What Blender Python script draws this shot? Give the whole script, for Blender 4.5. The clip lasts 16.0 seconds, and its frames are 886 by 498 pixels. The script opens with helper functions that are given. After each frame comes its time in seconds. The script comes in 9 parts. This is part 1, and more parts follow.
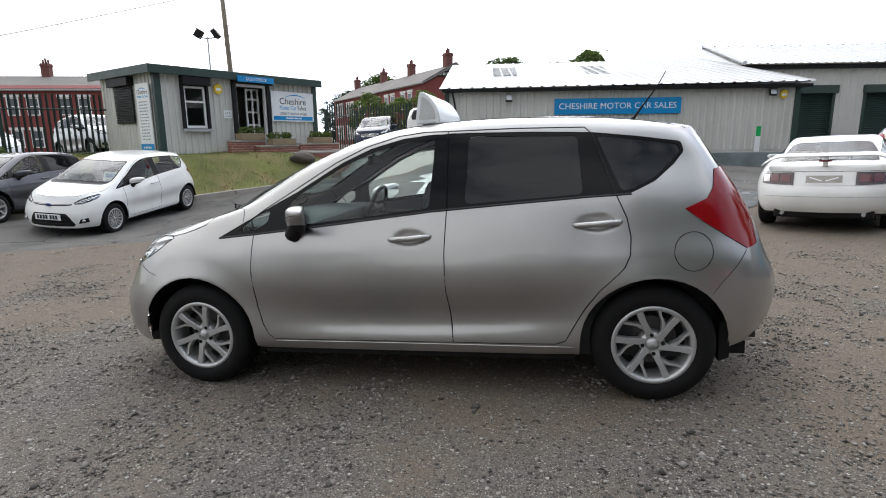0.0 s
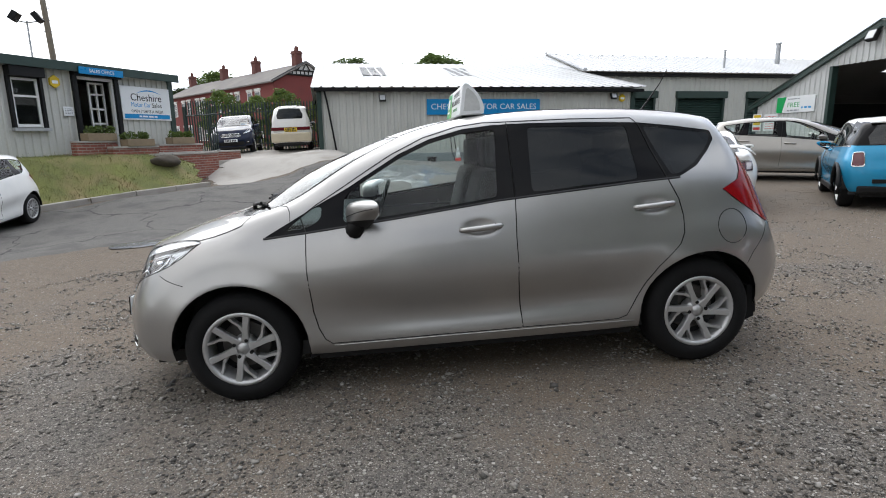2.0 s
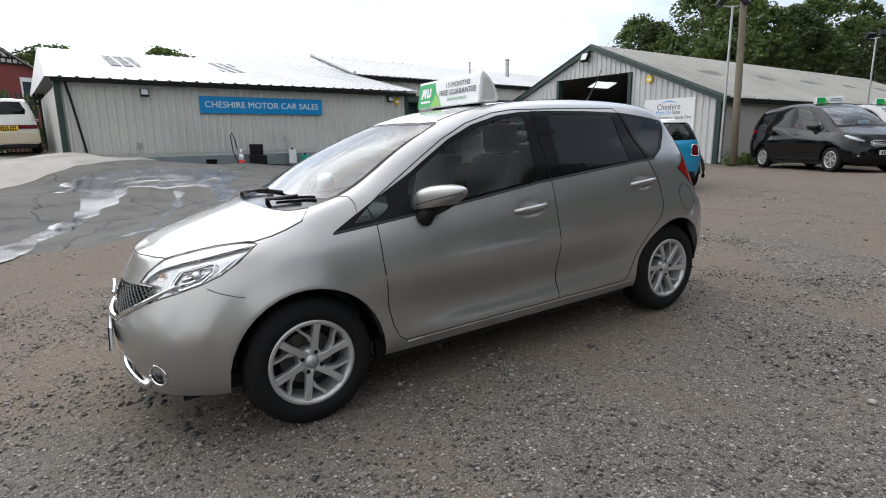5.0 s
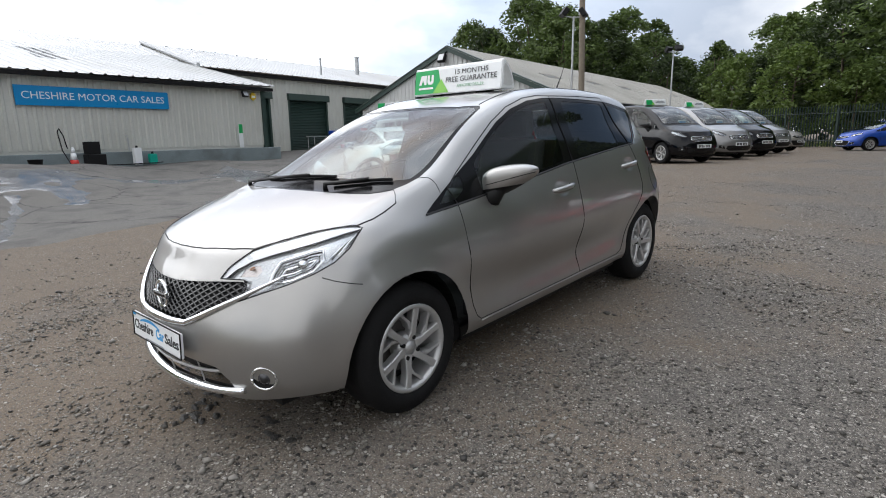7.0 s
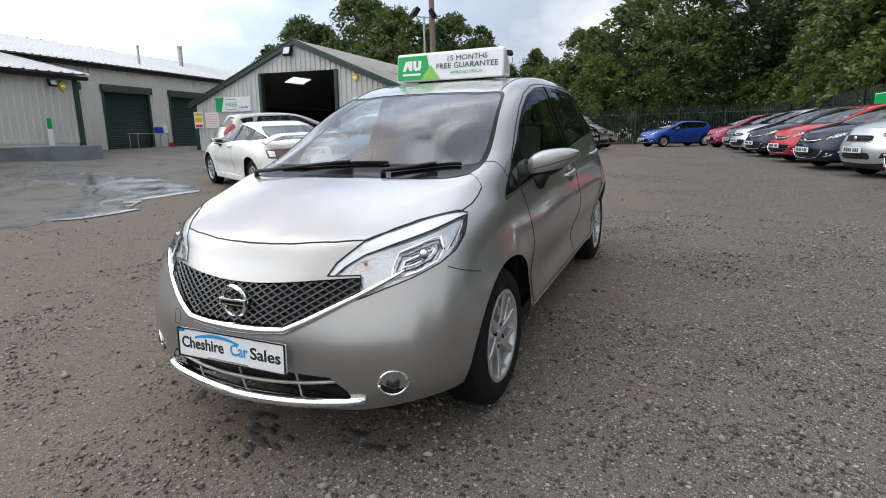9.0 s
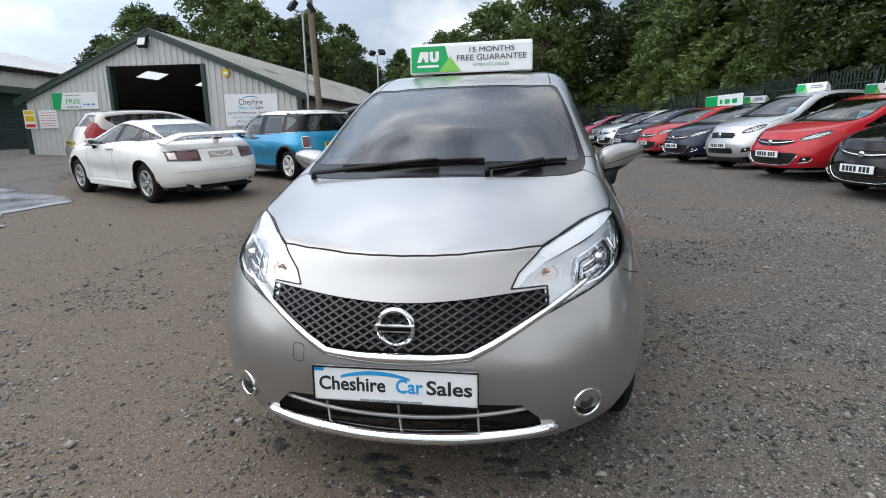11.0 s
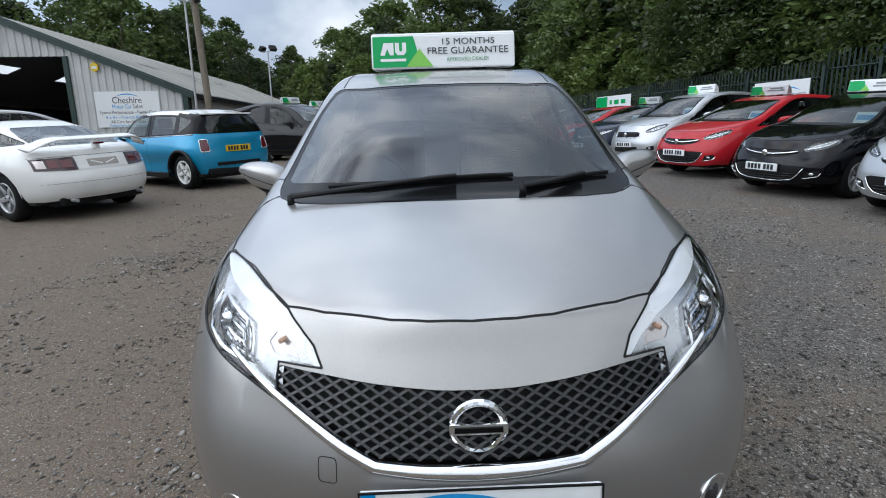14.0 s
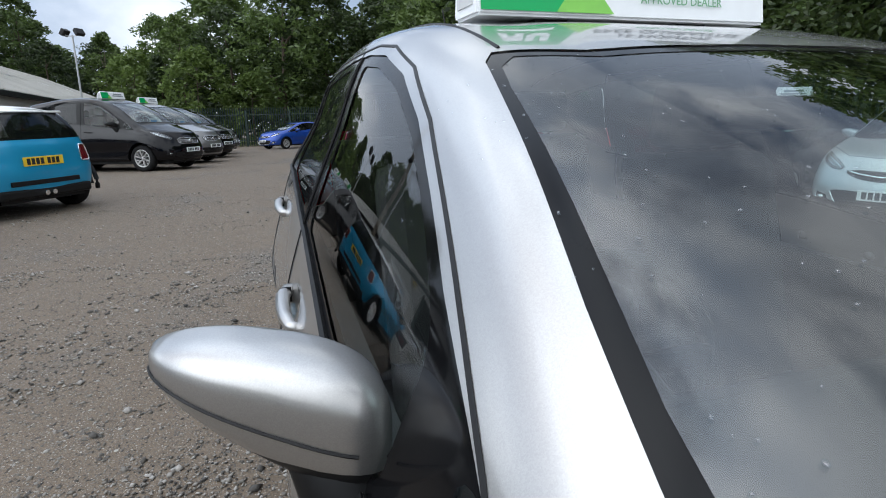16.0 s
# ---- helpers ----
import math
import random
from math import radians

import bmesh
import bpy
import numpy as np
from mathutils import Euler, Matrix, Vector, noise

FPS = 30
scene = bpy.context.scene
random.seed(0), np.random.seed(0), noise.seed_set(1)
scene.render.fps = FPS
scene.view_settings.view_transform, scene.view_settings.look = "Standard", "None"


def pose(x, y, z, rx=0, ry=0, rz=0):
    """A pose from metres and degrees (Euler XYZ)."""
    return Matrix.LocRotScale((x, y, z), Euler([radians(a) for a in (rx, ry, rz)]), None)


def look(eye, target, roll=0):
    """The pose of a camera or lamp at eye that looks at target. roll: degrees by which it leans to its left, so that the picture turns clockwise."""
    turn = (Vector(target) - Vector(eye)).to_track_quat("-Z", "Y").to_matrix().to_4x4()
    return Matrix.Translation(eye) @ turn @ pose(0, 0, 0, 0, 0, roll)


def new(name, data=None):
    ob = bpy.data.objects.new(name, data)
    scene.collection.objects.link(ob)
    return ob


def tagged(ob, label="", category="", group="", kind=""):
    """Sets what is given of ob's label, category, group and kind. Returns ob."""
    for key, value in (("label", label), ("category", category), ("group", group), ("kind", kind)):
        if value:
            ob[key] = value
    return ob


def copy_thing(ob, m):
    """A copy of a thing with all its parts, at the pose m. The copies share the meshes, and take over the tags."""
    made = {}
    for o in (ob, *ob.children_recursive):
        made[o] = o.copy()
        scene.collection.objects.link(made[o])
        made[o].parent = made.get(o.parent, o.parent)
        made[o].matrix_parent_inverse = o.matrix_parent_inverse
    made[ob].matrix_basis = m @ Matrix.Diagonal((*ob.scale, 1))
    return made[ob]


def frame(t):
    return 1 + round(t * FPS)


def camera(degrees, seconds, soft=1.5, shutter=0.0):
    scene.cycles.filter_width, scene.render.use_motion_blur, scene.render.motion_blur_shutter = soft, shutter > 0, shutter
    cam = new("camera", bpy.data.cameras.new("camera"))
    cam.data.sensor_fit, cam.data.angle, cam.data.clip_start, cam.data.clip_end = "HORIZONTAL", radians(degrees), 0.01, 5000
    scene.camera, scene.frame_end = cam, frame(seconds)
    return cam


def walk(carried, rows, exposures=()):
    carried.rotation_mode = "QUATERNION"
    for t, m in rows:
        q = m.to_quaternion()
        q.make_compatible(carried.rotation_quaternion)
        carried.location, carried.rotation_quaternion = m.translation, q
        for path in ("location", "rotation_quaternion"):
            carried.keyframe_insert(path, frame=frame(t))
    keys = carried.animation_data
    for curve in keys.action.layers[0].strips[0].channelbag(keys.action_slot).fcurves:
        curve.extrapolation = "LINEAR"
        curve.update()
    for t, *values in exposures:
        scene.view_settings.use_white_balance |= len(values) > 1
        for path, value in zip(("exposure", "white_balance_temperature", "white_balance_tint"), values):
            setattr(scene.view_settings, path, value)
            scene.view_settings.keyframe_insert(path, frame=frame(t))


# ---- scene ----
cam = camera(78.4, 16.0, soft=1.0)
PATH = [
    (0, (0.728, -3.578, 1.422), (0.352, -1.655, 1.024), -0.6),
    (0.5, (0.435, -3.576, 1.395), (0.164, -1.635, 0.995), -1.1),
    (0.8, (0.261, -3.583, 1.411), (0.081, -1.632, 1.008), -0.8),
    (1, (0.138, -3.589, 1.4), (0.008, -1.634, 0.999), -1.2),
    (1.5, (-0.176, -3.681, 1.411), (-0.158, -1.722, 1.009), -0.8),
    (2, (-0.458, -3.661, 1.378), (-0.288, -1.709, 0.977), -0.9),
    (2.3, (-0.626, -3.603, 1.374), (-0.374, -1.66, 0.97), -0.7),
    (2.5, (-0.715, -3.601, 1.377), (-0.413, -1.666, 0.972), -0.9),
    (3, (-1.011, -3.567, 1.364), (-0.559, -1.66, 0.965), -0.7),
    (3.5, (-1.275, -3.507, 1.349), (-0.686, -1.638, 0.948), -0.6),
    (4, (-1.53, -3.368, 1.317), (-0.819, -1.543, 0.91), -0.7),
    (4.5, (-1.778, -3.277, 1.31), (-0.909, -1.521, 0.906), -0.8),
    (7, (-2.959, -2.471, 1.225), (-1.506, -1.16, 0.814), -0.8),
    (8, (-3.3, -2.022, 1.205), (-1.658, -0.959, 0.789), -0.9),
    (9, (-3.515, -1.5, 1.162), (-1.734, -0.693, 0.741), -0.6),
    (11.5, (-3.641, -0.243, 1.147), (-1.698, -0.026, 0.726), -0.9),
    (12, (-3.675, -0.148, 1.146), (-1.721, -0.042, 0.731), -1.0),
    (12.5, (-3.675, -0.113, 1.143), (-1.72, -0.063, 0.726), -1.2),
    (13, (-3.674, -0.1, 1.144), (-1.718, -0.079, 0.727), -1.3),
    (13.5, (-3.561, -0.072, 1.168), (-1.605, -0.071, 0.751), -1.4),
    (14, (-3.132, 0.096, 1.185), (-1.18, 0.061, 0.751), -1.1),
    (14.5, (-2.685, 0.426, 1.218), (-0.734, 0.346, 0.782), -0.8),
    (15, (-2.207, 0.678, 1.209), (-0.263, 0.503, 0.776), -0.8),
    (15.5, (-1.669, 0.842, 1.223), (0.258, 0.52, 0.793), -0.6),
    (16, (-1.203, 0.84, 1.267), (0.661, 0.261, 0.829), -0.7),
]
walk(cam, [(t, look(eye, target, roll)) for t, eye, target, roll in PATH], exposures=[(0, 0.0, 6450, 10), (5, -0.04, 6450, 10), (8, -0.14, 6450, 10), (12, -0.17, 6210, 9), (13.4, -0.2, 6140, 9), (14.1, -0.4, 5980, 8), (14.6, -0.52, 5900, 8), (15.2, -0.24, 6050, 8), (16, -0.05, 6060, 8)])

# ---- world and sun ----
world = bpy.data.worlds.new("overcast_sky")
scene.world = world
world.use_nodes = True
SUN_EL, SUN_AZ = 50.0, 10.0  # degrees; azimuth from +y towards +x


def build_world():
    nt = world.node_tree
    nt.nodes.clear()
    out = nt.nodes.new("ShaderNodeOutputWorld")
    bg = nt.nodes.new("ShaderNodeBackground")
    sky = nt.nodes.new("ShaderNodeTexSky")
    sky.sky_type = "NISHITA"
    sky.sun_disc = False
    sky.sun_elevation = radians(SUN_EL)
    sky.sun_rotation = radians(SUN_AZ)
    sky.air_density, sky.dust_density, sky.ozone_density = 1.0, 2.5, 1.0
    tc = nt.nodes.new("ShaderNodeTexCoord")
    mp = nt.nodes.new("ShaderNodeMapping")
    mp.inputs["Scale"].default_value = (1.0, 1.0, 1.5)
    mp.inputs["Location"].default_value = (0.35, 0.1, 0.2)
    no = nt.nodes.new("ShaderNodeTexNoise")
    no.inputs["Scale"].default_value = 1.9
    no.inputs["Detail"].default_value = 8.0
    no.inputs["Roughness"].default_value = 0.56
    no.inputs["Distortion"].default_value = 0.3
    ramp = nt.nodes.new("ShaderNodeValToRGB")
    ramp.color_ramp.elements[0].position, ramp.color_ramp.elements[0].color = 0.35, (0, 0, 0, 1)
    ramp.color_ramp.elements[1].position, ramp.color_ramp.elements[1].color = 0.5, (1, 1, 1, 1)
    no2 = nt.nodes.new("ShaderNodeTexNoise")
    no2.inputs["Scale"].default_value = 2.4
    no2.inputs["Detail"].default_value = 7.0
    shade = nt.nodes.new("ShaderNodeValToRGB")
    shade.color_ramp.elements[0].position, shade.color_ramp.elements[0].color = 0.36, (4.3, 4.9, 5.9, 1)
    shade.color_ramp.elements[1].position, shade.color_ramp.elements[1].color = 0.54, (9.6, 9.75, 10.0, 1)
    # the cloud deck is brightest on the side of the veiled sun
    dot = nt.nodes.new("ShaderNodeVectorMath")
    dot.operation = "DOT_PRODUCT"
    az, el = radians(SUN_AZ), radians(SUN_EL)
    dot.inputs[1].default_value = (math.sin(az) * math.cos(el), math.cos(az) * math.cos(el), math.sin(el))
    glow = nt.nodes.new("ShaderNodeMapRange")
    glow.interpolation_type = "SMOOTHSTEP"
    glow.inputs[1].default_value, glow.inputs[2].default_value = 0.35, 1.0
    glow.inputs[3].default_value, glow.inputs[4].default_value = 1.0, 2.8
    scl = nt.nodes.new("ShaderNodeVectorMath")
    scl.operation = "SCALE"
    mix = nt.nodes.new("ShaderNodeMix")
    mix.data_type = "RGBA"
    L = nt.links.new
    L(tc.outputs["Generated"], mp.inputs["Vector"])
    L(mp.outputs[0], no.inputs["Vector"])
    L(mp.outputs[0], no2.inputs["Vector"])
    L(no.outputs["Fac"], ramp.inputs[0])
    # the deck is thicker and greyer towards the wood
    sep = nt.nodes.new("ShaderNodeSeparateXYZ")
    lean = nt.nodes.new("ShaderNodeMath")
    lean.operation = "MULTIPLY_ADD"
    lean.inputs[1].default_value = -0.17
    L(tc.outputs["Generated"], sep.inputs[0])
    L(sep.outputs[0], lean.inputs[0])
    L(no2.outputs["Fac"], lean.inputs[2])
    L(lean.outputs[0], shade.inputs[0])
    L(tc.outputs["Generated"], dot.inputs[0])
    L(dot.outputs["Value"], glow.inputs[0])
    L(shade.outputs[0], scl.inputs[0])
    L(glow.outputs[0], scl.inputs["Scale"])
    L(ramp.outputs[0], mix.inputs[0])
    L(sky.outputs[0], mix.inputs[6])
    L(scl.outputs[0], mix.inputs[7])
    L(mix.outputs[2], bg.inputs["Color"])
    bg.inputs["Strength"].default_value = 0.136
    L(bg.outputs[0], out.inputs["Surface"])


build_world()
sun = new("sun", bpy.data.lights.new("sun", "SUN"))
sun.data.energy, sun.data.angle, sun.data.color = 0.5, radians(150), (1.0, 0.96, 0.9)
sun.matrix_world = look((10 * math.sin(radians(SUN_AZ)) * math.cos(radians(SUN_EL)), 10 * math.cos(radians(SUN_AZ)) * math.cos(radians(SUN_EL)), 10 * math.sin(radians(SUN_EL))), (0, 0, 0))


# ---- materials ----
def material(name, color, rough=0.6, metal=0.0, var=0.12, scale=6.0, fine=60.0, bump=0.0, bump_scale=None, coat=0.0, spec=0.5, stain=None, stain_amount=0.0, stain_scale=1.2, rvar=0.08, rand=0.0):
    """A surface with broad and fine variation of its colour, roughness wear and relief."""
    m = bpy.data.materials.new(name)
    m.use_nodes = True
    nt = m.node_tree
    L, N = nt.links.new, nt.nodes.new
    b = nt.nodes["Principled BSDF"]
    tc = N("ShaderNodeTexCoord")
    n1 = N("ShaderNodeTexNoise")
    n1.inputs["Scale"].default_value, n1.inputs["Detail"].default_value = scale, 5
    n2 = N("ShaderNodeTexNoise")
    n2.inputs["Scale"].default_value, n2.inputs["Detail"].default_value = fine, 3
    L(tc.outputs["Object"], n1.inputs["Vector"])
    L(tc.outputs["Object"], n2.inputs["Vector"])
    add = N("ShaderNodeMath")
    add.operation = "ADD"
    L(n1.outputs["Fac"], add.inputs[0])
    L(n2.outputs["Fac"], add.inputs[1])
    mr = N("ShaderNodeMapRange")
    mr.inputs[1].default_value, mr.inputs[2].default_value = 0.6, 1.4
    mr.inputs[3].default_value, mr.inputs[4].default_value = 1 - var, 1 + var
    L(add.outputs[0], mr.inputs[0])
    mul = N("ShaderNodeVectorMath")
    mul.operation = "SCALE"
    mul.inputs[0].default_value = color
    L(mr.outputs[0], mul.inputs["Scale"])
    last = mul.outputs[0]
    if rand:
        oi = N("ShaderNodeObjectInfo")
        rr = N("ShaderNodeMapRange")
        rr.inputs[3].default_value, rr.inputs[4].default_value = 1 - rand, 1 + rand
        L(oi.outputs["Random"], rr.inputs[0])
        m2 = N("ShaderNodeVectorMath")
        m2.operation = "SCALE"
        L(last, m2.inputs[0])
        L(rr.outputs[0], m2.inputs["Scale"])
        last = m2.outputs[0]
    if stain:
        n3 = N("ShaderNodeTexNoise")
        n3.inputs["Scale"].default_value, n3.inputs["Detail"].default_value = stain_scale, 6
        L(tc.outputs["Object"], n3.inputs["Vector"])
        cr = N("ShaderNodeMapRange")
        cr.inputs[1].default_value, cr.inputs[2].default_value = 0.48, 0.68
        cr.inputs[3].default_value, cr.inputs[4].default_value = 0, stain_amount
        L(n3.outputs["Fac"], cr.inputs[0])
        mx = N("ShaderNodeMix")
        mx.data_type = "RGBA"
        L(cr.outputs[0], mx.inputs[0])
        L(last, mx.inputs[6])
        mx.inputs[7].default_value = (*stain, 1)
        last = mx.outputs[2]
    L(last, b.inputs["Base Color"])
    rm = N("ShaderNodeMapRange")
    rm.inputs[1].default_value, rm.inputs[2].default_value = 0.3, 0.7
    rm.inputs[3].default_value, rm.inputs[4].default_value = max(0.02, rough - rvar), min(1, rough + rvar)
    L(n1.outputs["Fac"], rm.inputs[0])
    L(rm.outputs[0], b.inputs["Roughness"])
    b.inputs["Metallic"].default_value = metal
    b.inputs["Coat Weight"].default_value = coat
    b.inputs["Coat Roughness"].default_value = 0.03
    b.inputs["Specular IOR Level"].default_value = spec
    if bump:
        nb = N("ShaderNodeTexNoise")
        nb.inputs["Scale"].default_value, nb.inputs["Detail"].default_value = bump_scale or fine, 4
        L(tc.outputs["Object"], nb.inputs["Vector"])
        bp = N("ShaderNodeBump")
        bp.inputs["Strength"].default_value, bp.inputs["Distance"].default_value = bump, 0.01
        L(nb.outputs["Fac"], bp.inputs["Height"])
        L(bp.outputs[0], b.inputs["Normal"])
    return m


def car_paint(name, color, metal=0.0, flake=0.0):
    """Paint under clear lacquer; flake: metallic sparkle."""
    m = bpy.data.materials.new(name)
    m.use_nodes = True
    nt = m.node_tree
    L, N = nt.links.new, nt.nodes.new
    b = nt.nodes["Principled BSDF"]
    tc = N("ShaderNodeTexCoord")
    n1 = N("ShaderNodeTexNoise")
    n1.inputs["Scale"].default_value, n1.inputs["Detail"].default_value = 3.0, 6
    L(tc.outputs["Object"], n1.inputs["Vector"])
    v = N("ShaderNodeTexVoronoi")
    v.inputs["Scale"].default_value = 900.0
    L(tc.outputs["Object"], v.inputs["Vector"])
    mr = N("ShaderNodeMapRange")
    mr.inputs[3].default_value, mr.inputs[4].default_value = 1 - flake, 1 + flake
    L(v.outputs["Color"], mr.inputs[0])
    mr2 = N("ShaderNodeMapRange")
    mr2.inputs[1].default_value, mr2.inputs[2].default_value = 0.3, 0.7
    mr2.inputs[3].default_value, mr2.inputs[4].default_value = 0.94, 1.04
    L(n1.outputs["Fac"], mr2.inputs[0])
    mm = N("ShaderNodeMath")
    mm.operation = "MULTIPLY"
    L(mr.outputs[0], mm.inputs[0])
    L(mr2.outputs[0], mm.inputs[1])
    mul = N("ShaderNodeVectorMath")
    mul.operation = "SCALE"
    mul.inputs[0].default_value = color
    L(mm.outputs[0], mul.inputs["Scale"])
    L(mul.outputs[0], b.inputs["Base Color"])
    b.inputs["Metallic"].default_value = metal
    b.inputs["Roughness"].default_value = 0.35 if metal > 0.5 else 0.4
    b.inputs["Specular IOR Level"].default_value = 0.5 if metal > 0.25 else 0.1 if max(color) > 0.1 else 0.0
    b.inputs["Coat IOR"].default_value = 1.5 if metal > 0.5 else 1.4
    b.inputs["Coat Weight"].default_value = 1.0
    rr = N("ShaderNodeMapRange")
    rr.inputs[1].default_value, rr.inputs[2].default_value = 0.35, 0.75
    rr.inputs[3].default_value, rr.inputs[4].default_value = 0.015, 0.06
    L(n1.outputs["Fac"], rr.inputs[0])
    L(rr.outputs[0], b.inputs["Coat Roughness"])
    return m


def glass(name, color=(0.9, 0.95, 0.93), rough=0.0, opacity=0.0, dark=(0.01, 0.012, 0.013), ior=1.6):
    """Thin pane: clear gloss over a tint; opacity: how much of it is dark film."""
    m = bpy.data.materials.new(name)
    m.use_nodes = True
    nt = m.node_tree
    nt.nodes.clear()
    L, N = nt.links.new, nt.nodes.new
    out = N("ShaderNodeOutputMaterial")
    tr = N("ShaderNodeBsdfTransparent")
    tr.inputs["Color"].default_value = (*color, 1)
    dk = N("ShaderNodeBsdfDiffuse")
    dk.inputs["Color"].default_value = (*dark, 1)
    m0 = N("ShaderNodeMixShader")
    m0.inputs[0].default_value = opacity
    L(tr.outputs[0], m0.inputs[1])
    L(dk.outputs[0], m0.inputs[2])
    gl = N("ShaderNodeBsdfGlossy")
    gl.inputs["Roughness"].default_value = rough
    # gloss grows towards grazing angles, alike from both sides of the pane
    lw = N("ShaderNodeLayerWeight")
    lw.inputs["Blend"].default_value = 0.5
    pw = N("ShaderNodeMath")
    pw.operation = "POWER"
    pw.inputs[1].default_value = 4.5
    L(lw.outputs["Facing"], pw.inputs[0])
    f0 = ((ior - 1) / (ior + 1)) ** 2
    fr = N("ShaderNodeMapRange")
    fr.inputs[3].default_value, fr.inputs[4].default_value = f0, 1.0
    L(pw.outputs[0], fr.inputs[0])
    m1 = N("ShaderNodeMixShader")
    L(fr.outputs[0], m1.inputs[0])
    L(m0.outputs[0], m1.inputs[1])
    L(gl.outputs[0], m1.inputs[2])
    L(m1.outputs[0], out.inputs["Surface"])
    return m


M = {}
def pebbles(name, stops, dirt, rough=0.9, scales=(38.0, 95.0), patch=0.55, bump=1.0, dark_patch=None, cracks=False, lean=0.0):
    """Ground of packed pebbles: cells of two sizes, each its own shade, in patches of bare dirt."""
    m = bpy.data.materials.new(name)
    m.use_nodes = True
    nt = m.node_tree
    L, N = nt.links.new, nt.nodes.new
    b = nt.nodes["Principled BSDF"]
    tc = N("ShaderNodeTexCoord")
    warp = N("ShaderNodeTexNoise")
    warp.inputs["Scale"].default_value = 35.0
    wm = N("ShaderNodeVectorMath")
    wm.operation = "MULTIPLY_ADD"
    wm.inputs[1].default_value = (0.012, 0.012, 0.012)
    L(tc.outputs["Object"], warp.inputs["Vector"])
    L(warp.outputs["Color"], wm.inputs[0])
    L(tc.outputs["Object"], wm.inputs[2])
    # broad patches: bare earth here, stones there
    big = N("ShaderNodeTexNoise")
    big.inputs["Scale"].default_value, big.inputs["Detail"].default_value = 0.6, 8
    big.inputs["Roughness"].default_value = 0.65
    L(tc.outputs["Object"], big.inputs["Vector"])
    br = N("ShaderNodeMapRange")
    br.inputs[1].default_value, br.inputs[2].default_value = 0.38, 0.6
    br.inputs[3].default_value, br.inputs[4].default_value = 1 - patch, patch
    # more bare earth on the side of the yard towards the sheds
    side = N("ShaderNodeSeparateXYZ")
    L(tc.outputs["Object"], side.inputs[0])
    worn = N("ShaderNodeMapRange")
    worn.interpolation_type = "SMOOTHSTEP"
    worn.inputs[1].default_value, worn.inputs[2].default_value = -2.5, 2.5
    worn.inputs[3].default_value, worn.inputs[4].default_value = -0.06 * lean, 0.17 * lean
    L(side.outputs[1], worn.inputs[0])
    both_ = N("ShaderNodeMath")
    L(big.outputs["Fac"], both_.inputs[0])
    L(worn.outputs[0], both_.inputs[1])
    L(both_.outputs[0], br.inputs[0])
    # the earth between the stones: gritty, greyer where stones lie
    grit = N("ShaderNodeTexNoise")
    grit.inputs["Scale"].default_value, grit.inputs["Detail"].default_value = 170.0, 4
    grit.inputs["Roughness"].default_value = 0.75
    L(tc.outputs["Object"], grit.inputs["Vector"])
    gm = N("ShaderNodeMapRange")
    gm.inputs[1].default_value, gm.inputs[2].default_value = 0.3, 0.7
    gm.inputs[3].default_value, gm.inputs[4].default_value = 0.5, 1.5
    L(grit.outputs["Fac"], gm.inputs[0])
    soil = N("ShaderNodeMix")
    soil.data_type = "RGBA"
    L(br.outputs[0], soil.inputs[0])
    soil.inputs[6].default_value = (*stops[1], 1)
    soil.inputs[7].default_value = (*dirt, 1)
    earth = N("ShaderNodeVectorMath")
    earth.operation = "SCALE"
    L(soil.outputs[2], earth.inputs[0])
    L(gm.outputs[0], earth.inputs["Scale"])
    last = earth.outputs[0]
    hs = []
    for k, sc in enumerate(reversed(scales)):
        v = N("ShaderNodeTexVoronoi")
        v.voronoi_dimensions = "2D"
        v.inputs["Scale"].default_value = sc
        L(wm.outputs[0], v.inputs["Vector"])
        cr = N("ShaderNodeValToRGB")
        e = cr.color_ramp.elements
        e[0].position, e[0].color = 0.0, (*stops[0], 1)
        e[1].position, e[1].color = 1.0, (*stops[-1], 1)
        for q, c in enumerate(stops[1:-1]):
            e.new((0.35, 0.8)[q]).color = (*c, 1)
        sx = N("ShaderNodeSeparateXYZ")
        L(v.outputs["Color"], sx.inputs[0])
        L(sx.outputs[0], cr.inputs[0])
        # only some of the cells hold a stone: more of them in the stony patches
        has = N("ShaderNodeMath")
        has.operation = "GREATER_THAN"
        few = N("ShaderNodeMath")
        few.operation = "MULTIPLY_ADD"
        few.inputs[1].default_value, few.inputs[2].default_value = 0.42, 0.3 + 0.13 * k - 0.12 * (len(scales) > 2 and k == 0)
        L(br.outputs[0], few.inputs[0])
        L(sx.outputs[1], has.inputs[0])
        L(few.outputs[0], has.inputs[1])
        h = N("ShaderNodeMapRange")
        h.interpolation_type = "SMOOTHSTEP"
        h.inputs[1].default_value, h.inputs[2].default_value = 0.28, 0.5
        h.inputs[3].default_value, h.inputs[4].default_value = 1.0, 0.0
        L(v.outputs["Distance"], h.inputs[0])
        hm = N("ShaderNodeMath")
        hm.operation = "MULTIPLY"
        L(h.outputs[0], hm.inputs[0])
        L(has.outputs[0], hm.inputs[1])
        hs.append(hm.outputs[0])
        mx = N("ShaderNodeMix")
        mx.data_type = "RGBA"
        L(hm.outputs[0], mx.inputs[0])
        L(last, mx.inputs[6])
        L(cr.outputs[0], mx.inputs[7])
        last = mx.outputs[2]
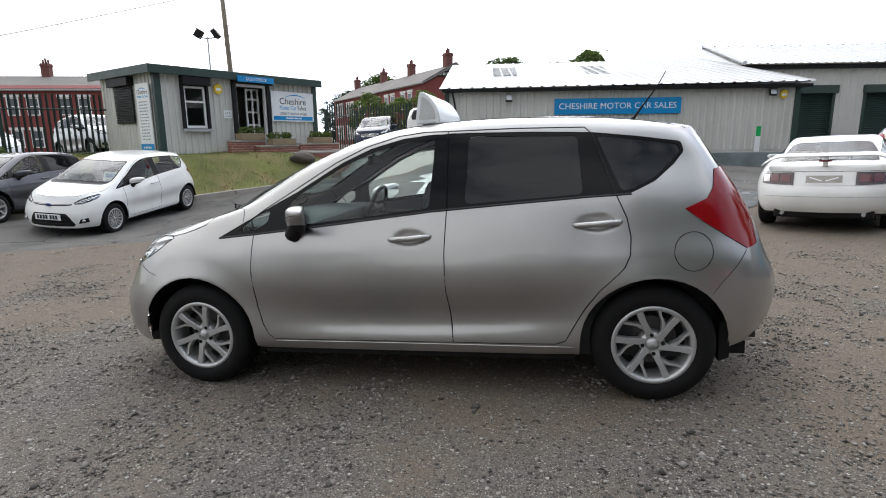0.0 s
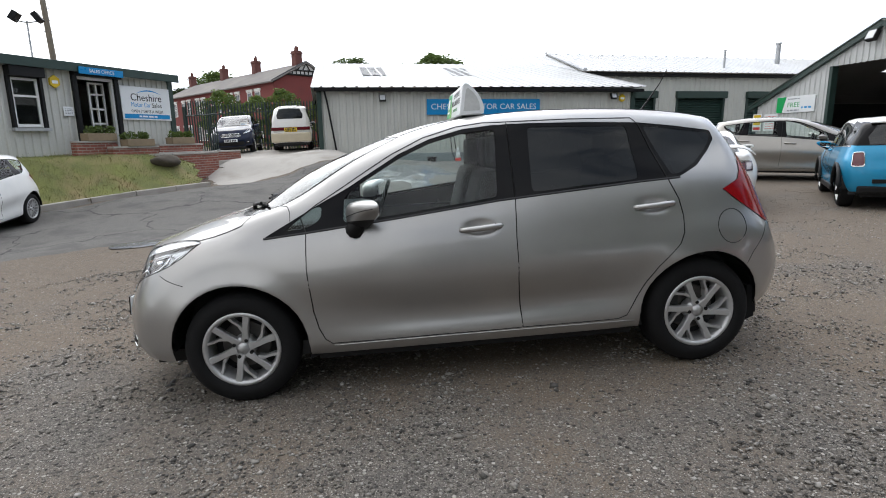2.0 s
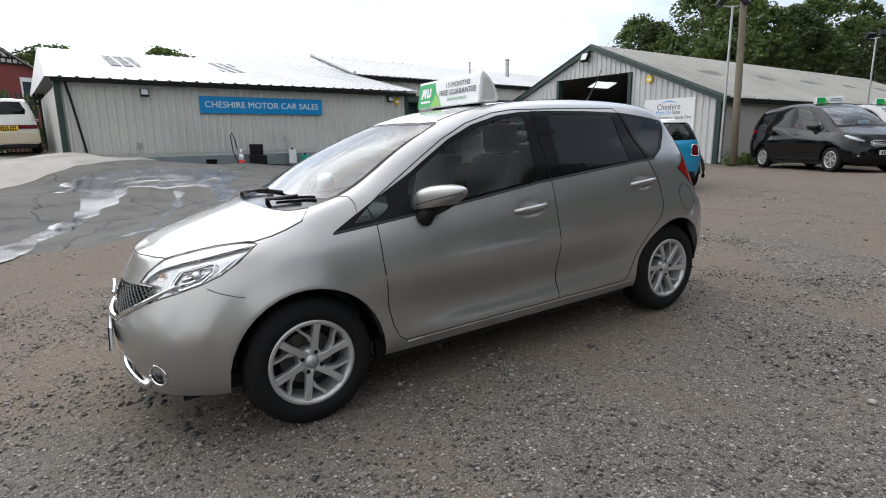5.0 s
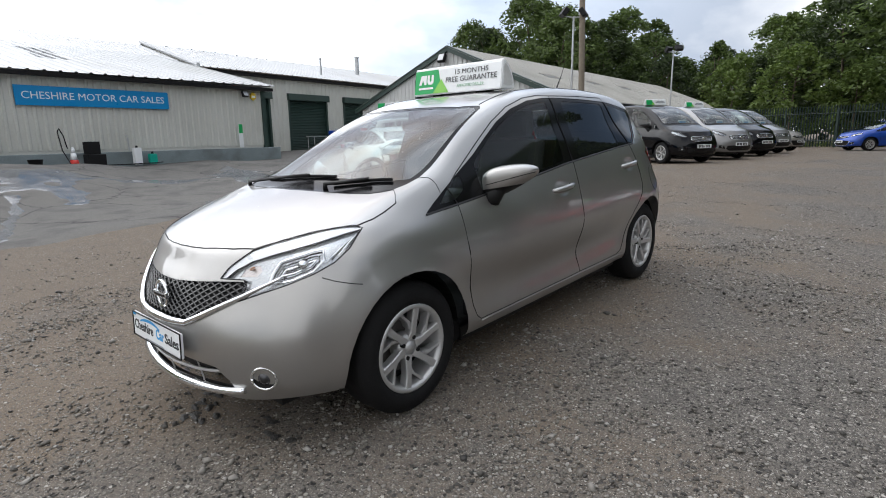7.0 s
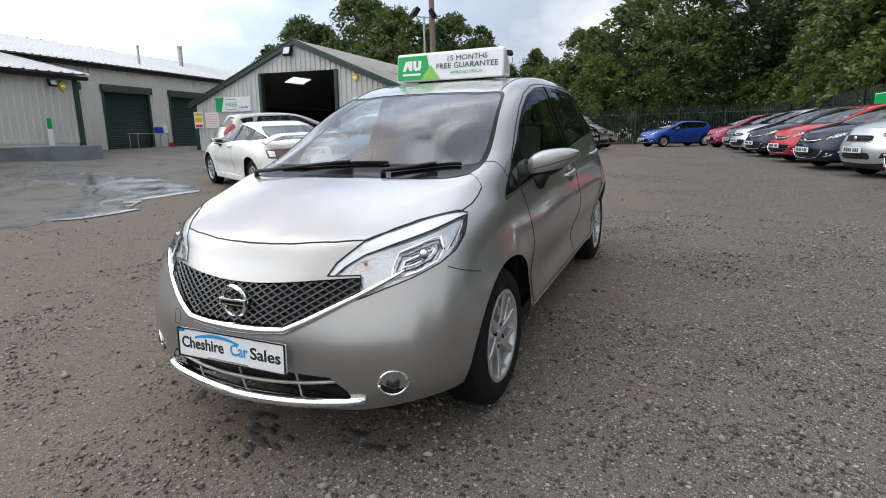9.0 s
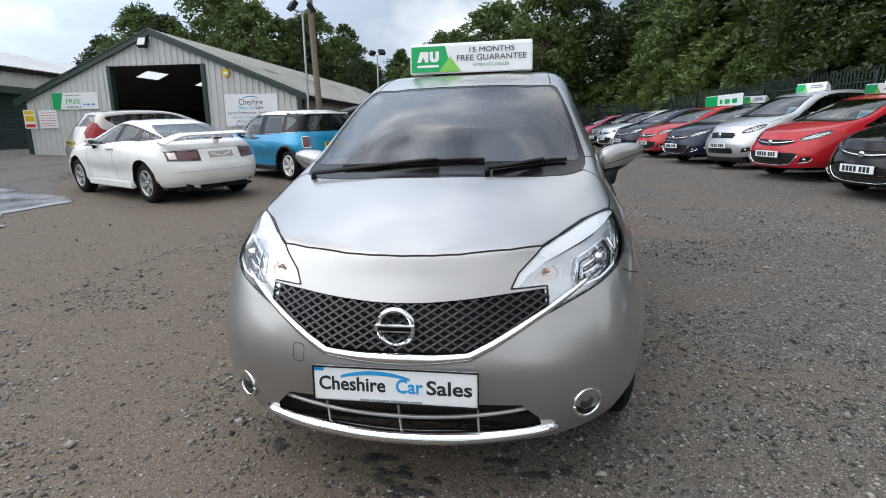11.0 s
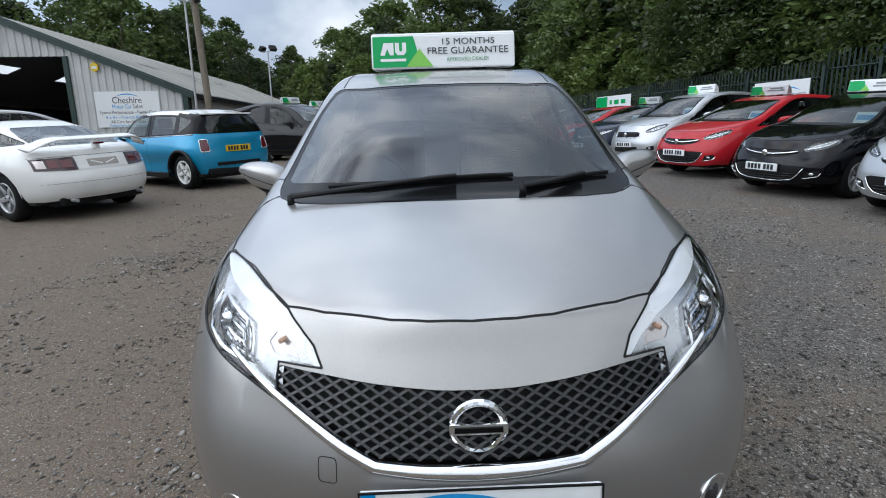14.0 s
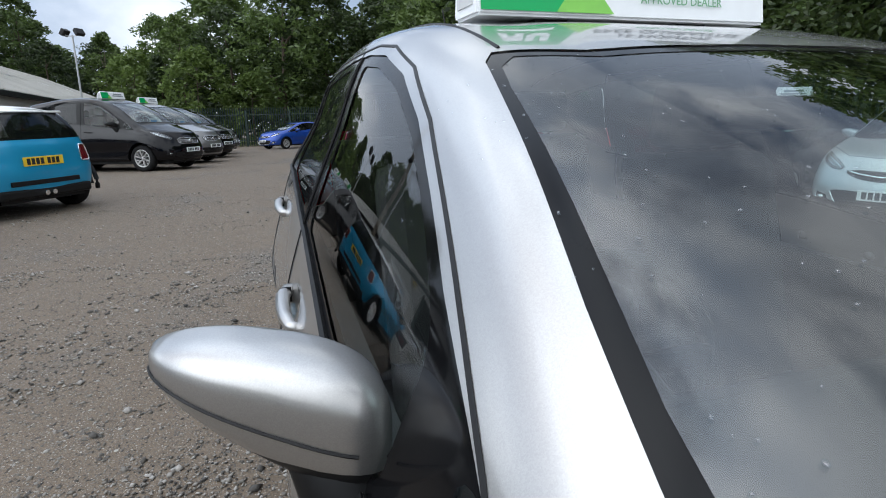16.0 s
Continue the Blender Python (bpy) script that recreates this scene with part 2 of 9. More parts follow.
    if dark_patch:
        n3 = N("ShaderNodeTexNoise")
        n3.inputs["Scale"].default_value, n3.inputs["Detail"].default_value = 1.7, 6
        L(tc.outputs["Object"], n3.inputs["Vector"])
        r3 = N("ShaderNodeMapRange")
        r3.inputs[1].default_value, r3.inputs[2].default_value = 0.5, 0.64
        r3.inputs[4].default_value = 0.6
        L(n3.outputs["Fac"], r3.inputs[0])
        mx3 = N("ShaderNodeMix")
        mx3.data_type = "RGBA"
        L(r3.outputs[0], mx3.inputs[0])
        L(last, mx3.inputs[6])
        mx3.inputs[7].default_value = (*dark_patch, 1)
        last = mx3.outputs[2]
    if cracks:
        vc = N("ShaderNodeTexVoronoi")
        vc.feature = "DISTANCE_TO_EDGE"
        vc.voronoi_dimensions = "2D"
        vc.inputs["Scale"].default_value = 0.45
        w2 = N("ShaderNodeTexNoise")
        w2.inputs["Scale"].default_value, w2.inputs["Detail"].default_value = 2.2, 6
        a2 = N("ShaderNodeVectorMath")
        a2.operation = "MULTIPLY_ADD"
        a2.inputs[1].default_value = (0.7, 0.7, 0.7)
        L(tc.outputs["Object"], w2.inputs["Vector"])
        L(w2.outputs["Color"], a2.inputs[0])
        L(tc.outputs["Object"], a2.inputs[2])
        L(a2.outputs[0], vc.inputs["Vector"])
        r4 = N("ShaderNodeMapRange")
        r4.inputs[1].default_value, r4.inputs[2].default_value = 0.004, 0.012
        r4.inputs[3].default_value, r4.inputs[4].default_value = 0.75, 0.0
        L(vc.outputs["Distance"], r4.inputs[0])
        mx4 = N("ShaderNodeMix")
        mx4.data_type = "RGBA"
        L(r4.outputs[0], mx4.inputs[0])
        L(last, mx4.inputs[6])
        mx4.inputs[7].default_value = (0.02, 0.02, 0.02, 1)
        last = mx4.outputs[2]
    L(last, b.inputs["Base Color"])
    b.inputs["Roughness"].default_value = rough
    b.inputs["Specular IOR Level"].default_value = 0.35
    ad = N("ShaderNodeMath")
    ad.operation = "MULTIPLY_ADD"
    ad.inputs[1].default_value = 0.45
    L(hs[-2], ad.inputs[0])
    L(hs[-1], ad.inputs[2])
    bp = N("ShaderNodeBump")
    bp.inputs["Strength"].default_value, bp.inputs["Distance"].default_value = bump, 0.012
    L(ad.outputs[0], bp.inputs["Height"])
    L(bp.outputs[0], b.inputs["Normal"])
    return m


def island_shades(name, stops, rough=0.85):
    """Loose pieces, each with a shade of its own."""
    m = bpy.data.materials.new(name)
    m.use_nodes = True
    nt = m.node_tree
    L, N = nt.links.new, nt.nodes.new
    b = nt.nodes["Principled BSDF"]
    geo = N("ShaderNodeNewGeometry")
    cr = N("ShaderNodeValToRGB")
    e = cr.color_ramp.elements
    e[0].color, e[1].color = (*stops[0], 1), (*stops[-1], 1)
    for k, c in enumerate(stops[1:-1]):
        e.new((k + 1) / (len(stops) - 1)).color = (*c, 1)
    tc = N("ShaderNodeTexCoord")
    no = N("ShaderNodeTexNoise")
    no.inputs["Scale"].default_value = 120.0
    L(tc.outputs["Object"], no.inputs["Vector"])
    mr = N("ShaderNodeMapRange")
    mr.inputs[3].default_value, mr.inputs[4].default_value = 0.75, 1.25
    L(no.outputs["Fac"], mr.inputs[0])
    sc = N("ShaderNodeVectorMath")
    sc.operation = "SCALE"
    L(geo.outputs["Random Per Island"], cr.inputs[0])
    L(cr.outputs[0], sc.inputs[0])
    L(mr.outputs[0], sc.inputs["Scale"])
    L(sc.outputs[0], b.inputs["Base Color"])
    b.inputs["Roughness"].default_value = rough
    return m


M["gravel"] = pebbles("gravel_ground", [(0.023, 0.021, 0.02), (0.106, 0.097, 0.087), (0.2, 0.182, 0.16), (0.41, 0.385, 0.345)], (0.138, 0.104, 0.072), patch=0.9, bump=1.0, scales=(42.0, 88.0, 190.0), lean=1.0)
M["stone"] = island_shades("gravel_stone", [(0.04, 0.037, 0.034), (0.085, 0.079, 0.07), (0.15, 0.136, 0.117), (0.22, 0.203, 0.178), (0.25, 0.234, 0.21), (0.37, 0.352, 0.325)])
M["asphalt"] = pebbles("worn_asphalt", [(0.085, 0.083, 0.08), (0.12, 0.117, 0.112), (0.14, 0.135, 0.128), (0.2, 0.19, 0.18)], (0.15, 0.138, 0.12), scales=(90.0, 200.0), patch=0.6, bump=0.4, dark_patch=(0.075, 0.073, 0.07), cracks=True)
M["wet"] = material("wet_asphalt", (0.11, 0.115, 0.125), 0.2, var=0.3, scale=2, fine=60, rvar=0.1, spec=0.7)
M["concrete"] = material("worn_concrete", (0.4, 0.375, 0.34), 0.85, var=0.2, scale=1.2, fine=60, bump=0.3, stain=(0.22, 0.2, 0.17), stain_amount=0.6)
M["plinth"] = material("painted_plinth", (0.2, 0.24, 0.25), 0.6, var=0.2, scale=2, fine=40, bump=0.2, stain=(0.1, 0.11, 0.11), stain_amount=0.6)
M["grass"] = material("rough_grass", (0.135, 0.145, 0.042), 0.9, var=0.5, scale=2.2, fine=38, bump=0.9, stain=(0.23, 0.18, 0.085), stain_amount=1.0)
M["clad"] = material("grey_cladding", (0.56, 0.56, 0.52), 0.45, var=0.07, scale=0.8, fine=20, stain=(0.42, 0.42, 0.38), stain_amount=0.35, stain_scale=0.5)
M["clad_shed"] = material("shed_cladding", (0.56, 0.57, 0.56), 0.45, var=0.07, scale=0.8, fine=20, stain=(0.36, 0.36, 0.33), stain_amount=0.4, stain_scale=0.5)
M["roof"] = material("metal_roof", (0.6, 0.61, 0.62), 0.42, metal=0.0, var=0.1, scale=0.5, fine=14, stain=(0.42, 0.42, 0.4), stain_amount=0.4, stain_scale=0.3)
M["roof_dull"] = material("weathered_roof", (0.42, 0.41, 0.38), 0.7, var=0.12, scale=0.6, fine=20, stain=(0.28, 0.27, 0.24), stain_amount=0.5, stain_scale=0.4)
M["rooflight"] = material("rooflight", (0.17, 0.18, 0.185), 0.3, var=0.3, scale=5, fine=40)
M["dgreen"] = material("dark_green_steel", (0.025, 0.05, 0.042), 0.4, var=0.15, scale=3, fine=40)
M["fence"] = material("green_fence_steel", (0.012, 0.028, 0.024), 0.45, var=0.2, scale=4, fine=40)
M["black"] = material("black_plastic", (0.008, 0.008, 0.0085), 0.5, var=0.2, scale=10, fine=120, spec=0.25)
M["gloss_black"] = material("gloss_black", (0.005, 0.005, 0.0055), 0.12, var=0.1, scale=6, fine=60, spec=0.15)
M["rubber"] = material("tyre_rubber", (0.009, 0.009, 0.0095), 0.75, var=0.25, scale=14, fine=140, bump=0.2, spec=0.2)
M["brake"] = material("brake_iron", (0.1, 0.095, 0.09), 0.5, metal=0.5, var=0.2)
M["alloy"] = material("alloy_rim", (0.5, 0.5, 0.5), 0.36, metal=0.6, var=0.06, scale=8, fine=60)
M["chrome"] = material("chrome", (0.85, 0.86, 0.87), 0.08, metal=1.0, var=0.03, scale=8, fine=60, rvar=0.04)
M["white"] = material("white_board", (0.8, 0.82, 0.83), 0.4, var=0.04, scale=2, fine=30)
M["white_frame"] = material("white_upvc", (0.78, 0.78, 0.76), 0.4, var=0.05, scale=4, fine=40)
M["blue"] = material("blue_board", (0.0, 0.24, 0.56), 0.35, var=0.05, scale=2, fine=30)
M["ltblue"] = material("blue_ink", (0.02, 0.3, 0.65), 0.5, var=0.05, scale=5, fine=40)
M["ink"] = material("black_ink", (0.015, 0.018, 0.022), 0.5, var=0.1, scale=5, fine=40)
M["grey_ink"] = material("grey_ink", (0.28, 0.3, 0.32), 0.5, var=0.1, scale=5, fine=40)
M["green"] = material("green_ink", (0.0, 0.36, 0.09), 0.4, var=0.05, scale=5, fine=40)
M["pale_green"] = material("dull_green_ink", (0.16, 0.36, 0.2), 0.5, var=0.05, scale=5, fine=40)
M["lime"] = material("lime_ink", (0.22, 0.55, 0.08), 0.4, var=0.05, scale=5, fine=40)
M["yellow"] = material("yellow_plastic", (0.72, 0.5, 0.02), 0.5, var=0.1, scale=5, fine=40)
M["red_ink"] = material("red_ink", (0.6, 0.03, 0.02), 0.5, var=0.1, scale=5, fine=40)
M["brick"] = material("red_brick", (0.3, 0.1, 0.065), 0.85, var=0.22, scale=3, fine=50, bump=0.3, rand=0.25)
M["mortar"] = material("mortar", (0.34, 0.3, 0.26), 0.9, var=0.15, scale=4, fine=60)
M["house_brick"] = material("house_brick", (0.2, 0.05, 0.045), 0.85, var=0.16, scale=1.5, fine=30)
M["chimney_brick"] = material("sooty_brick", (0.15, 0.06, 0.05), 0.85, var=0.2, scale=2, fine=30)
M["slate"] = material("roof_slate", (0.2, 0.185, 0.175), 0.85, var=0.2, scale=1.5, fine=16, spec=0.2, stain=(0.27, 0.25, 0.22), stain_amount=0.6, stain_scale=0.4)
M["timber_black"] = material("black_timber", (0.02, 0.02, 0.02), 0.6, var=0.2)
M["render_white"] = material("white_render", (0.75, 0.75, 0.72), 0.8, var=0.08)
M["pole_wood"] = material("weathered_pole", (0.2, 0.17, 0.13), 0.85, var=0.25, scale=4, fine=60, bump=0.3)
M["galv"] = material("galvanised_steel", (0.45, 0.46, 0.47), 0.45, metal=0.6, var=0.12, scale=6, fine=50)
M["bark"] = material("tree_bark", (0.09, 0.07, 0.05), 0.9, var=0.3, scale=5, fine=40, bump=0.6)
M["terracotta"] = material("planter_wood", (0.25, 0.19, 0.12), 0.8, var=0.2)
M["pane"] = glass("window_pane", (0.8, 0.85, 0.85), 0.0, 0.25)
M["interior"] = material("dark_interior", (0.05, 0.05, 0.052), 0.8, var=0.2)
M["interior_door"] = material("dim_workshop", (0.03, 0.03, 0.03), 0.9, var=0.3)


# ---- mesh helpers ----
def finish(bm, name, mat, parent=None, label="", smooth=False, m=None):
    me = bpy.data.meshes.new(name)
    bmesh.ops.recalc_face_normals(bm, faces=bm.faces)
    bm.to_mesh(me)
    bm.free()
    for one in mat if isinstance(mat, (list, tuple)) else [mat]:
        me.materials.append(one)
    if smooth:
        me.shade_smooth()
    ob = new(name, me)
    if m is not None:
        ob.matrix_world = m
    if parent is not None:
        ob.parent = parent
    if label:
        ob["label"] = label
    return ob


def part(name, bm, mat, parent, label="", smooth=False):
    """One mesh under a thing or a part, in its parent's own frame."""
    return finish(bm, name, mat, parent, label, smooth)


def thing(name, label, category, m=None, group="", kind=""):
    e = new(name)
    if m is not None:
        e.matrix_world = m
    return tagged(e, label, category, group, kind)


def box(bm, x0, x1, y0, y1, z0, z1, bevel=0.0, mat=0):
    r = bmesh.ops.create_cube(bm, size=1.0)
    vs = r["verts"]
    for v in vs:
        v.co = Vector((x0 + (v.co.x + 0.5) * (x1 - x0), y0 + (v.co.y + 0.5) * (y1 - y0), z0 + (v.co.z + 0.5) * (z1 - z0)))
    fs = list({f for v in vs for f in v.link_faces})
    for f in fs:
        f.material_index = mat
    if bevel:
        bmesh.ops.bevel(bm, geom=list({e for v in vs for e in v.link_edges}), offset=bevel, segments=2, profile=0.6, affect="EDGES")
    return vs


def cyl(bm, p, q, r0, r1=None, seg=12, cap=True):
    p, q = Vector(p), Vector(q)
    r1 = r0 if r1 is None else r1
    m = Matrix.Translation((p + q) / 2) @ (q - p).to_track_quat("Z", "Y").to_matrix().to_4x4()
    return bmesh.ops.create_cone(bm, cap_ends=cap, cap_tris=False, segments=seg, radius1=r0, radius2=r1, depth=(q - p).length, matrix=m)["verts"]


def prism(bm, pts, y0, y1, mat=0):
    """A polygon in x,z pushed from y0 to y1."""
    a = [bm.verts.new((x, y0, z)) for x, z in pts]
    b = [bm.verts.new((x, y1, z)) for x, z in pts]
    fs = [bm.faces.new(a), bm.faces.new(b[::-1])]
    for i in range(len(pts)):
        j = (i + 1) % len(pts)
        fs.append(bm.faces.new((a[i], b[i], b[j], a[j])))
    for f in fs:
        f.material_index = mat
    return a + b


def tube(bm, pts, r, seg=6):
    """A round bar along points."""
    rings = []
    for i, p in enumerate(pts):
        p = Vector(p)
        d = Vector(pts[min(i + 1, len(pts) - 1)]) - Vector(pts[max(i - 1, 0)])
        q = d.to_track_quat("Z", "Y").to_matrix()
        rr = r[i] if isinstance(r, (list, tuple)) else r
        rings.append([bm.verts.new(p + q @ Vector((rr * math.cos(2 * math.pi * k / seg), rr * math.sin(2 * math.pi * k / seg), 0))) for k in range(seg)])
    for a, b in zip(rings, rings[1:]):
        for k in range(seg):
            bm.faces.new((a[k], a[(k + 1) % seg], b[(k + 1) % seg], b[k]))
    bm.faces.new(rings[0][::-1])
    bm.faces.new(rings[-1])


def text_mesh(body, size, align="CENTER", extrude=0.002, stretch=1.0, bold=0.0):
    cu = bpy.data.curves.new("lettering", "FONT")
    cu.body, cu.size, cu.align_x, cu.align_y, cu.extrude, cu.offset = body, size, align, "CENTER", extrude, bold
    cu.resolution_u = 3
    tmp = bpy.data.objects.new("lettering", cu)
    me = bpy.data.meshes.new_from_object(tmp)
    bpy.data.objects.remove(tmp)
    # letters stand up in x,z and face -y
    for v in me.vertices:
        v.co = Vector((v.co.x * stretch, -v.co.z, v.co.y))
    return me


def lettering(body, size, mat, parent, x, y, z, align="CENTER", stretch=1.0, width=None, bold=0.0, name="lettering", extrude=0.002):
    me = text_mesh(body, size, align, extrude, stretch, bold)
    if width:
        xs = [v.co.x for v in me.vertices]
        k = width / max(1e-6, max(xs) - min(xs))
        for v in me.vertices:
            v.co.x *= k
    me.materials.append(mat)
    ob = new(name, me)
    ob.location = (x, y, z)
    ob.parent = parent
    return ob


def frame_from(p, q, z=0.0):
    """The pose of a wall from p to q as seen from outside: x along it, y into it, z up."""
    d = Vector((q[0] - p[0], q[1] - p[1], 0)).normalized()
    n = Vector((-d.y, d.x, 0))
    m = Matrix.Identity(4)
    for i, c in enumerate((d, n, Vector((0, 0, 1)))):
        m[0][i], m[1][i], m[2][i] = c
    m.translation = (p[0], p[1], z)
    return m


def dist2(p, q):
    return math.hypot(q[0] - p[0], q[1] - p[1])


def clad(bm, x0, x1, lo, hi, pitch=0.25, depth=0.035, y=0.0, mat=0):
    """Box-profile sheet from x0 to x1 between the heights lo(x) and hi(x); ribs stand proud to -y."""
    xs = []
    k = math.floor(x0 / pitch)
    while k * pitch < x1 + pitch:
        b = k * pitch
        xs += [(b, 0), (b + 0.5 * pitch, 0), (b + 0.62 * pitch, -depth), (b + 0.88 * pitch, -depth)]
        k += 1
    pts = [p for p in xs if x0 < p[0] < x1]

    def at(x):
        for a, b in zip(xs, xs[1:]):
            if a[0] <= x <= b[0]:
                return a[1] + (b[1] - a[1]) * (x - a[0]) / (b[0] - a[0])
        return 0.0

    pts = [(x0, at(x0)), *pts, (x1, at(x1))]
    prev = None
    for x, d in pts:
        h0, h1 = lo(x), hi(x)
        cur = (bm.verts.new((x, y + d, h0)), bm.verts.new((x, y + d, max(h1, h0 + 1e-3))))
        if prev:
            bm.faces.new((prev[0], cur[0], cur[1], prev[1])).material_index = mat
        prev = cur


def sheet_roof(name, corners, mat, parent, pitch=0.3, depth=0.035, label=""):
    """Ribbed sheet between eave a-b and ridge c-d (c above b); ribs run up the slope."""
    a, b, c, d = (Vector(v) for v in corners)
    n = (b - a).cross(d - a).normalized()
    if n.z < 0:
        n = -n
    bm = bmesh.new()
    length = (b - a).length
    k, prev = 0, None
    steps = int(length / pitch)
    for i in range(steps + 1):
        for off, h in ((0, 0), (0.72, 0), (0.8, depth), (0.93, depth)):
            f = min(1.0, (i + off) * pitch / length)
            lo_, hi_ = a.lerp(b, f) + n * h, d.lerp(c, f) + n * h
            cur = (bm.verts.new(lo_), bm.verts.new(hi_))
            if prev:
                bm.faces.new((prev[0], cur[0], cur[1], prev[1]))
            prev = cur
    return part(name, bm, mat, parent, label)

# ---- ground ----
SLOPE_X, SLOPE_Y = 0.0402, -0.0122
# places where the yard lies off its even slope: x, y, height (None: on the slope)
HUMPS = [(0, 0, None), (0, -5, None), (4, 4, None), (-4, -3, None), (-4, 4, None), (8, -5, .22), (5, -5.8, .1), (2.8, -6.2, .06), (10.5, -5.5, .22), (14, -5, .27), (8, 4, None), (13, 3, .26), (18, 0, .28), (16.5, 4.8, .24), (21, 4.3, .26), (3, 8, None), (-2, 7, None), (3, -12, 0.25), (18, -10, 0.42),
         (34, 0, 0.2), (34, -6, 0.25), (9.4, 18.4, 0.3), (16, 14, 0.4), (18, 25, 0.52), (5, 13, 0.14), (-7.9, 7.8, -0.3), (-7.5, 5.3, None), (-8.3, 9.0, -0.08), (-7, 10.6, 0.05), (-5.7, 12.4, 0.12),
         (0.3, 17.3, 0.43), (5, 17.9, 0.35), (-3, 17, 1.0), (-1.6, 17, 0.78), (-5, 17, 0.78), (-6, 23, 0.92), (-10.3, 6.4, -0.2), (-13, 4, -0.22), (-14, 14, 0.9), (-20, 10, 0.7), (-20, 40, 1.0)]


def soft_clip(v, lo, hi):
    return min(max(v, lo), hi)


def even_slope(x, y):
    x = max(x, -16.0)
    if x > 5:
        x = 5 + 5.5 * (1 - math.exp(-(x - 5) / 5.5))
    return SLOPE_X * x + SLOPE_Y * soft_clip(y, -14, 26)


LIFTS = [(hx, hy, 0.0 if hz is None else hz - even_slope(hx, hy)) for hx, hy, hz in HUMPS]


def ground_z(x, y):
    top = bot = 0.0
    for hx, hy, dz in LIFTS:
        w = 1.0 / (0.4 + (x - hx) ** 2 + (y - hy) ** 2) ** 2
        top, bot = top + w * dz, bot + w
    return even_slope(x, y) + top / bot


def inside(x, y, poly):
    hit = False
    for (ax, ay), (bx, by) in zip(poly, poly[1:] + poly[:1]):
        if (ay > y) != (by > y) and x < (bx - ax) * (y - ay) / (by - ay) + ax:
            hit = not hit
    return hit


def spaced(lo, hi, near_lo, near_hi, fine, coarse_grow=1.35):
    out, step = [], fine
    v = near_lo
    while v <= near_hi:
        out.append(v)
        v += fine
    v, step = out[-1], fine
    while v < hi:
        step *= coarse_grow
        v += step
        out.append(v)
    v, step = near_lo, fine
    while v > lo:
        step *= coarse_grow
        v -= step
        out.insert(0, v)
    return out


def build_ground():
    xs, ys = spaced(-900, 900, -16, 26, 0.6), spaced(-900, 900, -14, 30, 0.6)
    bm = bmesh.new()
    g = [[bm.verts.new((x, y, ground_z(x, y) + 0.012 * noise.noise(Vector((x * 0.9, y * 0.9, 0))))) for y in ys] for x in xs]
    for i in range(len(xs) - 1):
        for j in range(len(ys) - 1):
            bm.faces.new((g[i][j], g[i + 1][j], g[i + 1][j + 1], g[i][j + 1]))
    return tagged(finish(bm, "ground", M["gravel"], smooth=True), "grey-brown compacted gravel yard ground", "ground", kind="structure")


build_ground()


def laid_sheet(name, poly, mat, lift, label, ragged=0.0, cell=0.25, kind="structure"):
    """A thin sheet that follows the ground inside a polygon, with a ragged rim."""
    x0, x1 = min(p[0] for p in poly), max(p[0] for p in poly)
    y0, y1 = min(p[1] for p in poly), max(p[1] for p in poly)
    bm = bmesh.new()
    keep = {}

    def vert(i, j):
        if (i, j) not in keep:
            x, y = x0 + i * cell, y0 + j * cell
            keep[i, j] = bm.verts.new((x, y, ground_z(x, y) + 0.012 * noise.noise(Vector((x * 0.9, y * 0.9, 0))) + lift))
        return keep[i, j]

    for i in range(int((x1 - x0) / cell) + 1):
        for j in range(int((y1 - y0) / cell) + 1):
            cx, cy = x0 + (i + 0.5) * cell, y0 + (j + 0.5) * cell
            r = ragged * noise.noise(Vector((cx * 1.7, cy * 1.7, 3)))
            if inside(cx + r, cy + r, poly):
                bm.faces.new((vert(i, j), vert(i + 1, j), vert(i + 1, j + 1), vert(i, j + 1)))
    # pull the rim onto a soft line
    rim = [v for v in bm.verts if v.is_boundary]
    for _ in range(3):
        new_co = {}
        for v in rim:
            nb = [e.other_vert(v) for e in v.link_edges if e.is_boundary]
            if len(nb) == 2:
                new_co[v] = v.co * 0.5 + (nb[0].co + nb[1].co) * 0.25
        for v, co in new_co.items():
            v.co = co
    for v in rim:
        v.co.z -= lift + 0.012
    return tagged(finish(bm, name, mat, smooth=True), label, name.replace("_", " "), kind=kind)


ASPHALT = [(-30, -6), (-14, 0.4), (-7.95, 3.46), (-6.8, 4.25), (-4.5, 5.45), (-2.65, 6.0), (0.3, 6.35), (4.1, 7.5), (6.5, 9.5), (10, 11.5), (15.2, 12.5), (15.2, 19.5), (24, 20), (24, 25.6), (9.8, 23.4), (9.6, 18.6), (0.3, 17.4), (-2.0, 14.6), (-5.4, 12.5), (-6.6, 11), (-8.1, 9.2), (-10.2, 6.6), (-13, 3.2), (-30, -2)]
laid_sheet("asphalt", ASPHALT, M["asphalt"], 0.022, "worn dark asphalt apron in front of the buildings", 0.25)
RAMP = [(-5.4, 12.5), (-2.0, 14.6), (0.4, 17.35), (-3.1, 17.0), (-3.3, 27), (-9.5, 27), (-7.2, 15.6)]
laid_sheet("concrete_ramp", RAMP, M["concrete"], 0.04, "pale worn concrete ramp up to the gate", 0.1)

# ---- main sales building ----
MB0, MB1 = (-3.1, 17.0), (9.4, 18.6)


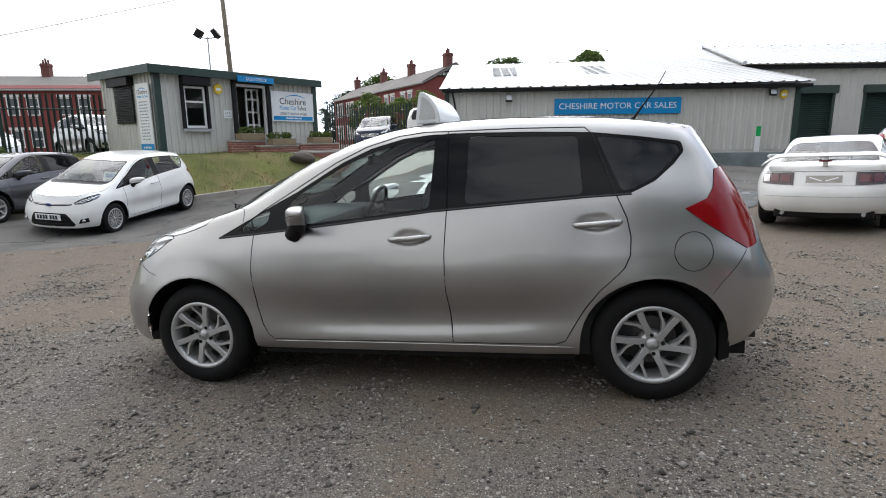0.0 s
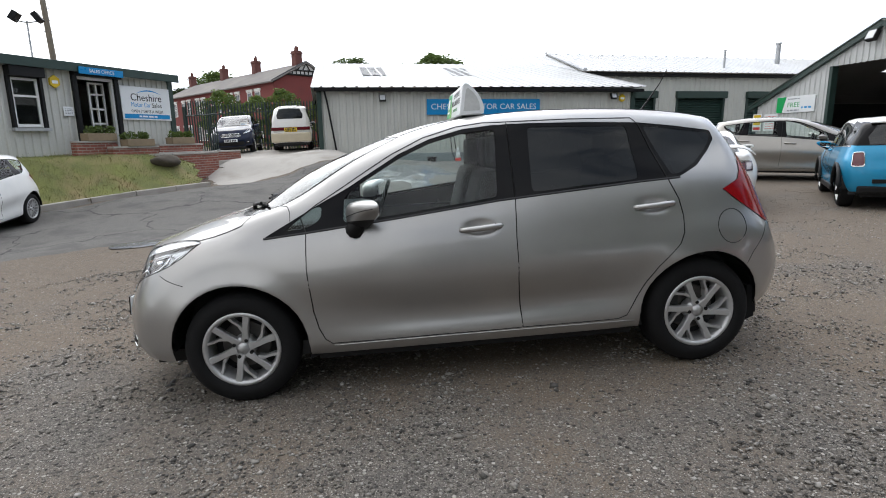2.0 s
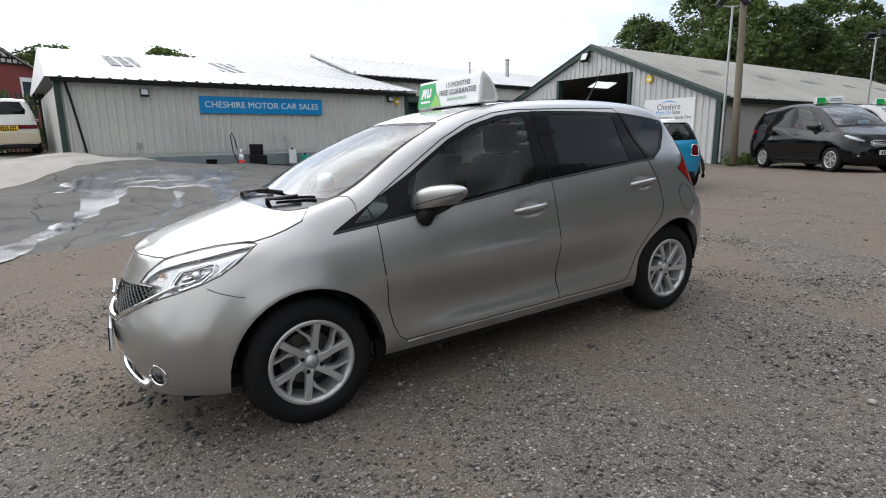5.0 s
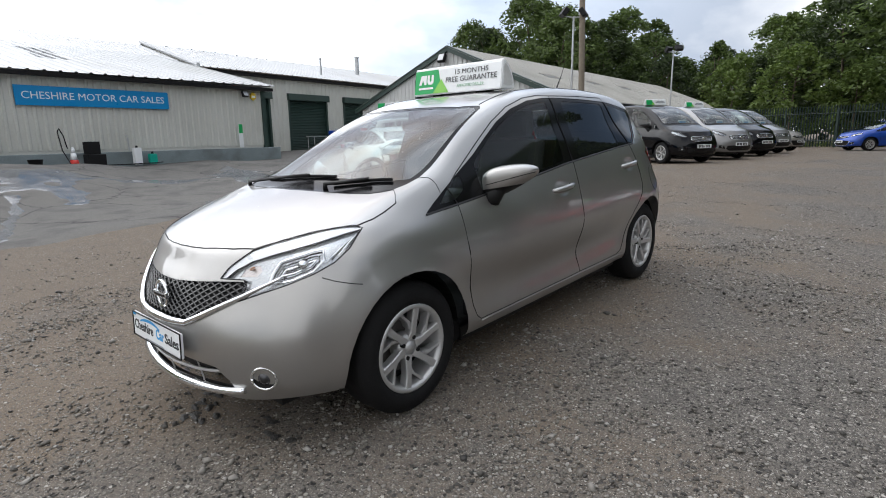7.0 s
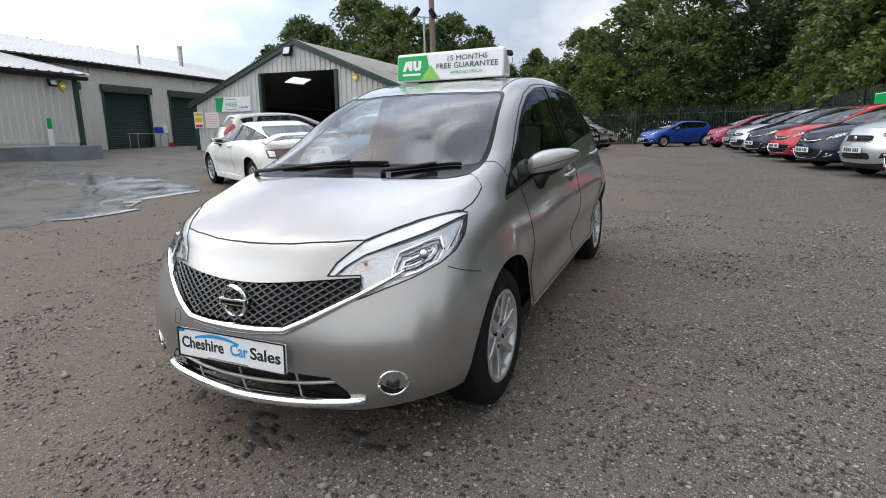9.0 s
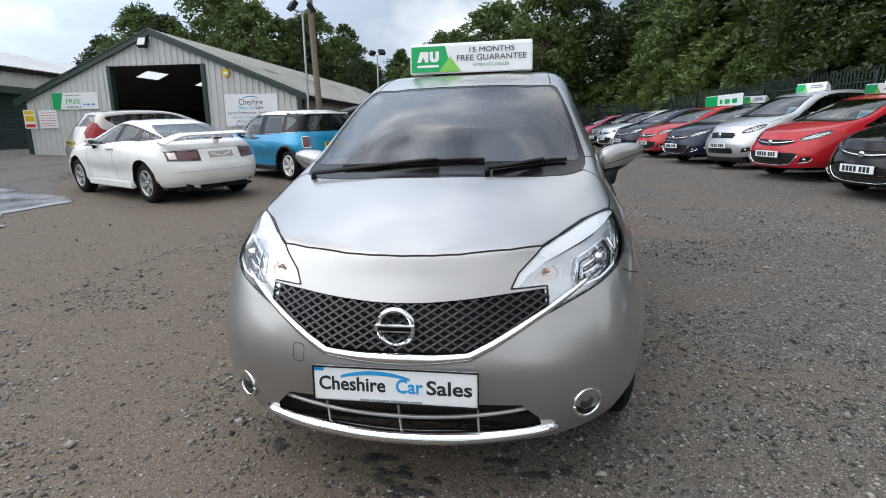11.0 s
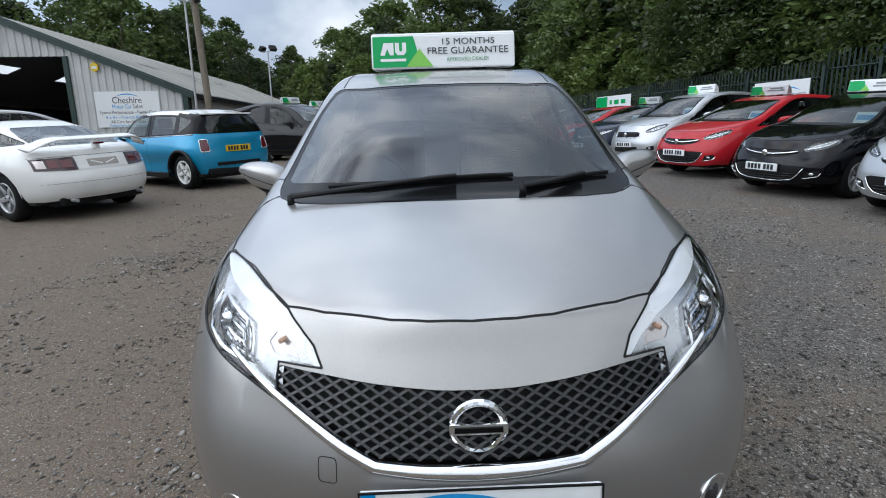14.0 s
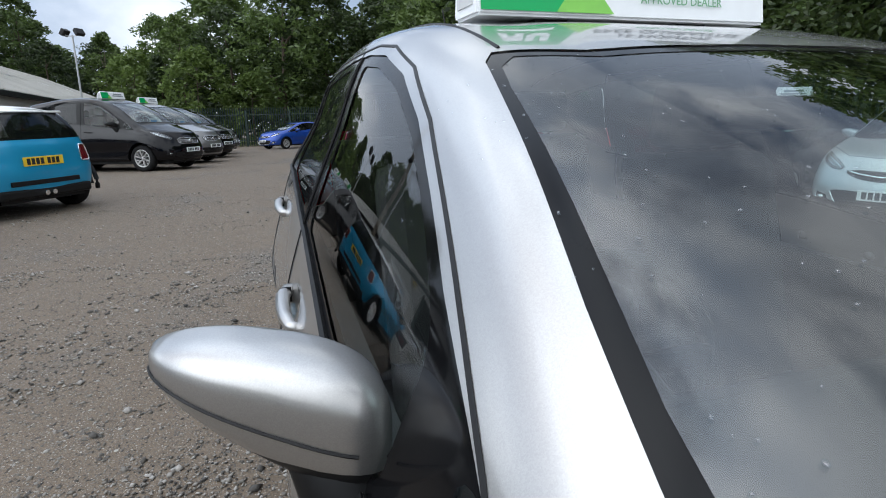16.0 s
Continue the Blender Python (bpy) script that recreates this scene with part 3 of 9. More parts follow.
def sales_building():
    m = frame_from(MB0, MB1)
    w = dist2(MB0, MB1)
    t = thing("sales_building", "low grey corrugated metal building with a white ribbed roof", "building", m)
    bm = bmesh.new()
    clad(bm, 0, w, lambda x: 0.92, lambda x: 3.12 + 0.14 * x / w)
    part("wall", bm, M["clad"], t, "grey vertical corrugated cladding")
    bm = bmesh.new()
    box(bm, 0, w, 0.01, 0.25, -0.5, 3.0)
    box(bm, -0.0, 0.2, 0.25, 7.5, -0.5, 3.0)
    box(bm, w - 0.2, w, 0.25, 7.5, -0.5, 3.0)
    box(bm, 0.2, w - 0.2, 7.3, 7.5, -0.5, 3.0)
    part("inner_wall", bm, M["clad"], t)
    bm = bmesh.new()
    box(bm, -0.15, w + 0.5, -0.28, 0.005, -0.6, 0.82, 0.02)
    part("plinth", bm, M["plinth"], t, "blue-grey painted concrete plinth")
    # gutter and fascia
    bm = bmesh.new()
    box(bm, -0.15, w + 0.3, -0.32, -0.08, 3.08, 3.2, 0.015)
    part("gutter", bm, M["black"], t, "dark gutter")
    bm = bmesh.new()
    box(bm, -0.06, 0.1, -0.1, 0.06, 0.8, 3.1)
    part("corner_trim", bm, M["dgreen"], t)
    bm = bmesh.new()
    box(bm, w - 0.14, w + 0.04, -0.1, 0.06, 0.8, 3.12)
    part("corner_trim", bm, M["dgreen"], t)
    bm = bmesh.new()
    tube(bm, [(0.22, -0.16, 3.1), (0.3, -0.12, 2.7), (0.55, -0.1, 0.95)], 0.035)
    part("downpipe", bm, M["black"], t)
    sheet_roof("roof", [(-0.25, -0.35, 3.2), (w + 0.35, -0.35, 3.28), (w - 1.6, 5.2, 4.78), (0.0, 5.2, 4.72)], M["roof"], t, 0.42, label="white ribbed metal roof")
    bm = bmesh.new()
    a = [bm.verts.new(p) for p in ((w + 0.35, -0.35, 3.28), (w + 0.35, 8, 3.3), (w - 1.6, 5.2, 4.78))]
    bm.faces.new(a)
    a = [bm.verts.new(p) for p in ((-0.25, -0.35, 3.2), (-0.25, 10.5, 3.2), (0, 5.2, 4.72))]
    bm.faces.new(a)
    a = [bm.verts.new(p) for p in ((-0.25, 10.5, 3.2), (w + 0.35, 8, 3.3), (w - 1.6, 5.2, 4.78), (0, 5.2, 4.72))]
    bm.faces.new(a)
    part("roof_end", bm, M["roof"], t)
    for x0 in (2.05, 5.75):
        bm = bmesh.new()
        p = lambda f, s: Vector((-0.25 + f, -0.35 + 5.55 * s, 3.2 + 1.52 * s + 0.045))
        vs = [bm.verts.new(p(x0, 0.42)), bm.verts.new(p(x0 + 0.95, 0.42)), bm.verts.new(p(x0 + 0.95, 0.78)), bm.verts.new(p(x0, 0.78))]
        f = bm.faces.new(vs)
        bmesh.ops.extrude_face_region(bm, geom=[f])
        part("rooflight", bm, M["rooflight"], t, "grey translucent rooflight")
    return t, w


SALES, SALES_W = sales_building()


def board(name, x0, x1, z0, z1, mat, m, label, y=-0.075, t=0.03):
    """A flat sign board on a wall whose pose is m."""
    ob = thing(name, label, "sign", m)
    bm = bmesh.new()
    box(bm, x0, x1, y - t, y, z0, z1, 0.004)
    part("board", bm, mat, ob)
    return ob


def bars(parent, x0, x1, z0, z1, y, mat, rows=1, fill=0.55, seed=1):
    """Rows of plain bars for small writing."""
    rnd = random.Random(seed)
    h = (z1 - z0) / rows
    bm = bmesh.new()
    for r in range(rows):
        zc = z1 - (r + 0.5) * h
        x = x0
        while x < x1 - 0.02:
            l = min(x1 - x, (x1 - x0) * rnd.uniform(0.12, 0.3))
            box(bm, x, x + l, y - 0.003, y, zc - h * fill / 2, zc + h * fill / 2)
            x += l + h * 0.5
    return part("writing", bm, mat, parent)


def swoosh(parent, x0, x1, z, h, y, mat):
    """The arched blue car-line over a sign's name."""
    bm = bmesh.new()
    n = 14
    a, b = [], []
    for i in range(n + 1):
        f = i / n
        x = x0 + (x1 - x0) * f
        zz = z + h * math.sin(math.pi * f) ** 0.8
        th = 0.16 * h * math.sin(math.pi * f) + 0.004
        a.append(bm.verts.new((x, y, zz + th)))
        b.append(bm.verts.new((x, y, zz - th)))
    for i in range(n):
        bm.faces.new((b[i], b[i + 1], a[i + 1], a[i]))
    return part("arch_line", bm, mat, parent)


MB = frame_from(MB0, MB1)
s = board("fascia_sign", 3.97, 8.5, 2.24, 2.81, M["blue"], MB, "long blue sign with white capital lettering on the wall")
lettering("CHESHIRE MOTOR CAR SALES", 0.3, M["white"], s, 6.235, -0.11, 2.525, width=4.2)


def floodlight(m, label="black floodlight on the wall", size=0.24):
    t = thing("floodlight", label, "floodlight", m)
    bm = bmesh.new()
    vs = box(bm, -size / 2, size / 2, -size * 0.45, 0, -size / 2, size / 2, 0.012)
    bmesh.ops.rotate(bm, verts=bm.verts, cent=(0, 0, 0), matrix=Matrix.Rotation(radians(-25), 3, "X"))
    part("housing", bm, M["black"], t)
    bm = bmesh.new()
    box(bm, -size * 0.4, size * 0.4, -size * 0.47, -size * 0.452, -size * 0.4, size * 0.4)
    bmesh.ops.rotate(bm, verts=bm.verts, cent=(0, 0, 0), matrix=Matrix.Rotation(radians(-25), 3, "X"))
    part("lens", bm, M["galv"], t)
    bm = bmesh.new()
    box(bm, -0.02, 0.02, -0.02, 0.12, -size * 0.3, -size * 0.05)
    part("bracket", bm, M["black"], t)
    return t


def bell_box(m):
    t = thing("alarm_box", "yellow burglar alarm box on the wall", "alarm box", m)
    bm = bmesh.new()
    prism(bm, [(0.14 * math.cos(a), 0.16 * math.sin(a)) for a in [math.pi * 2 * k / 6 + math.pi / 6 for k in range(6)]], -0.07, 0)
    part("case", bm, M["yellow"], t)
    bm = bmesh.new()
    box(bm, -0.08, 0.08, -0.075, -0.0705, -0.05, 0.03)
    part("panel", bm, M["white"], t)
    return t


floodlight(MB @ pose(2.3, -0.14, 2.82))
floodlight(MB @ pose(11.62, -0.14, 2.9))
bell_box(MB @ pose(12.05, -0.05, 2.85))

# ---- sales office cabin ----
OF0, OF1 = (-9.95, 10.1), (-7.55, 15.2)
OFS = (-12.9, 11.5)


def sales_office():
    m = frame_from(OF0, OF1)
    w = dist2(OF0, OF1)
    d = 3.3
    t = thing("sales_office", "grey ribbed portable office cabin with dark green trim", "office cabin", m)
    bm = bmesh.new()
    lo, hi = (lambda x: 0.95), (lambda x: 3.3)
    clad(bm, 0.1, 0.76, lo, hi, 0.2, 0.03)
    clad(bm, 0.76, 1.46, lo, lambda x: 1.78, 0.2, 0.03)
    clad(bm, 0.76, 1.46, lambda x: 3.03, hi, 0.2, 0.03)
    clad(bm, 1.46, 2.42, lo, hi, 0.2, 0.03)
    clad(bm, 2.42, 3.58, lambda x: 3.15, hi, 0.2, 0.03)
    clad(bm, 3.58, w, lo, hi, 0.2, 0.03)
    part("front_wall", bm, M["clad"], t)
    bm = bmesh.new()
    box(bm, 0.02, 0.06, 0.1, d, 0.95, 3.3)
    box(bm, w - 0.06, w - 0.02, 0.1, d, 0.95, 3.3)
    box(bm, 0.06, w - 0.06, d - 0.05, d, 0.95, 3.3)
    box(bm, 0.06, w - 0.06, 0.1, d - 0.05, 0.9, 0.97)
    part("shell", bm, M["clad"], t)
    bm = bmesh.new()
    box(bm, -0.2, w + 0.12, -0.22, d + 0.2, 3.3, 3.36)
    box(bm, -0.22, w + 0.14, -0.26, -0.2, 3.24, 3.47, 0.01)
    box(bm, -0.26, -0.2, -0.26, d + 0.2, 3.24, 3.47, 0.01)
    part("roof", bm, M["dgreen"], t, "flat roof with dark green fascia")
    for x in (0.0, w - 0.1):
        bm = bmesh.new()
        box(bm, x - 0.03, x + 0.15, -0.05, 0.1, 0.85, 3.3)
        part("corner_post", bm, M["dgreen"], t)
    # window with shutter box and white frame
    win = new("window")
    win.parent = t
    bm = bmesh.new()
    for a in ((0.78, 0.84, 1.8, 2.98), (1.38, 1.44, 1.8, 2.98), (0.84, 1.38, 1.8, 1.87), (0.84, 1.38, 2.92, 2.98), (0.84, 1.38, 2.52, 2.57)):
        box(bm, a[0], a[1], -0.03, 0.04, a[2], a[3])
    part("window_frame", bm, M["white_frame"], win)
    bm = bmesh.new()
    box(bm, 0.84, 1.38, 0.0, 0.008, 1.87, 2.92)
    part("pane", bm, M["pane"], win)
    bm = bmesh.new()
    box(bm, 0.7, 1.55, -0.22, 0.0, 3.0, 3.24, 0.015)
    part("shutter_box", bm, M["black"], t)
    for x in (0.7, 1.46):
        bm = bmesh.new()
        box(bm, x, x + 0.07, -0.1, 0.0, 1.78, 3.0)
        part("shutter_rail", bm, M["black"], t)
    bm = bmesh.new()
    box(bm, 0.68, 1.57, -0.14, 0.0, 1.7, 1.78)
    part("window_sill", bm, M["galv"], t)
    # doorway with an open white glazed door
    bm = bmesh.new()
    for a in ((2.42, 2.5, 1.05, 3.15), (3.5, 3.58, 1.05, 3.15), (2.5, 3.5, 3.08, 3.15)):
        box(bm, a[0], a[1], -0.04, 0.06, a[2], a[3])
    part("door_frame", bm, M["white_frame"], t)
    bm = bmesh.new()
    for x in (3.0, 3.22, 3.44):
        box(bm, x, x + 0.05, 0.25, 0.3, 1.1, 3.05)
    for z in (1.1, 1.5, 1.9, 2.3, 2.7, 3.0):
        box(bm, 3.0, 3.49, 0.252, 0.298, z, z + 0.05)
    part("door_leaf", bm, M["white_frame"], t, "open white glazed door")
    bm = bmesh.new()
    box(bm, 2.32, 3.74, -0.2, -0.02, 3.16, 3.3, 0.01)
    part("canopy", bm, M["black"], t)
    bm = bmesh.new()
    box(bm, 2.32, 2.44, -0.12, -0.02, 1.05, 3.16)
    box(bm, 3.56, 3.68, -0.12, -0.02, 1.05, 3.16)
    part("shutter_guide", bm, M["black"], t)
    # side window with a closed roller shutter, on the end wall
    shut = new("side_shutter")
    shut.parent = t
    for k in range(16):
        bm = bmesh.new()
        box(bm, -0.05, -0.012, 1.25, 2.35, 1.95 + k * 0.07, 2.01 + k * 0.07, 0.006)
        part("slat", bm, M["black"], shut)
    bm = bmesh.new()
    box(bm, -0.2, -0.0, 1.15, 2.45, 3.0, 3.24, 0.015)
    part("side_shutter_box", bm, M["black"], t)
    bm = bmesh.new()
    sm = Matrix.Rotation(radians(-90), 4, "Z")
    clad(bm, 0.1, d, lo, hi, 0.2, 0.03)
    bmesh.ops.transform(bm, matrix=Matrix(((0, 1, 0, 0.03), (1, 0, 0, 0), (0, 0, 1, 0), (0, 0, 0, 1))), verts=bm.verts)
    part("side_wall", bm, M["clad"], t)
    return t, w


OFFICE, OFFICE_W = sales_office()
OM = frame_from(OF0, OF1)
s = board("door_sign", 2.4, 3.72, 3.2, 3.38, M["blue"], OM, "small blue sign over the office door", y=-0.27, t=0.03)
lettering("SALES OFFICE", 0.13, M["white"], s, 3.06, -0.303, 3.29, width=0.75)
s = board("office_sign", 3.74, 5.5, 2.05, 3.02, M["white"], OM, "white sign with blue arch and dark lettering", y=-0.04)
swoosh(s, 4.3, 5.15, 2.83, 0.09, -0.073, M["ltblue"])
lettering("Cheshire", 0.3, M["ink"], s, 4.62, -0.071, 2.7, width=1.1)
lettering("Motor Car", 0.2, M["ltblue"], s, 4.4, -0.071, 2.49, width=0.68)
lettering("Sales", 0.2, M["ink"], s, 4.98, -0.071, 2.49, width=0.36)
lettering("OPEN 7 DAYS A WEEK", 0.12, M["ink"], s, 4.62, -0.071, 2.3, width=1.15)
bm = bmesh.new()
box(bm, 3.8, 5.44, -0.073, -0.0705, 2.09, 2.22)
part("stripe", bm, M["blue"], s)
bars(s, 4.3, 4.95, 2.12, 2.19, -0.074, M["white"], 1, 0.7)
s = board("notice", 2.0, 2.28, 2.1, 2.34, M["white"], OM, "small white notice on the cabin wall", y=-0.04, t=0.01)
bars(s, 2.04, 2.24, 2.14, 2.3, -0.051, M["grey_ink"], 4, 0.4)
bell_box(OM @ pose(1.85, -0.03, 2.95))
# the pose of the end wall: x runs from the far corner to the near one
SM = frame_from(OFS, OF0)
sw = dist2(OFS, OF0)
s = board("banner_sign", sw - 0.95, sw - 0.2, 1.15, 3.02, M["white"], SM, "tall white sign with a blue foot on the cabin end", y=-0.05)
swoosh(s, sw - 0.8, sw - 0.36, 2.84, 0.05, -0.083, M["ltblue"])
lettering("Cheshire", 0.17, M["ink"], s, sw - 0.57, -0.081, 2.78, width=0.6)
lettering("Motor Car Sales", 0.1, M["ltblue"], s, sw - 0.57, -0.081, 2.66, width=0.6)
bars(s, sw - 0.82, sw - 0.34, 1.45, 2.56, -0.081, M["grey_ink"], 13, 0.35)
bm = bmesh.new()
box(bm, sw - 0.945, sw - 0.205, -0.083, -0.0805, 1.16, 1.36)
part("stripe", bm, M["blue"], s)
bars(s, sw - 0.8, sw - 0.36, 1.22, 1.3, -0.085, M["white"], 1, 0.7)

# ---- long workshop with roller doors ----
GA0, GA1 = (9.2, 23.55), (40.0, 28.2)


def workshop():
    m = frame_from(GA0, GA1)
    w = dist2(GA0, GA1)
    t = thing("workshop", "long grey clad workshop with green roller doors", "building", m)
    off = dist2(GA0, (9.5, 23.6))
    doors = [(off + 1.67, off + 3.5), (off + 4.82, off + 7.67), (off + 9.15, off + 11.9), (off + 13.4, off + 16.2)]
    bm = bmesh.new()
    x = 0.0
    for a, b in doors:
        clad(bm, x, a, lambda x: 0.2, lambda x: 4.3, 0.3, 0.035)
        clad(bm, a, b, lambda x: 3.45, lambda x: 4.3, 0.3, 0.035)
        x = b
    clad(bm, x, w, lambda x: 0.2, lambda x: 4.3, 0.3, 0.035)
    part("wall", bm, M["clad"], t)
    for a, b in doors:
        dr = new("roller_door")
        dr.parent = t
        dr["label"] = "closed dark green roller door"
        bm = bmesh.new()
        n = 34
        prev = None
        for k in range(n * 2 + 1):
            z = 0.3 + 3.0 * k / (n * 2)
            y = 0.1 if k % 2 else 0.06
            cur = (bm.verts.new((a, y, z)), bm.verts.new((b, y, z)))
            if prev:
                bm.faces.new((prev[0], prev[1], cur[1], cur[0]))
            prev = cur
        part("curtain", bm, M["dgreen"], dr)
        bm = bmesh.new()
        box(bm, a - 0.1, b + 0.1, -0.22, 0.05, 3.2, 3.55, 0.02)
        part("hood", bm, M["dgreen"], dr)
        for x in (a - 0.06, b - 0.06):
            bm = bmesh.new()
            box(bm, x, x + 0.12, -0.06, 0.12, 0.2, 3.2)
            part("rail", bm, M["dgreen"], dr)
    bm = bmesh.new()
    box(bm, -0.4, w, -0.3, 0.02, 4.25, 4.42, 0.01)
    part("eave_board", bm, M["black"], t, "dark eave and gutter")
    sheet_roof("roof", [(-0.4, -0.45, 4.45), (w, -0.45, 4.45), (w, 4.0, 5.84), (-0.4, 4.0, 5.84)], M["roof"], t, 0.35, label="white ribbed metal roof")
    sheet_roof("roof", [(-0.4, 8.5, 4.45), (w, 8.5, 4.45), (w, 4.0, 5.84), (-0.4, 4.0, 5.84)], M["roof"], t, 0.7)
    bm = bmesh.new()
    clad(bm, 0.0, 8.4, lambda x: 0.2, lambda x: 4.4 + 1.38 * (1 - abs(x - 4.0) / 4.4), 0.3, 0.035)
    bmesh.ops.transform(bm, matrix=Matrix(((0, 1, 0, -0.3), (1, 0, 0, 0), (0, 0, 1, 0), (0, 0, 0, 1))), verts=bm.verts)
    part("end_wall", bm, M["clad"], t)
    bm = bmesh.new()
    tube(bm, [(-0.4, -0.5, 4.5), (-0.4, 4.0, 5.92)], 0.1, 6)
    part("verge", bm, M["roof"], t)
    sheet_roof("annexe_roof", [(-6.1, -0.45, 4.3), (-0.45, -0.45, 4.3), (-0.45, 4.0, 5.74), (-5.6, 4.0, 5.74)], M["roof"], t, 0.35, label="white ribbed roof of the lower annexe")
    bm = bmesh.new()
    box(bm, -5.9, -0.32, 0.0, 0.2, 0.2, 4.28)
    box(bm, -5.9, -5.7, 0.2, 4.0, 0.2, 4.28)
    part("annexe_wall", bm, M["clad"], t)
    return t, w


WORKSHOP, WS_W = workshop()
WM = frame_from(GA0, GA1)


def flue(x, y, z0, z1, r, label):
    t = thing("flue", label, "flue", WM @ pose(x, y, 0))
    bm = bmesh.new()
    cyl(bm, (0, 0, z0), (0, 0, z1), r)
    part("pipe", bm, M["galv"], t)
    bm = bmesh.new()
    cyl(bm, (0, 0, z1 - 0.02), (0, 0, z1 + 0.06), r * 1.25)
    part("cap", bm, M["galv"], t)


flue(8.6, 0.9, 4.6, 5.75, 0.06, "thin dark flue pipe on the workshop roof")
flue(13.5, 2.4, 5.0, 6.45, 0.13, "grey metal flue on the workshop roof")

# ---- gabled shed ----
SH0, SH1 = (15.6, 19.8), (16.3, 8.4)


def gabled_shed():
    m = frame_from(SH0, SH1)
    w = dist2(SH0, SH1)
    mid = 5.73
    deep = 30.0
    t = thing("gabled_shed", "gabled grey corrugated shed with an open doorway", "building", m)
    hi = lambda x: 2.62 + (4.92 - 2.62) * (1 - abs(x - mid) / mid)
    lo = lambda x: 0.25
    d0, d1, dz = 3.93, 7.62, 3.74
    bm = bmesh.new()
    clad(bm, 0, d0, lo, hi, 0.24, 0.035)
    clad(bm, d0, d1, lambda x: dz, hi, 0.24, 0.035)
    clad(bm, d1, w, lo, hi, 0.24, 0.035)
    part("gable_wall", bm, M["clad_shed"], t, "pale grey ribbed gable")
    bm = bmesh.new()
    box(bm, -0.02, 0.06, 0.02, deep, 0.2, 2.6)
    box(bm, w - 0.06, w + 0.02, 0.02, deep, 0.2, 2.6)
    prism(bm, [(0.06, 0.2), (w - 0.06, 0.2), (w - 0.06, 2.5), (mid, 4.85), (0.06, 2.5)], deep - 0.1, deep)
    box(bm, 0.06, w - 0.06, 0.05, deep - 0.1, 0.3, 0.42)
    part("side_wall", bm, M["interior_door"], t)
    bm = bmesh.new()
    box(bm, w + 0.03, w + 0.06, 0.3, deep, 0.2, 2.55)
    part("outer_side", bm, M["roof_dull"], t)
    # roof slopes with cut-out rooflights letting in daylight
    for side in (0, 1):
        e = -0.25 if side == 0 else w + 0.25
        ez = 2.62 - 0.1
        bm = bmesh.new()
        lights = [(3.4, 5.0), (8.2, 9.8), (13.0, 14.6), (18, 19.6), (23, 24.6)]
        xs = [(-0.15, None)]
        s0, s1 = 0.47, 0.57

        def P(yy, s):
            return Vector((e + (mid - e) * s, yy, ez + (5.0 - ez) * s))

        y = -0.2
        for a, b in lights + [(deep + 0.1, None)]:
            bm.faces.new([bm.verts.new(P(yy, s)) for yy, s in ((y, 0), (a, 0), (a, 1), (y, 1))])
            if b is None:
                break
            bm.faces.new([bm.verts.new(P(yy, s)) for yy, s in ((a, 0), (b, 0), (b, s0), (a, s0))])
            bm.faces.new([bm.verts.new(P(yy, s)) for yy, s in ((a, s1), (b, s1), (b, 1), (a, 1))])
            y = b
        part("roof", bm, M["roof_dull"], t, "weathered grey sheet roof")
        bm = bmesh.new()
        n = int(deep / 0.35)
        nn = Vector((-(5.0 - ez), 0, (mid - e))).normalized()
        if nn.z < 0:
            nn = -nn
        for k in range(n):
            yy = k * 0.35
            if any(a - 0.1 < yy < b + 0.1 for a, b in lights):
                spans = [(0, s0), (s1, 1)]
            else:
                spans = [(0, 1)]
            for u, v in spans:
                q = [P(yy, u), P(yy, v), P(yy + 0.09, v), P(yy + 0.09, u)]
                lo4 = [bm.verts.new(c + nn * 0.004) for c in q]
                up4 = [bm.verts.new(c + nn * 0.04) for c in q]
                bm.faces.new(up4)
                for i in range(4):
                    bm.faces.new((lo4[i], lo4[(i + 1) % 4], up4[(i + 1) % 4], up4[i]))
        part("roof_ribs", bm, M["roof_dull"], t)
        for a, b in lights:
            bm = bmesh.new()
            bm.faces.new([bm.verts.new(P(yy, s) + nn * 0.01) for yy, s in ((a, s0), (b, s0), (b, s1), (a, s1))])
            part("rooflight", bm, M["rooflight_clear"], t, "pale translucent rooflight")
    # verge trims
    bm = bmesh.new()
    for a, b in (((-0.28, 2.5), (mid, 4.99)), ((mid, 4.99), (w + 0.28, 2.5))):
        d = Vector((b[0] - a[0], b[1] - a[1])).normalized()
        k = Vector((-d.y, d.x)) * 0.1
        prism(bm, [(a[0] - k.x, a[1] - k.y - 0.08), (b[0] - k.x, b[1] - k.y - 0.08), (b[0] + k.x * 0.6, b[1] + k.y * 0.6), (a[0] + k.x * 0.6, a[1] + k.y * 0.6)], -0.16, 0.03)
    part("verge", bm, M["dgreen"], t, "dark grey-green verge trim")
    for x in (-0.05, w - 0.12):
        bm = bmesh.new()
        box(bm, x, x + 0.17, -0.07, 0.1, 0.2, 2.5)
        part("corner_trim", bm, M["dgreen"], t)
    for a in ((d0 - 0.14, d0, 0.25, dz), (d1, d1 + 0.14, 0.25, dz)):
        bm = bmesh.new()
        box(bm, a[0], a[1], -0.1, 0.15, a[2], a[3])
        part("door_post", bm, M["dgreen"], t)
    bm = bmesh.new()
    box(bm, w + 0.06, w + 0.28, -0.1, deep, 2.36, 2.5, 0.01)
    part("gutter", bm, M["black"], t)
    return t, w


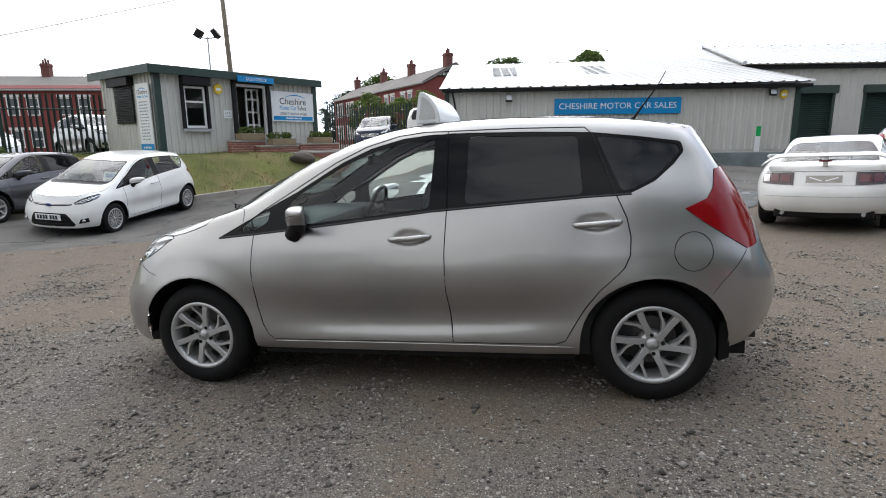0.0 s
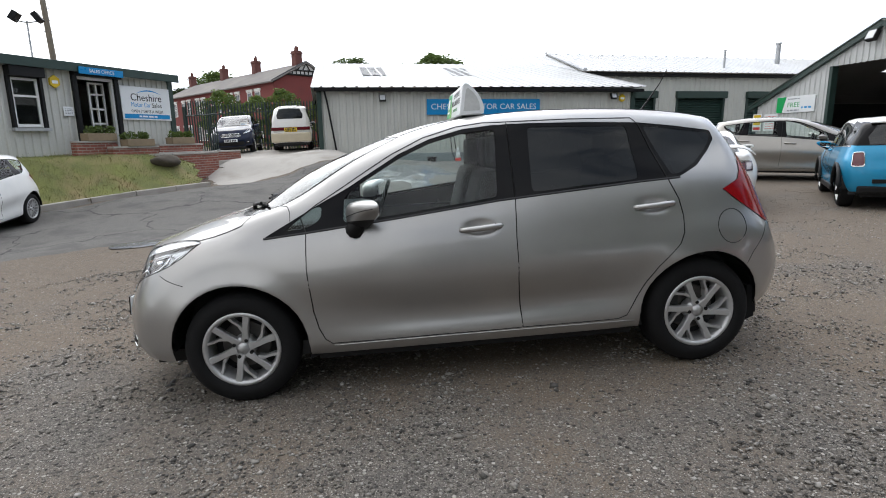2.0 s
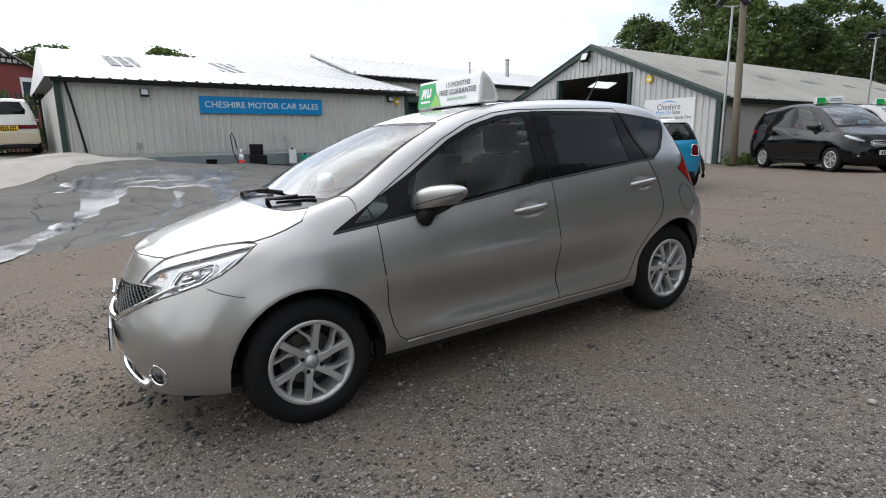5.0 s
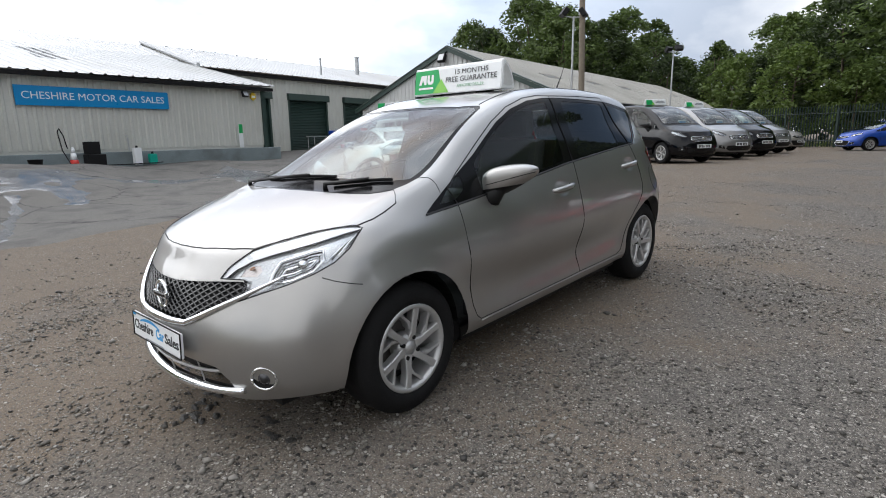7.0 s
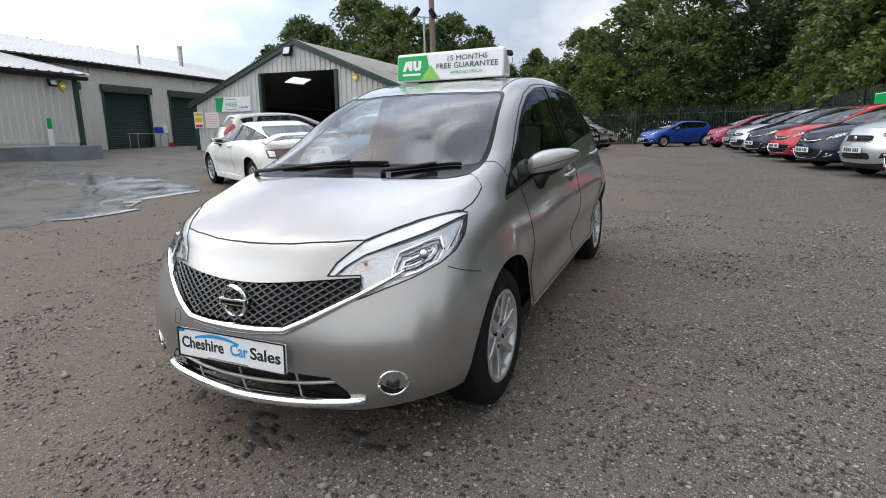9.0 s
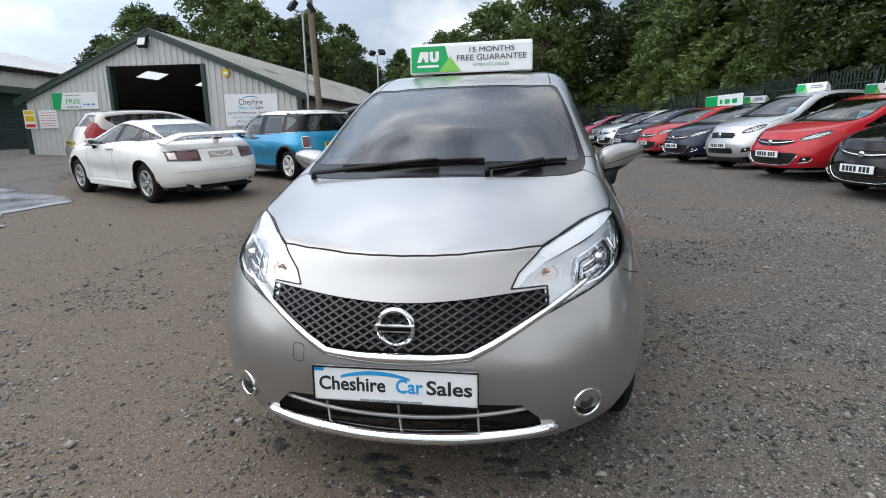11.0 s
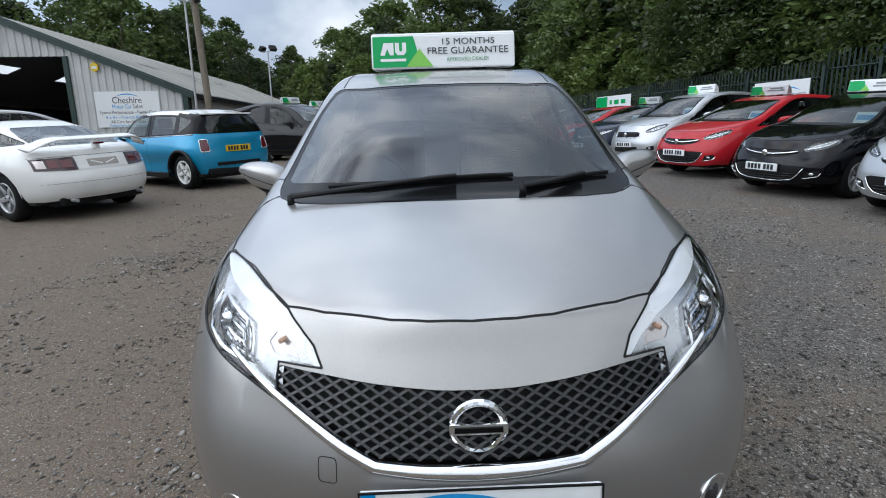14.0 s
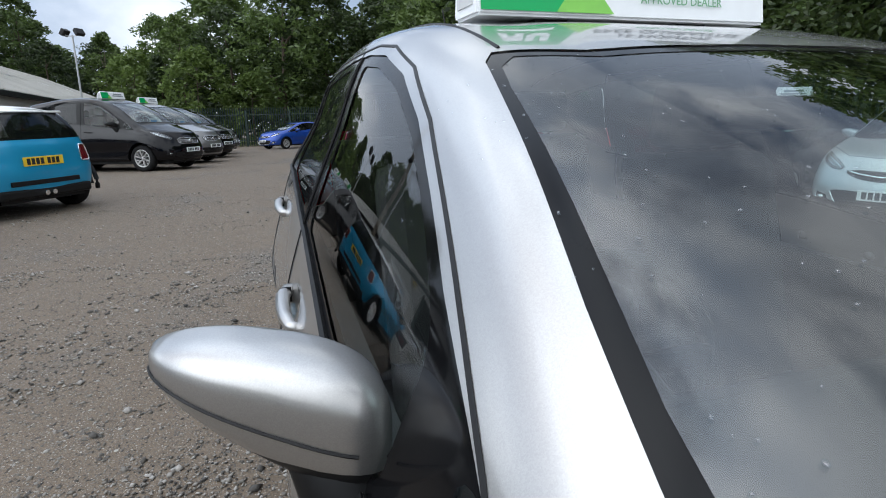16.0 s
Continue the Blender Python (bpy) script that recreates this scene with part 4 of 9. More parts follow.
M["rooflight_clear"] = bpy.data.materials.new("rooflight_clear")
M["rooflight_clear"].use_nodes = True
nt_ = M["rooflight_clear"].node_tree
nt_.nodes.clear()
o_, tl_, df_, mx_ = (nt_.nodes.new(k) for k in ("ShaderNodeOutputMaterial", "ShaderNodeBsdfTranslucent", "ShaderNodeBsdfDiffuse", "ShaderNodeMixShader"))
tl_.inputs[0].default_value = (0.8, 0.82, 0.82, 1)
df_.inputs[0].default_value = (0.6, 0.6, 0.58, 1)
nt_.links.new(tl_.outputs[0], mx_.inputs[1])
nt_.links.new(df_.outputs[0], mx_.inputs[2])
mx_.inputs[0].default_value = 0.3
nt_.links.new(mx_.outputs[0], o_.inputs[0])
SHED, SHED_W = gabled_shed()
GM = frame_from(SH0, SH1)
s = board("shed_sign", 8.43, 10.52, 1.42, 2.6, M["white"], GM, "white sign with blue arch and dealer's wording on the shed", y=-0.04)
swoosh(s, 9.1, 9.85, 2.42, 0.09, -0.073, M["ltblue"])
lettering("Cheshire", 0.3, M["ink"], s, 9.47, -0.071, 2.3, width=0.95)
lettering("Motor Car", 0.2, M["ltblue"], s, 9.28, -0.071, 2.1, width=0.62)
lettering("Sales", 0.2, M["ink"], s, 9.8, -0.071, 2.1, width=0.32)
lettering("Sports Performance - Family Cars", 0.15, M["ink"], s, 9.47, -0.071, 1.91, width=1.85)
lettering("4 x 4's - Finance Arranged", 0.15, M["ltblue"], s, 9.47, -0.071, 1.75, width=1.5)
lettering("All Cars Are HPI Clear", 0.15, M["ink"], s, 9.47, -0.071, 1.6, width=1.2)
lettering("Insurance Available", 0.13, M["ltblue"], s, 9.47, -0.071, 1.48, width=1.3)
s = board("guarantee_sign", 1.3, 3.26, 2.16, 2.8, M["white"], GM, "white and green guarantee sign on the shed", y=-0.04)
bm = bmesh.new()
prism(bm, [(1.31, 2.17), (1.62, 2.17), (1.8, 2.79), (1.31, 2.79)], -0.073, -0.0705)
part("corner_patch", bm, M["green"], s)
lettering("FREE", 0.26, M["green"], s, 2.2, -0.071, 2.46, width=0.62)
bars(s, 1.9, 2.5, 2.66, 2.73, -0.072, M["grey_ink"], 1)
bars(s, 1.9, 2.5, 2.2, 2.3, -0.072, M["grey_ink"], 1)
bars(s, 2.62, 3.15, 2.28, 2.4, -0.072, M["ltblue"], 1)
s = board("warning_sign", -0.02, 0.5, 1.45, 2.18, M["white"], GM, "yellow white and red safety notice", y=-0.08, t=0.01)
for z0, z1, k in ((1.72, 1.95, "yellow"), (1.5, 1.62, "red_ink"), (2.0, 2.14, "yellow")):
    bm = bmesh.new()
    box(bm, 0.03, 0.45, -0.093, -0.0905, z0, z1)
    part("band", bm, M[k], s)
s = board("notice", 0.62, 1.4, 1.45, 2.15, M["white"], GM, "white printed notice board", y=-0.045, t=0.01)
bars(s, 0.7, 1.32, 1.5, 2.1, -0.056, M["red_ink"], 6, 0.25)
s = board("notice", 3.0, 3.25, 1.55, 1.8, M["yellow"], GM, "small yellow notice by the doorway", y=-0.045, t=0.01)
floodlight(GM @ pose(5.5, -0.14, 4.5), size=0.36)
bell_box(GM @ pose(8.6, -0.05, 3.38))

# ---- cars: a lofted shell, cut along its shut lines ----
from mathutils.bvhtree import BVHTree

# ten lines along one side, from the sill up to the middle of the roof, each from the middle of the nose to the middle of the tail
LINES = [
    [(-2.02, 0, .225), (-2.0, .25, .225), (-1.95, .48, .235), (-1.82, .66, .25), (-1.68, .735, .25), (-1.3, .76, .25), (-.95, .78, .245), (-.55, .785, .245), (-.15, .785, .245), (.3, .785, .245), (.9, .785, .25), (1.3, .77, .27), (1.72, .66, .28), (1.9, .4, .3), (1.95, 0, .3)],
    [(-2.075, 0, .33), (-2.05, .25, .33), (-1.985, .49, .335), (-1.86, .68, .33), (-1.7, .765, .33), (-1.3, .8, .32), (-.95, .81, .305), (-.55, .806, .305), (-.15, .804, .305), (.3, .806, .305), (.9, .81, .305), (1.3, .8, .32), (1.75, .7, .36), (1.95, .42, .38), (2.0, 0, .38)],
    [(-2.085, 0, .5), (-2.06, .25, .5), (-1.985, .49, .5), (-1.86, .69, .5), (-1.68, .79, .51), (-1.3, .835, .52), (-.95, .815, .5), (-.55, .801, .48), (-.15, .797, .47), (.3, .8, .48), (.9, .815, .5), (1.3, .84, .52), (1.75, .735, .55), (1.97, .45, .56), (2.03, 0, .56)],
    [(-2.035, 0, .66), (-2.005, .25, .66), (-1.915, .49, .66), (-1.8, .68, .66), (-1.62, .78, .68), (-1.3, .825, .69), (-.95, .832, .66), (-.55, .844, .65), (-.15, .847, .65), (.3, .849, .66), (.9, .848, .69), (1.3, .845, .72), (1.72, .735, .72), (1.9, .46, .74), (1.97, 0, .74)],
    [(-1.965, 0, .775), (-1.945, .25, .77), (-1.86, .48, .77), (-1.72, .66, .79), (-1.55, .745, .82), (-1.3, .785, .84), (-.95, .803, .81), (-.55, .823, .805), (-.15, .827, .815), (.3, .824, .83), (.9, .814, .865), (1.3, .795, .9), (1.66, .7, .88), (1.84, .45, .9), (1.9, 0, .9)],
    [(-1.935, 0, .83), (-1.915, .22, .83), (-1.83, .43, .845), (-1.68, .59, .87), (-1.5, .68, .905), (-1.3, .725, .925), (-1.0, .75, .93), (-.55, .765, .965), (-.15, .765, 1.0), (.3, .762, 1.035), (.9, .75, 1.075), (1.25, .735, 1.1), (1.6, .66, 1.07), (1.76, .44, 1.06), (1.82, 0, 1.06)],
    [(-1.93, 0, .836), (-1.9, .2, .845), (-1.8, .38, .868), (-1.63, .515, .905), (-1.45, .6, .945), (-1.28, .655, .985), (-1.0, .68, 1.045), (-.6, .675, 1.15), (-.15, .675, 1.22), (.3, .675, 1.24), (.9, .665, 1.245), (1.27, .64, 1.245), (1.55, .59, 1.23), (1.66, .42, 1.22), (1.72, 0, 1.22)],
    [(-1.925, 0, .838), (-1.88, .16, .858), (-1.75, .3, .892), (-1.57, .41, .935), (-1.4, .5, .973), (-1.24, .57, 1.01), (-.98, .61, 1.09), (-.6, .575, 1.285), (-.15, .555, 1.43), (.3, .555, 1.475), (.9, .55, 1.46), (1.25, .54, 1.43), (1.45, .51, 1.4), (1.54, .38, 1.4), (1.58, 0, 1.41)],
    [(-1.92, 0, .84), (-1.86, .09, .865), (-1.7, .16, .915), (-1.51, .22, .967), (-1.365, .28, 1.0), (-1.24, .33, 1.03), (-.96, .36, 1.185), (-.57, .34, 1.35), (-.19, .33, 1.46), (.3, .33, 1.505), (.9, .33, 1.5), (1.25, .32, 1.465), (1.45, .3, 1.435), (1.53, .22, 1.42), (1.583, 0, 1.411)],
    [(-1.918, 0, .841), (-1.85, 0, .868), (-1.68, 0, .925), (-1.48, 0, .98), (-1.34, 0, 1.012), (-1.255, 0, 1.035), (-.95, 0, 1.215), (-.55, 0, 1.375), (-.2, 0, 1.465), (.3, 0, 1.515), (.9, 0, 1.51), (1.25, 0, 1.475), (1.45, 0, 1.445), (1.53, 0, 1.43), (1.585, 0, 1.412)],
]


def spline(points, first, last, n):
    """Points on a smooth line through points, n to a span; first and last lie beyond its ends."""
    p = np.array([first, *points, last], float)
    out = []
    for i in range(1, len(p) - 2):
        a, b = p[i], p[i + 1]
        d0 = max(1e-6, np.linalg.norm(p[i] - p[i - 1])) ** 0.5
        d1 = max(1e-6, np.linalg.norm(b - a)) ** 0.5
        d2 = max(1e-6, np.linalg.norm(p[i + 2] - b)) ** 0.5
        m0 = d1 * ((a - p[i - 1]) / d0 - (b - p[i - 1]) / (d0 + d1) + (b - a) / d1)
        m1 = d1 * ((b - a) / d1 - (p[i + 2] - a) / (d1 + d2) + (p[i + 2] - b) / d2)
        for k in range(n):
            t = k / n
            out.append((2 * t**3 - 3 * t**2 + 1) * a + (t**3 - 2 * t**2 + t) * m0 + (-2 * t**3 + 3 * t**2) * b + (t**3 - t**2) * m1)
    out.append(p[-2])
    return out


class Shape:
    """How a car differs from the base hatchback: anchors along x, heights and width."""

    def __init__(self, xs=None, zs=None, wide=1.0, tumble=1.0, fall=None):
        self.xa, self.xb = zip(*(xs or [(-2.1, -2.1), (2.1, 2.1)]))
        self.za, self.zb = zip(*(zs or [(0, 0), (1.6, 1.6)]))
        self.wide, self.tumble, self.fall = wide, tumble, fall

    def x(self, x):
        return float(np.interp(x, self.xa, self.xb))

    def z(self, z):
        return float(np.interp(z, self.za, self.zb))

    def at(self, p):
        x, y, z = p
        k = self.wide * (1 + (self.tumble - 1) * min(1, max(0, (z - 0.95) / 0.5)))
        return (self.x(x), y * k, self.zx(self.x(x), self.z(z)))

    def zx(self, x, z):
        """A fastback's roof falls away towards the tail."""
        if self.fall is None or z < self.fall[3]:
            return z
        x0, x1, much, base = self.fall
        t = min(1.0, max(0.0, (x - x0) / (x1 - x0)))
        return base + (z - base) * (1 - much * t ** 1.5)

    def side(self, poly):
        return [(self.x(x), self.zx(self.x(x), self.z(z))) for x, z in poly]


HANDLES = ((.035, .889), (1.01, .946))


def press(v):
    """The pressed shapes of the flank: lower scoop, handle cups and arch lips."""
    x, y, z = v.co
    if y < 0.6:
        return
    along = max(0.0, min(1.0, (x + .95) / .5)) * max(0.0, min(1.0, (1.0 - x) / .35))
    zc = .405 + .05 * max(0.0, x + .1) ** 1.5
    dy = -.017 * along * math.exp(-((z - zc) / (.06 if z < zc else .085)) ** 2)
    for hx, hz in HANDLES:
        q = ((x - hx) / .105) ** 2 + ((z - hz) / .047) ** 2
        if q < 1:
            dy -= .017 * (1 - q) ** 1.3
    for cx in (-1.3, 1.29):
        r = math.hypot(x - cx, z - .31)
        if z > .25 and r < .47:
            dy += .012 * max(0.0, 1 - abs(r - .372) / .095) ** 1.5
    v.co.y = y + dy


def half_shell(shape, n, m, pressed=False):
    """The shell of one side as a bmesh, with rows and stations finely divided."""
    rows = [[shape.at(p) for p in line] for line in LINES]
    flip = np.array([1, -1, 1])
    fine = []
    for r in rows:
        fine.append(spline(r, np.array(r[1]) * flip, np.array(r[-2]) * flip, n))
    fine = np.array(fine)
    cols = []
    for j in range(fine.shape[1]):
        c = fine[:, j]
        cols.append(spline(c, 2 * c[0] - c[1] + np.array([0, -0.02, 0]), c[-2] * flip, m))
    cols = np.array(cols)
    bm = bmesh.new()
    grid = [[bm.verts.new(p) for p in col] for col in cols]
    for i in range(len(grid) - 1):
        for j in range(len(grid[0]) - 1):
            bm.faces.new((grid[i][j], grid[i + 1][j], grid[i + 1][j + 1], grid[i][j + 1]))
    for v in bm.verts:
        v.co.y = max(0.0, v.co.y)
        if pressed:
            press(v)
    bmesh.ops.remove_doubles(bm, verts=bm.verts, dist=0.0004)
    for f in [f for f in bm.faces if f.calc_area() < 1e-9]:
        bm.faces.remove(f)
    bmesh.ops.recalc_face_normals(bm, faces=bm.faces)
    ref = max(bm.faces, key=lambda f: f.calc_center_median().y)
    if ref.normal.y < 0:
        bmesh.ops.reverse_faces(bm, faces=bm.faces)
    bm.normal_update()
    return bm


SIDE = (Vector((1, 0, 0)), Vector((0, 0, 1)))
TOP = (Vector((1, 0, 0)), Vector((0, 1, 0)))
FRONT = (Vector((0, 1, 0)), Vector((0, 0, 1)))
CORNER = (Vector((0.51, 0.86, 0)), Vector((0, 0, 1)))


def cut(bm, poly, axes, layer, value, pick, margin=0.03):
    """Score a polygon into the shell, along the third axis, and mark the faces inside it."""
    U, W = axes
    for (au, aw), (bu, bw) in zip(poly, poly[1:] + poly[:1]):
        du, dw = bu - au, bw - aw
        if math.hypot(du, dw) < 1e-6:
            continue
        lo_u, hi_u, lo_w, hi_w = min(au, bu) - margin, max(au, bu) + margin, min(aw, bw) - margin, max(aw, bw) + margin
        some = []
        for f in bm.faces:
            if f[layer] != 0 and f[layer] != value and not pick(f, True):
                continue
            c = f.calc_center_median()
            u, w = c.dot(U), c.dot(W)
            if lo_u < u < hi_u and lo_w < w < hi_w and pick(f, False):
                some.append(f)
        geom = list({v for f in some for v in f.verts}) + list({e for f in some for e in f.edges}) + some
        no = (U * -dw + W * du).normalized()
        bmesh.ops.bisect_plane(bm, geom=geom, dist=1e-4, plane_co=U * au + W * aw, plane_no=no)
    for f in bm.faces:
        if pick(f, False):
            c = f.calc_center_median()
            if inside(c.dot(U), c.dot(W), poly):
                f[layer] = value


def rounded(poly, r=0.02, n=4):
    """The polygon with its corners rounded."""
    out = []
    for i in range(len(poly)):
        p0, p, p1 = (Vector(poly[k % len(poly)]) for k in (i - 1, i, i + 1))
        a, b = p0 - p, p1 - p
        d = min(r, a.length * 0.45, b.length * 0.45)
        a, b = p + a.normalized() * d, p + b.normalized() * d
        for k in range(n + 1):
            t = k / n
            q = a * (1 - t) ** 2 + p * 2 * t * (1 - t) + b * t * t
            out.append((q.x, q.y))
    return out


def shrink(poly, d):
    """The polygon drawn in by d."""
    area = sum(a[0] * b[1] - b[0] * a[1] for a, b in zip(poly, poly[1:] + poly[:1]))
    s = 1 if area > 0 else -1
    out = []
    for i in range(len(poly)):
        p0, p, p1 = (Vector(poly[k % len(poly)]) for k in (i - 1, i, i + 1))
        e0, e1 = (p - p0).normalized(), (p1 - p).normalized()
        nrm = Vector((-(e0.y + e1.y), e0.x + e1.x))
        k = max(0.35, nrm.length / 2)
        nrm = nrm.normalized() * (s * d / k)
        out.append((p.x + nrm.x, p.y + nrm.y))
    return out


# outlines on the base hatchback, side view (x, z)
DLO = [(-1.126, .905), (-.887, .925), (-.4, .972), (.15, 1.03), (.55, 1.057), (.95, 1.082), (1.18, 1.092), (1.3, 1.145), (1.4, 1.225), (1.452, 1.285), (1.44, 1.335), (1.22, 1.372), (1.0, 1.402), (.7, 1.42), (.35, 1.432), (.15, 1.432), (-.02, 1.418), (-.21, 1.372), (-.38, 1.302), (-.523, 1.222), (-.66, 1.143), (-.8, 1.075), (-.95, .998)]
PANES = {
    "quarter_front": [(-1.02, .932), (-.9, .943), (-.82, .985), (-.81, 1.05), (-.86, 1.045)],
    "front": [(-.7, .958), (-.4, .987), (.14, 1.044), (.165, 1.41), (0, 1.398), (-.2, 1.352), (-.37, 1.283), (-.52, 1.2), (-.64, 1.13), (-.69, 1.09)],
    "rear": [(.335, 1.06), (.6, 1.073), (.945, 1.094), (.925, 1.388), (.66, 1.4), (.35, 1.412)],
    "quarter_rear": [(1.135, 1.105), (1.18, 1.11), (1.29, 1.16), (1.385, 1.235), (1.435, 1.29), (1.425, 1.322), (1.2, 1.36), (1.02, 1.386)],
}
DOOR_F = [(-.902, .92), (-.908, .74), (-.895, .5), (-.875, .4), (-.845, .335), (-.81, .308), (-.6, .305), (.1, .305), (.25, .308), (.245, .4), (.228, .6), (.226, .825), (.238, 1.035), (.235, 1.445), (.1, 1.447), (-.05, 1.432), (-.24, 1.382), (-.42, 1.302), (-.56, 1.222), (-.7, 1.14), (-.84, 1.06), (-.93, 1.0)]
DOOR_R = [(.25, .308), (.55, .308), (.8, .312), (.85, .33), (.9, .42), (.952, .514), (1.02, .61), (1.09, .68), (1.14, .73), (1.166, .79), (1.172, .88), (1.155, .97), (1.106, 1.085), (1.0, 1.39), (.96, 1.43), (.6, 1.442), (.235, 1.445), (.238, 1.035), (.226, .825), (.228, .6), (.245, .4)]
TAIL = [(1.435, 1.006), (1.52, .94), (1.64, .86), (1.746, .792), (1.82, .8), (1.82, 1.0), (1.7, 1.2), (1.6, 1.187), (1.58, 1.1), (1.545, 1.05)]
LAMP = [(-.688, .733), (-.652, .776), (-.605, .808), (-.55, .842), (-.443, .872), (-.33, .895), (-.25, .904), (-.175, .909), (-.138, .897), (-.165, .83), (-.21, .785), (-.277, .752), (-.385, .715), (-.49, .684), (-.586, .653), (-.572, .70), (-.568, .733)]
LAMP_STRIP = [(-.7, .728), (-.655, .785), (-.55, .86), (-.44, .885), (-.33, .91), (-.175, .925), (-.13, .897), (-.19, .888), (-.3, .862), (-.44, .832), (-.55, .802), (-.62, .768), (-.665, .735)]
LAMP_BOWL = [(-.462, .716), (-.45, .76), (-.425, .802), (-.3, .836), (-.262, .838), (-.252, .8), (-.285, .762), (-.36, .735)]
LAMP_SIGNAL = [(-.61, .745), (-.585, .775), (-.52, .793), (-.505, .77), (-.53, .748)]
GRILLE = [(-.05, .562), (.225, .562), (.35, .61), (.462, .664), (.474, .7), (.462, .727), (.341, .722), (.2, .712), (.08, .705), (-.05, .704)]
INTAKE = [(-.05, .288), (.45, .296), (.44, .33), (.385, .384), (.2, .4), (-.05, .402)]
SCREEN = [(-1.345, -.05), (-1.345, 0), (-1.335, .2), (-1.3, .42), (-1.266, .527), (-1.235, .572), (-1.188, .614), (-1.121, .63), (-1.032, .635), (-.937, .625), (-.812, .605), (-.659, .575), (-.5, .545), (-.4, .525), (-.372, .505), (-.42, .38), (-.445, .2), (-.452, 0), (-.452, -.05)]
SCREEN_GLASS = [(-1.2, -.05), (-1.2, 0), (-1.192, .2), (-1.172, .392), (-1.138, .498), (-1.115, .555), (-1.09, .59), (-1.06, .608), (-.999, .606), (-.898, .597), (-.717, .566), (-.5, .53), (-.43, .513), (-.405, .485), (-.45, .37), (-.475, .2), (-.482, 0), (-.482, -.05)]
BONNET = [(-1.932, -.05), (-1.932, .0), (-1.927, .1), (-1.914, .188), (-1.866, .348), (-1.822, .445), (-1.735, .517), (-1.61, .6), (-1.485, .69), (-1.4, .702), (-1.326, .7), (-1.25, .692), (-1.215, .655), (-1.19, .618), (-1.237, .575), (-1.268, .53), (-1.302, .42), (-1.337, .2), (-1.347, 0), (-1.347, -.05)]


# upper grille and lower intake of each kind of nose, front view (y, z)
NOSES = {
    "wing": ([(-.05, .6), (.15, .6), (.3, .622), (.4, .662), (.415, .69), (.3, .712), (-.05, .705)], [(-.05, .268), (.3, .27), (.42, .315), (.5, .42), (.52, .468), (.46, .49), (-.05, .49)]),
    "slot": ([(-.05, .668), (.3, .672), (.4, .685), (.405, .71), (-.05, .7)], [(-.05, .27), (.42, .27), (.47, .31), (.38, .47), (.32, .53), (-.05, .54)]),
    "tall": ([(-.05, .595), (.3, .595), (.345, .62), (.345, .7), (.3, .712), (-.05, .712)], [(-.05, .3), (.34, .3), (.38, .34), (.34, .41), (-.05, .42)]),
    "broad": ([(-.05, .6), (.32, .6), (.38, .63), (.38, .7), (.3, .715), (-.05, .715)], [(-.05, .27), (.38, .27), (.5, .33), (.46, .42), (-.05, .42)]),
}


def groove(bvh, pts3, away, r=0.0042, sink=0.0):
    """A dark shut line laid along the shell: points are pushed onto it from far along 'away'."""
    away = Vector(away)
    bm = bmesh.new()
    run = []
    for p in pts3:
        hit, nrm, _, _ = bvh.ray_cast(Vector(p) + away * 1.2, -away)
        if hit:
            run.append(hit - (nrm if nrm.dot(away) > 0 else -nrm) * (r * 0.35 + sink))
    if len(run) > 1:
        tube(bm, run, r, 4)
    return bm


def dense(pts, step=0.03):
    out = []
    for a, b in zip(pts, pts[1:]):
        n = max(1, int(math.dist(a, b) / step))
        out += [tuple(a[k] + (b[k] - a[k]) * i / n for k in range(len(a))) for i in range(n)]
    return out + [pts[-1]]


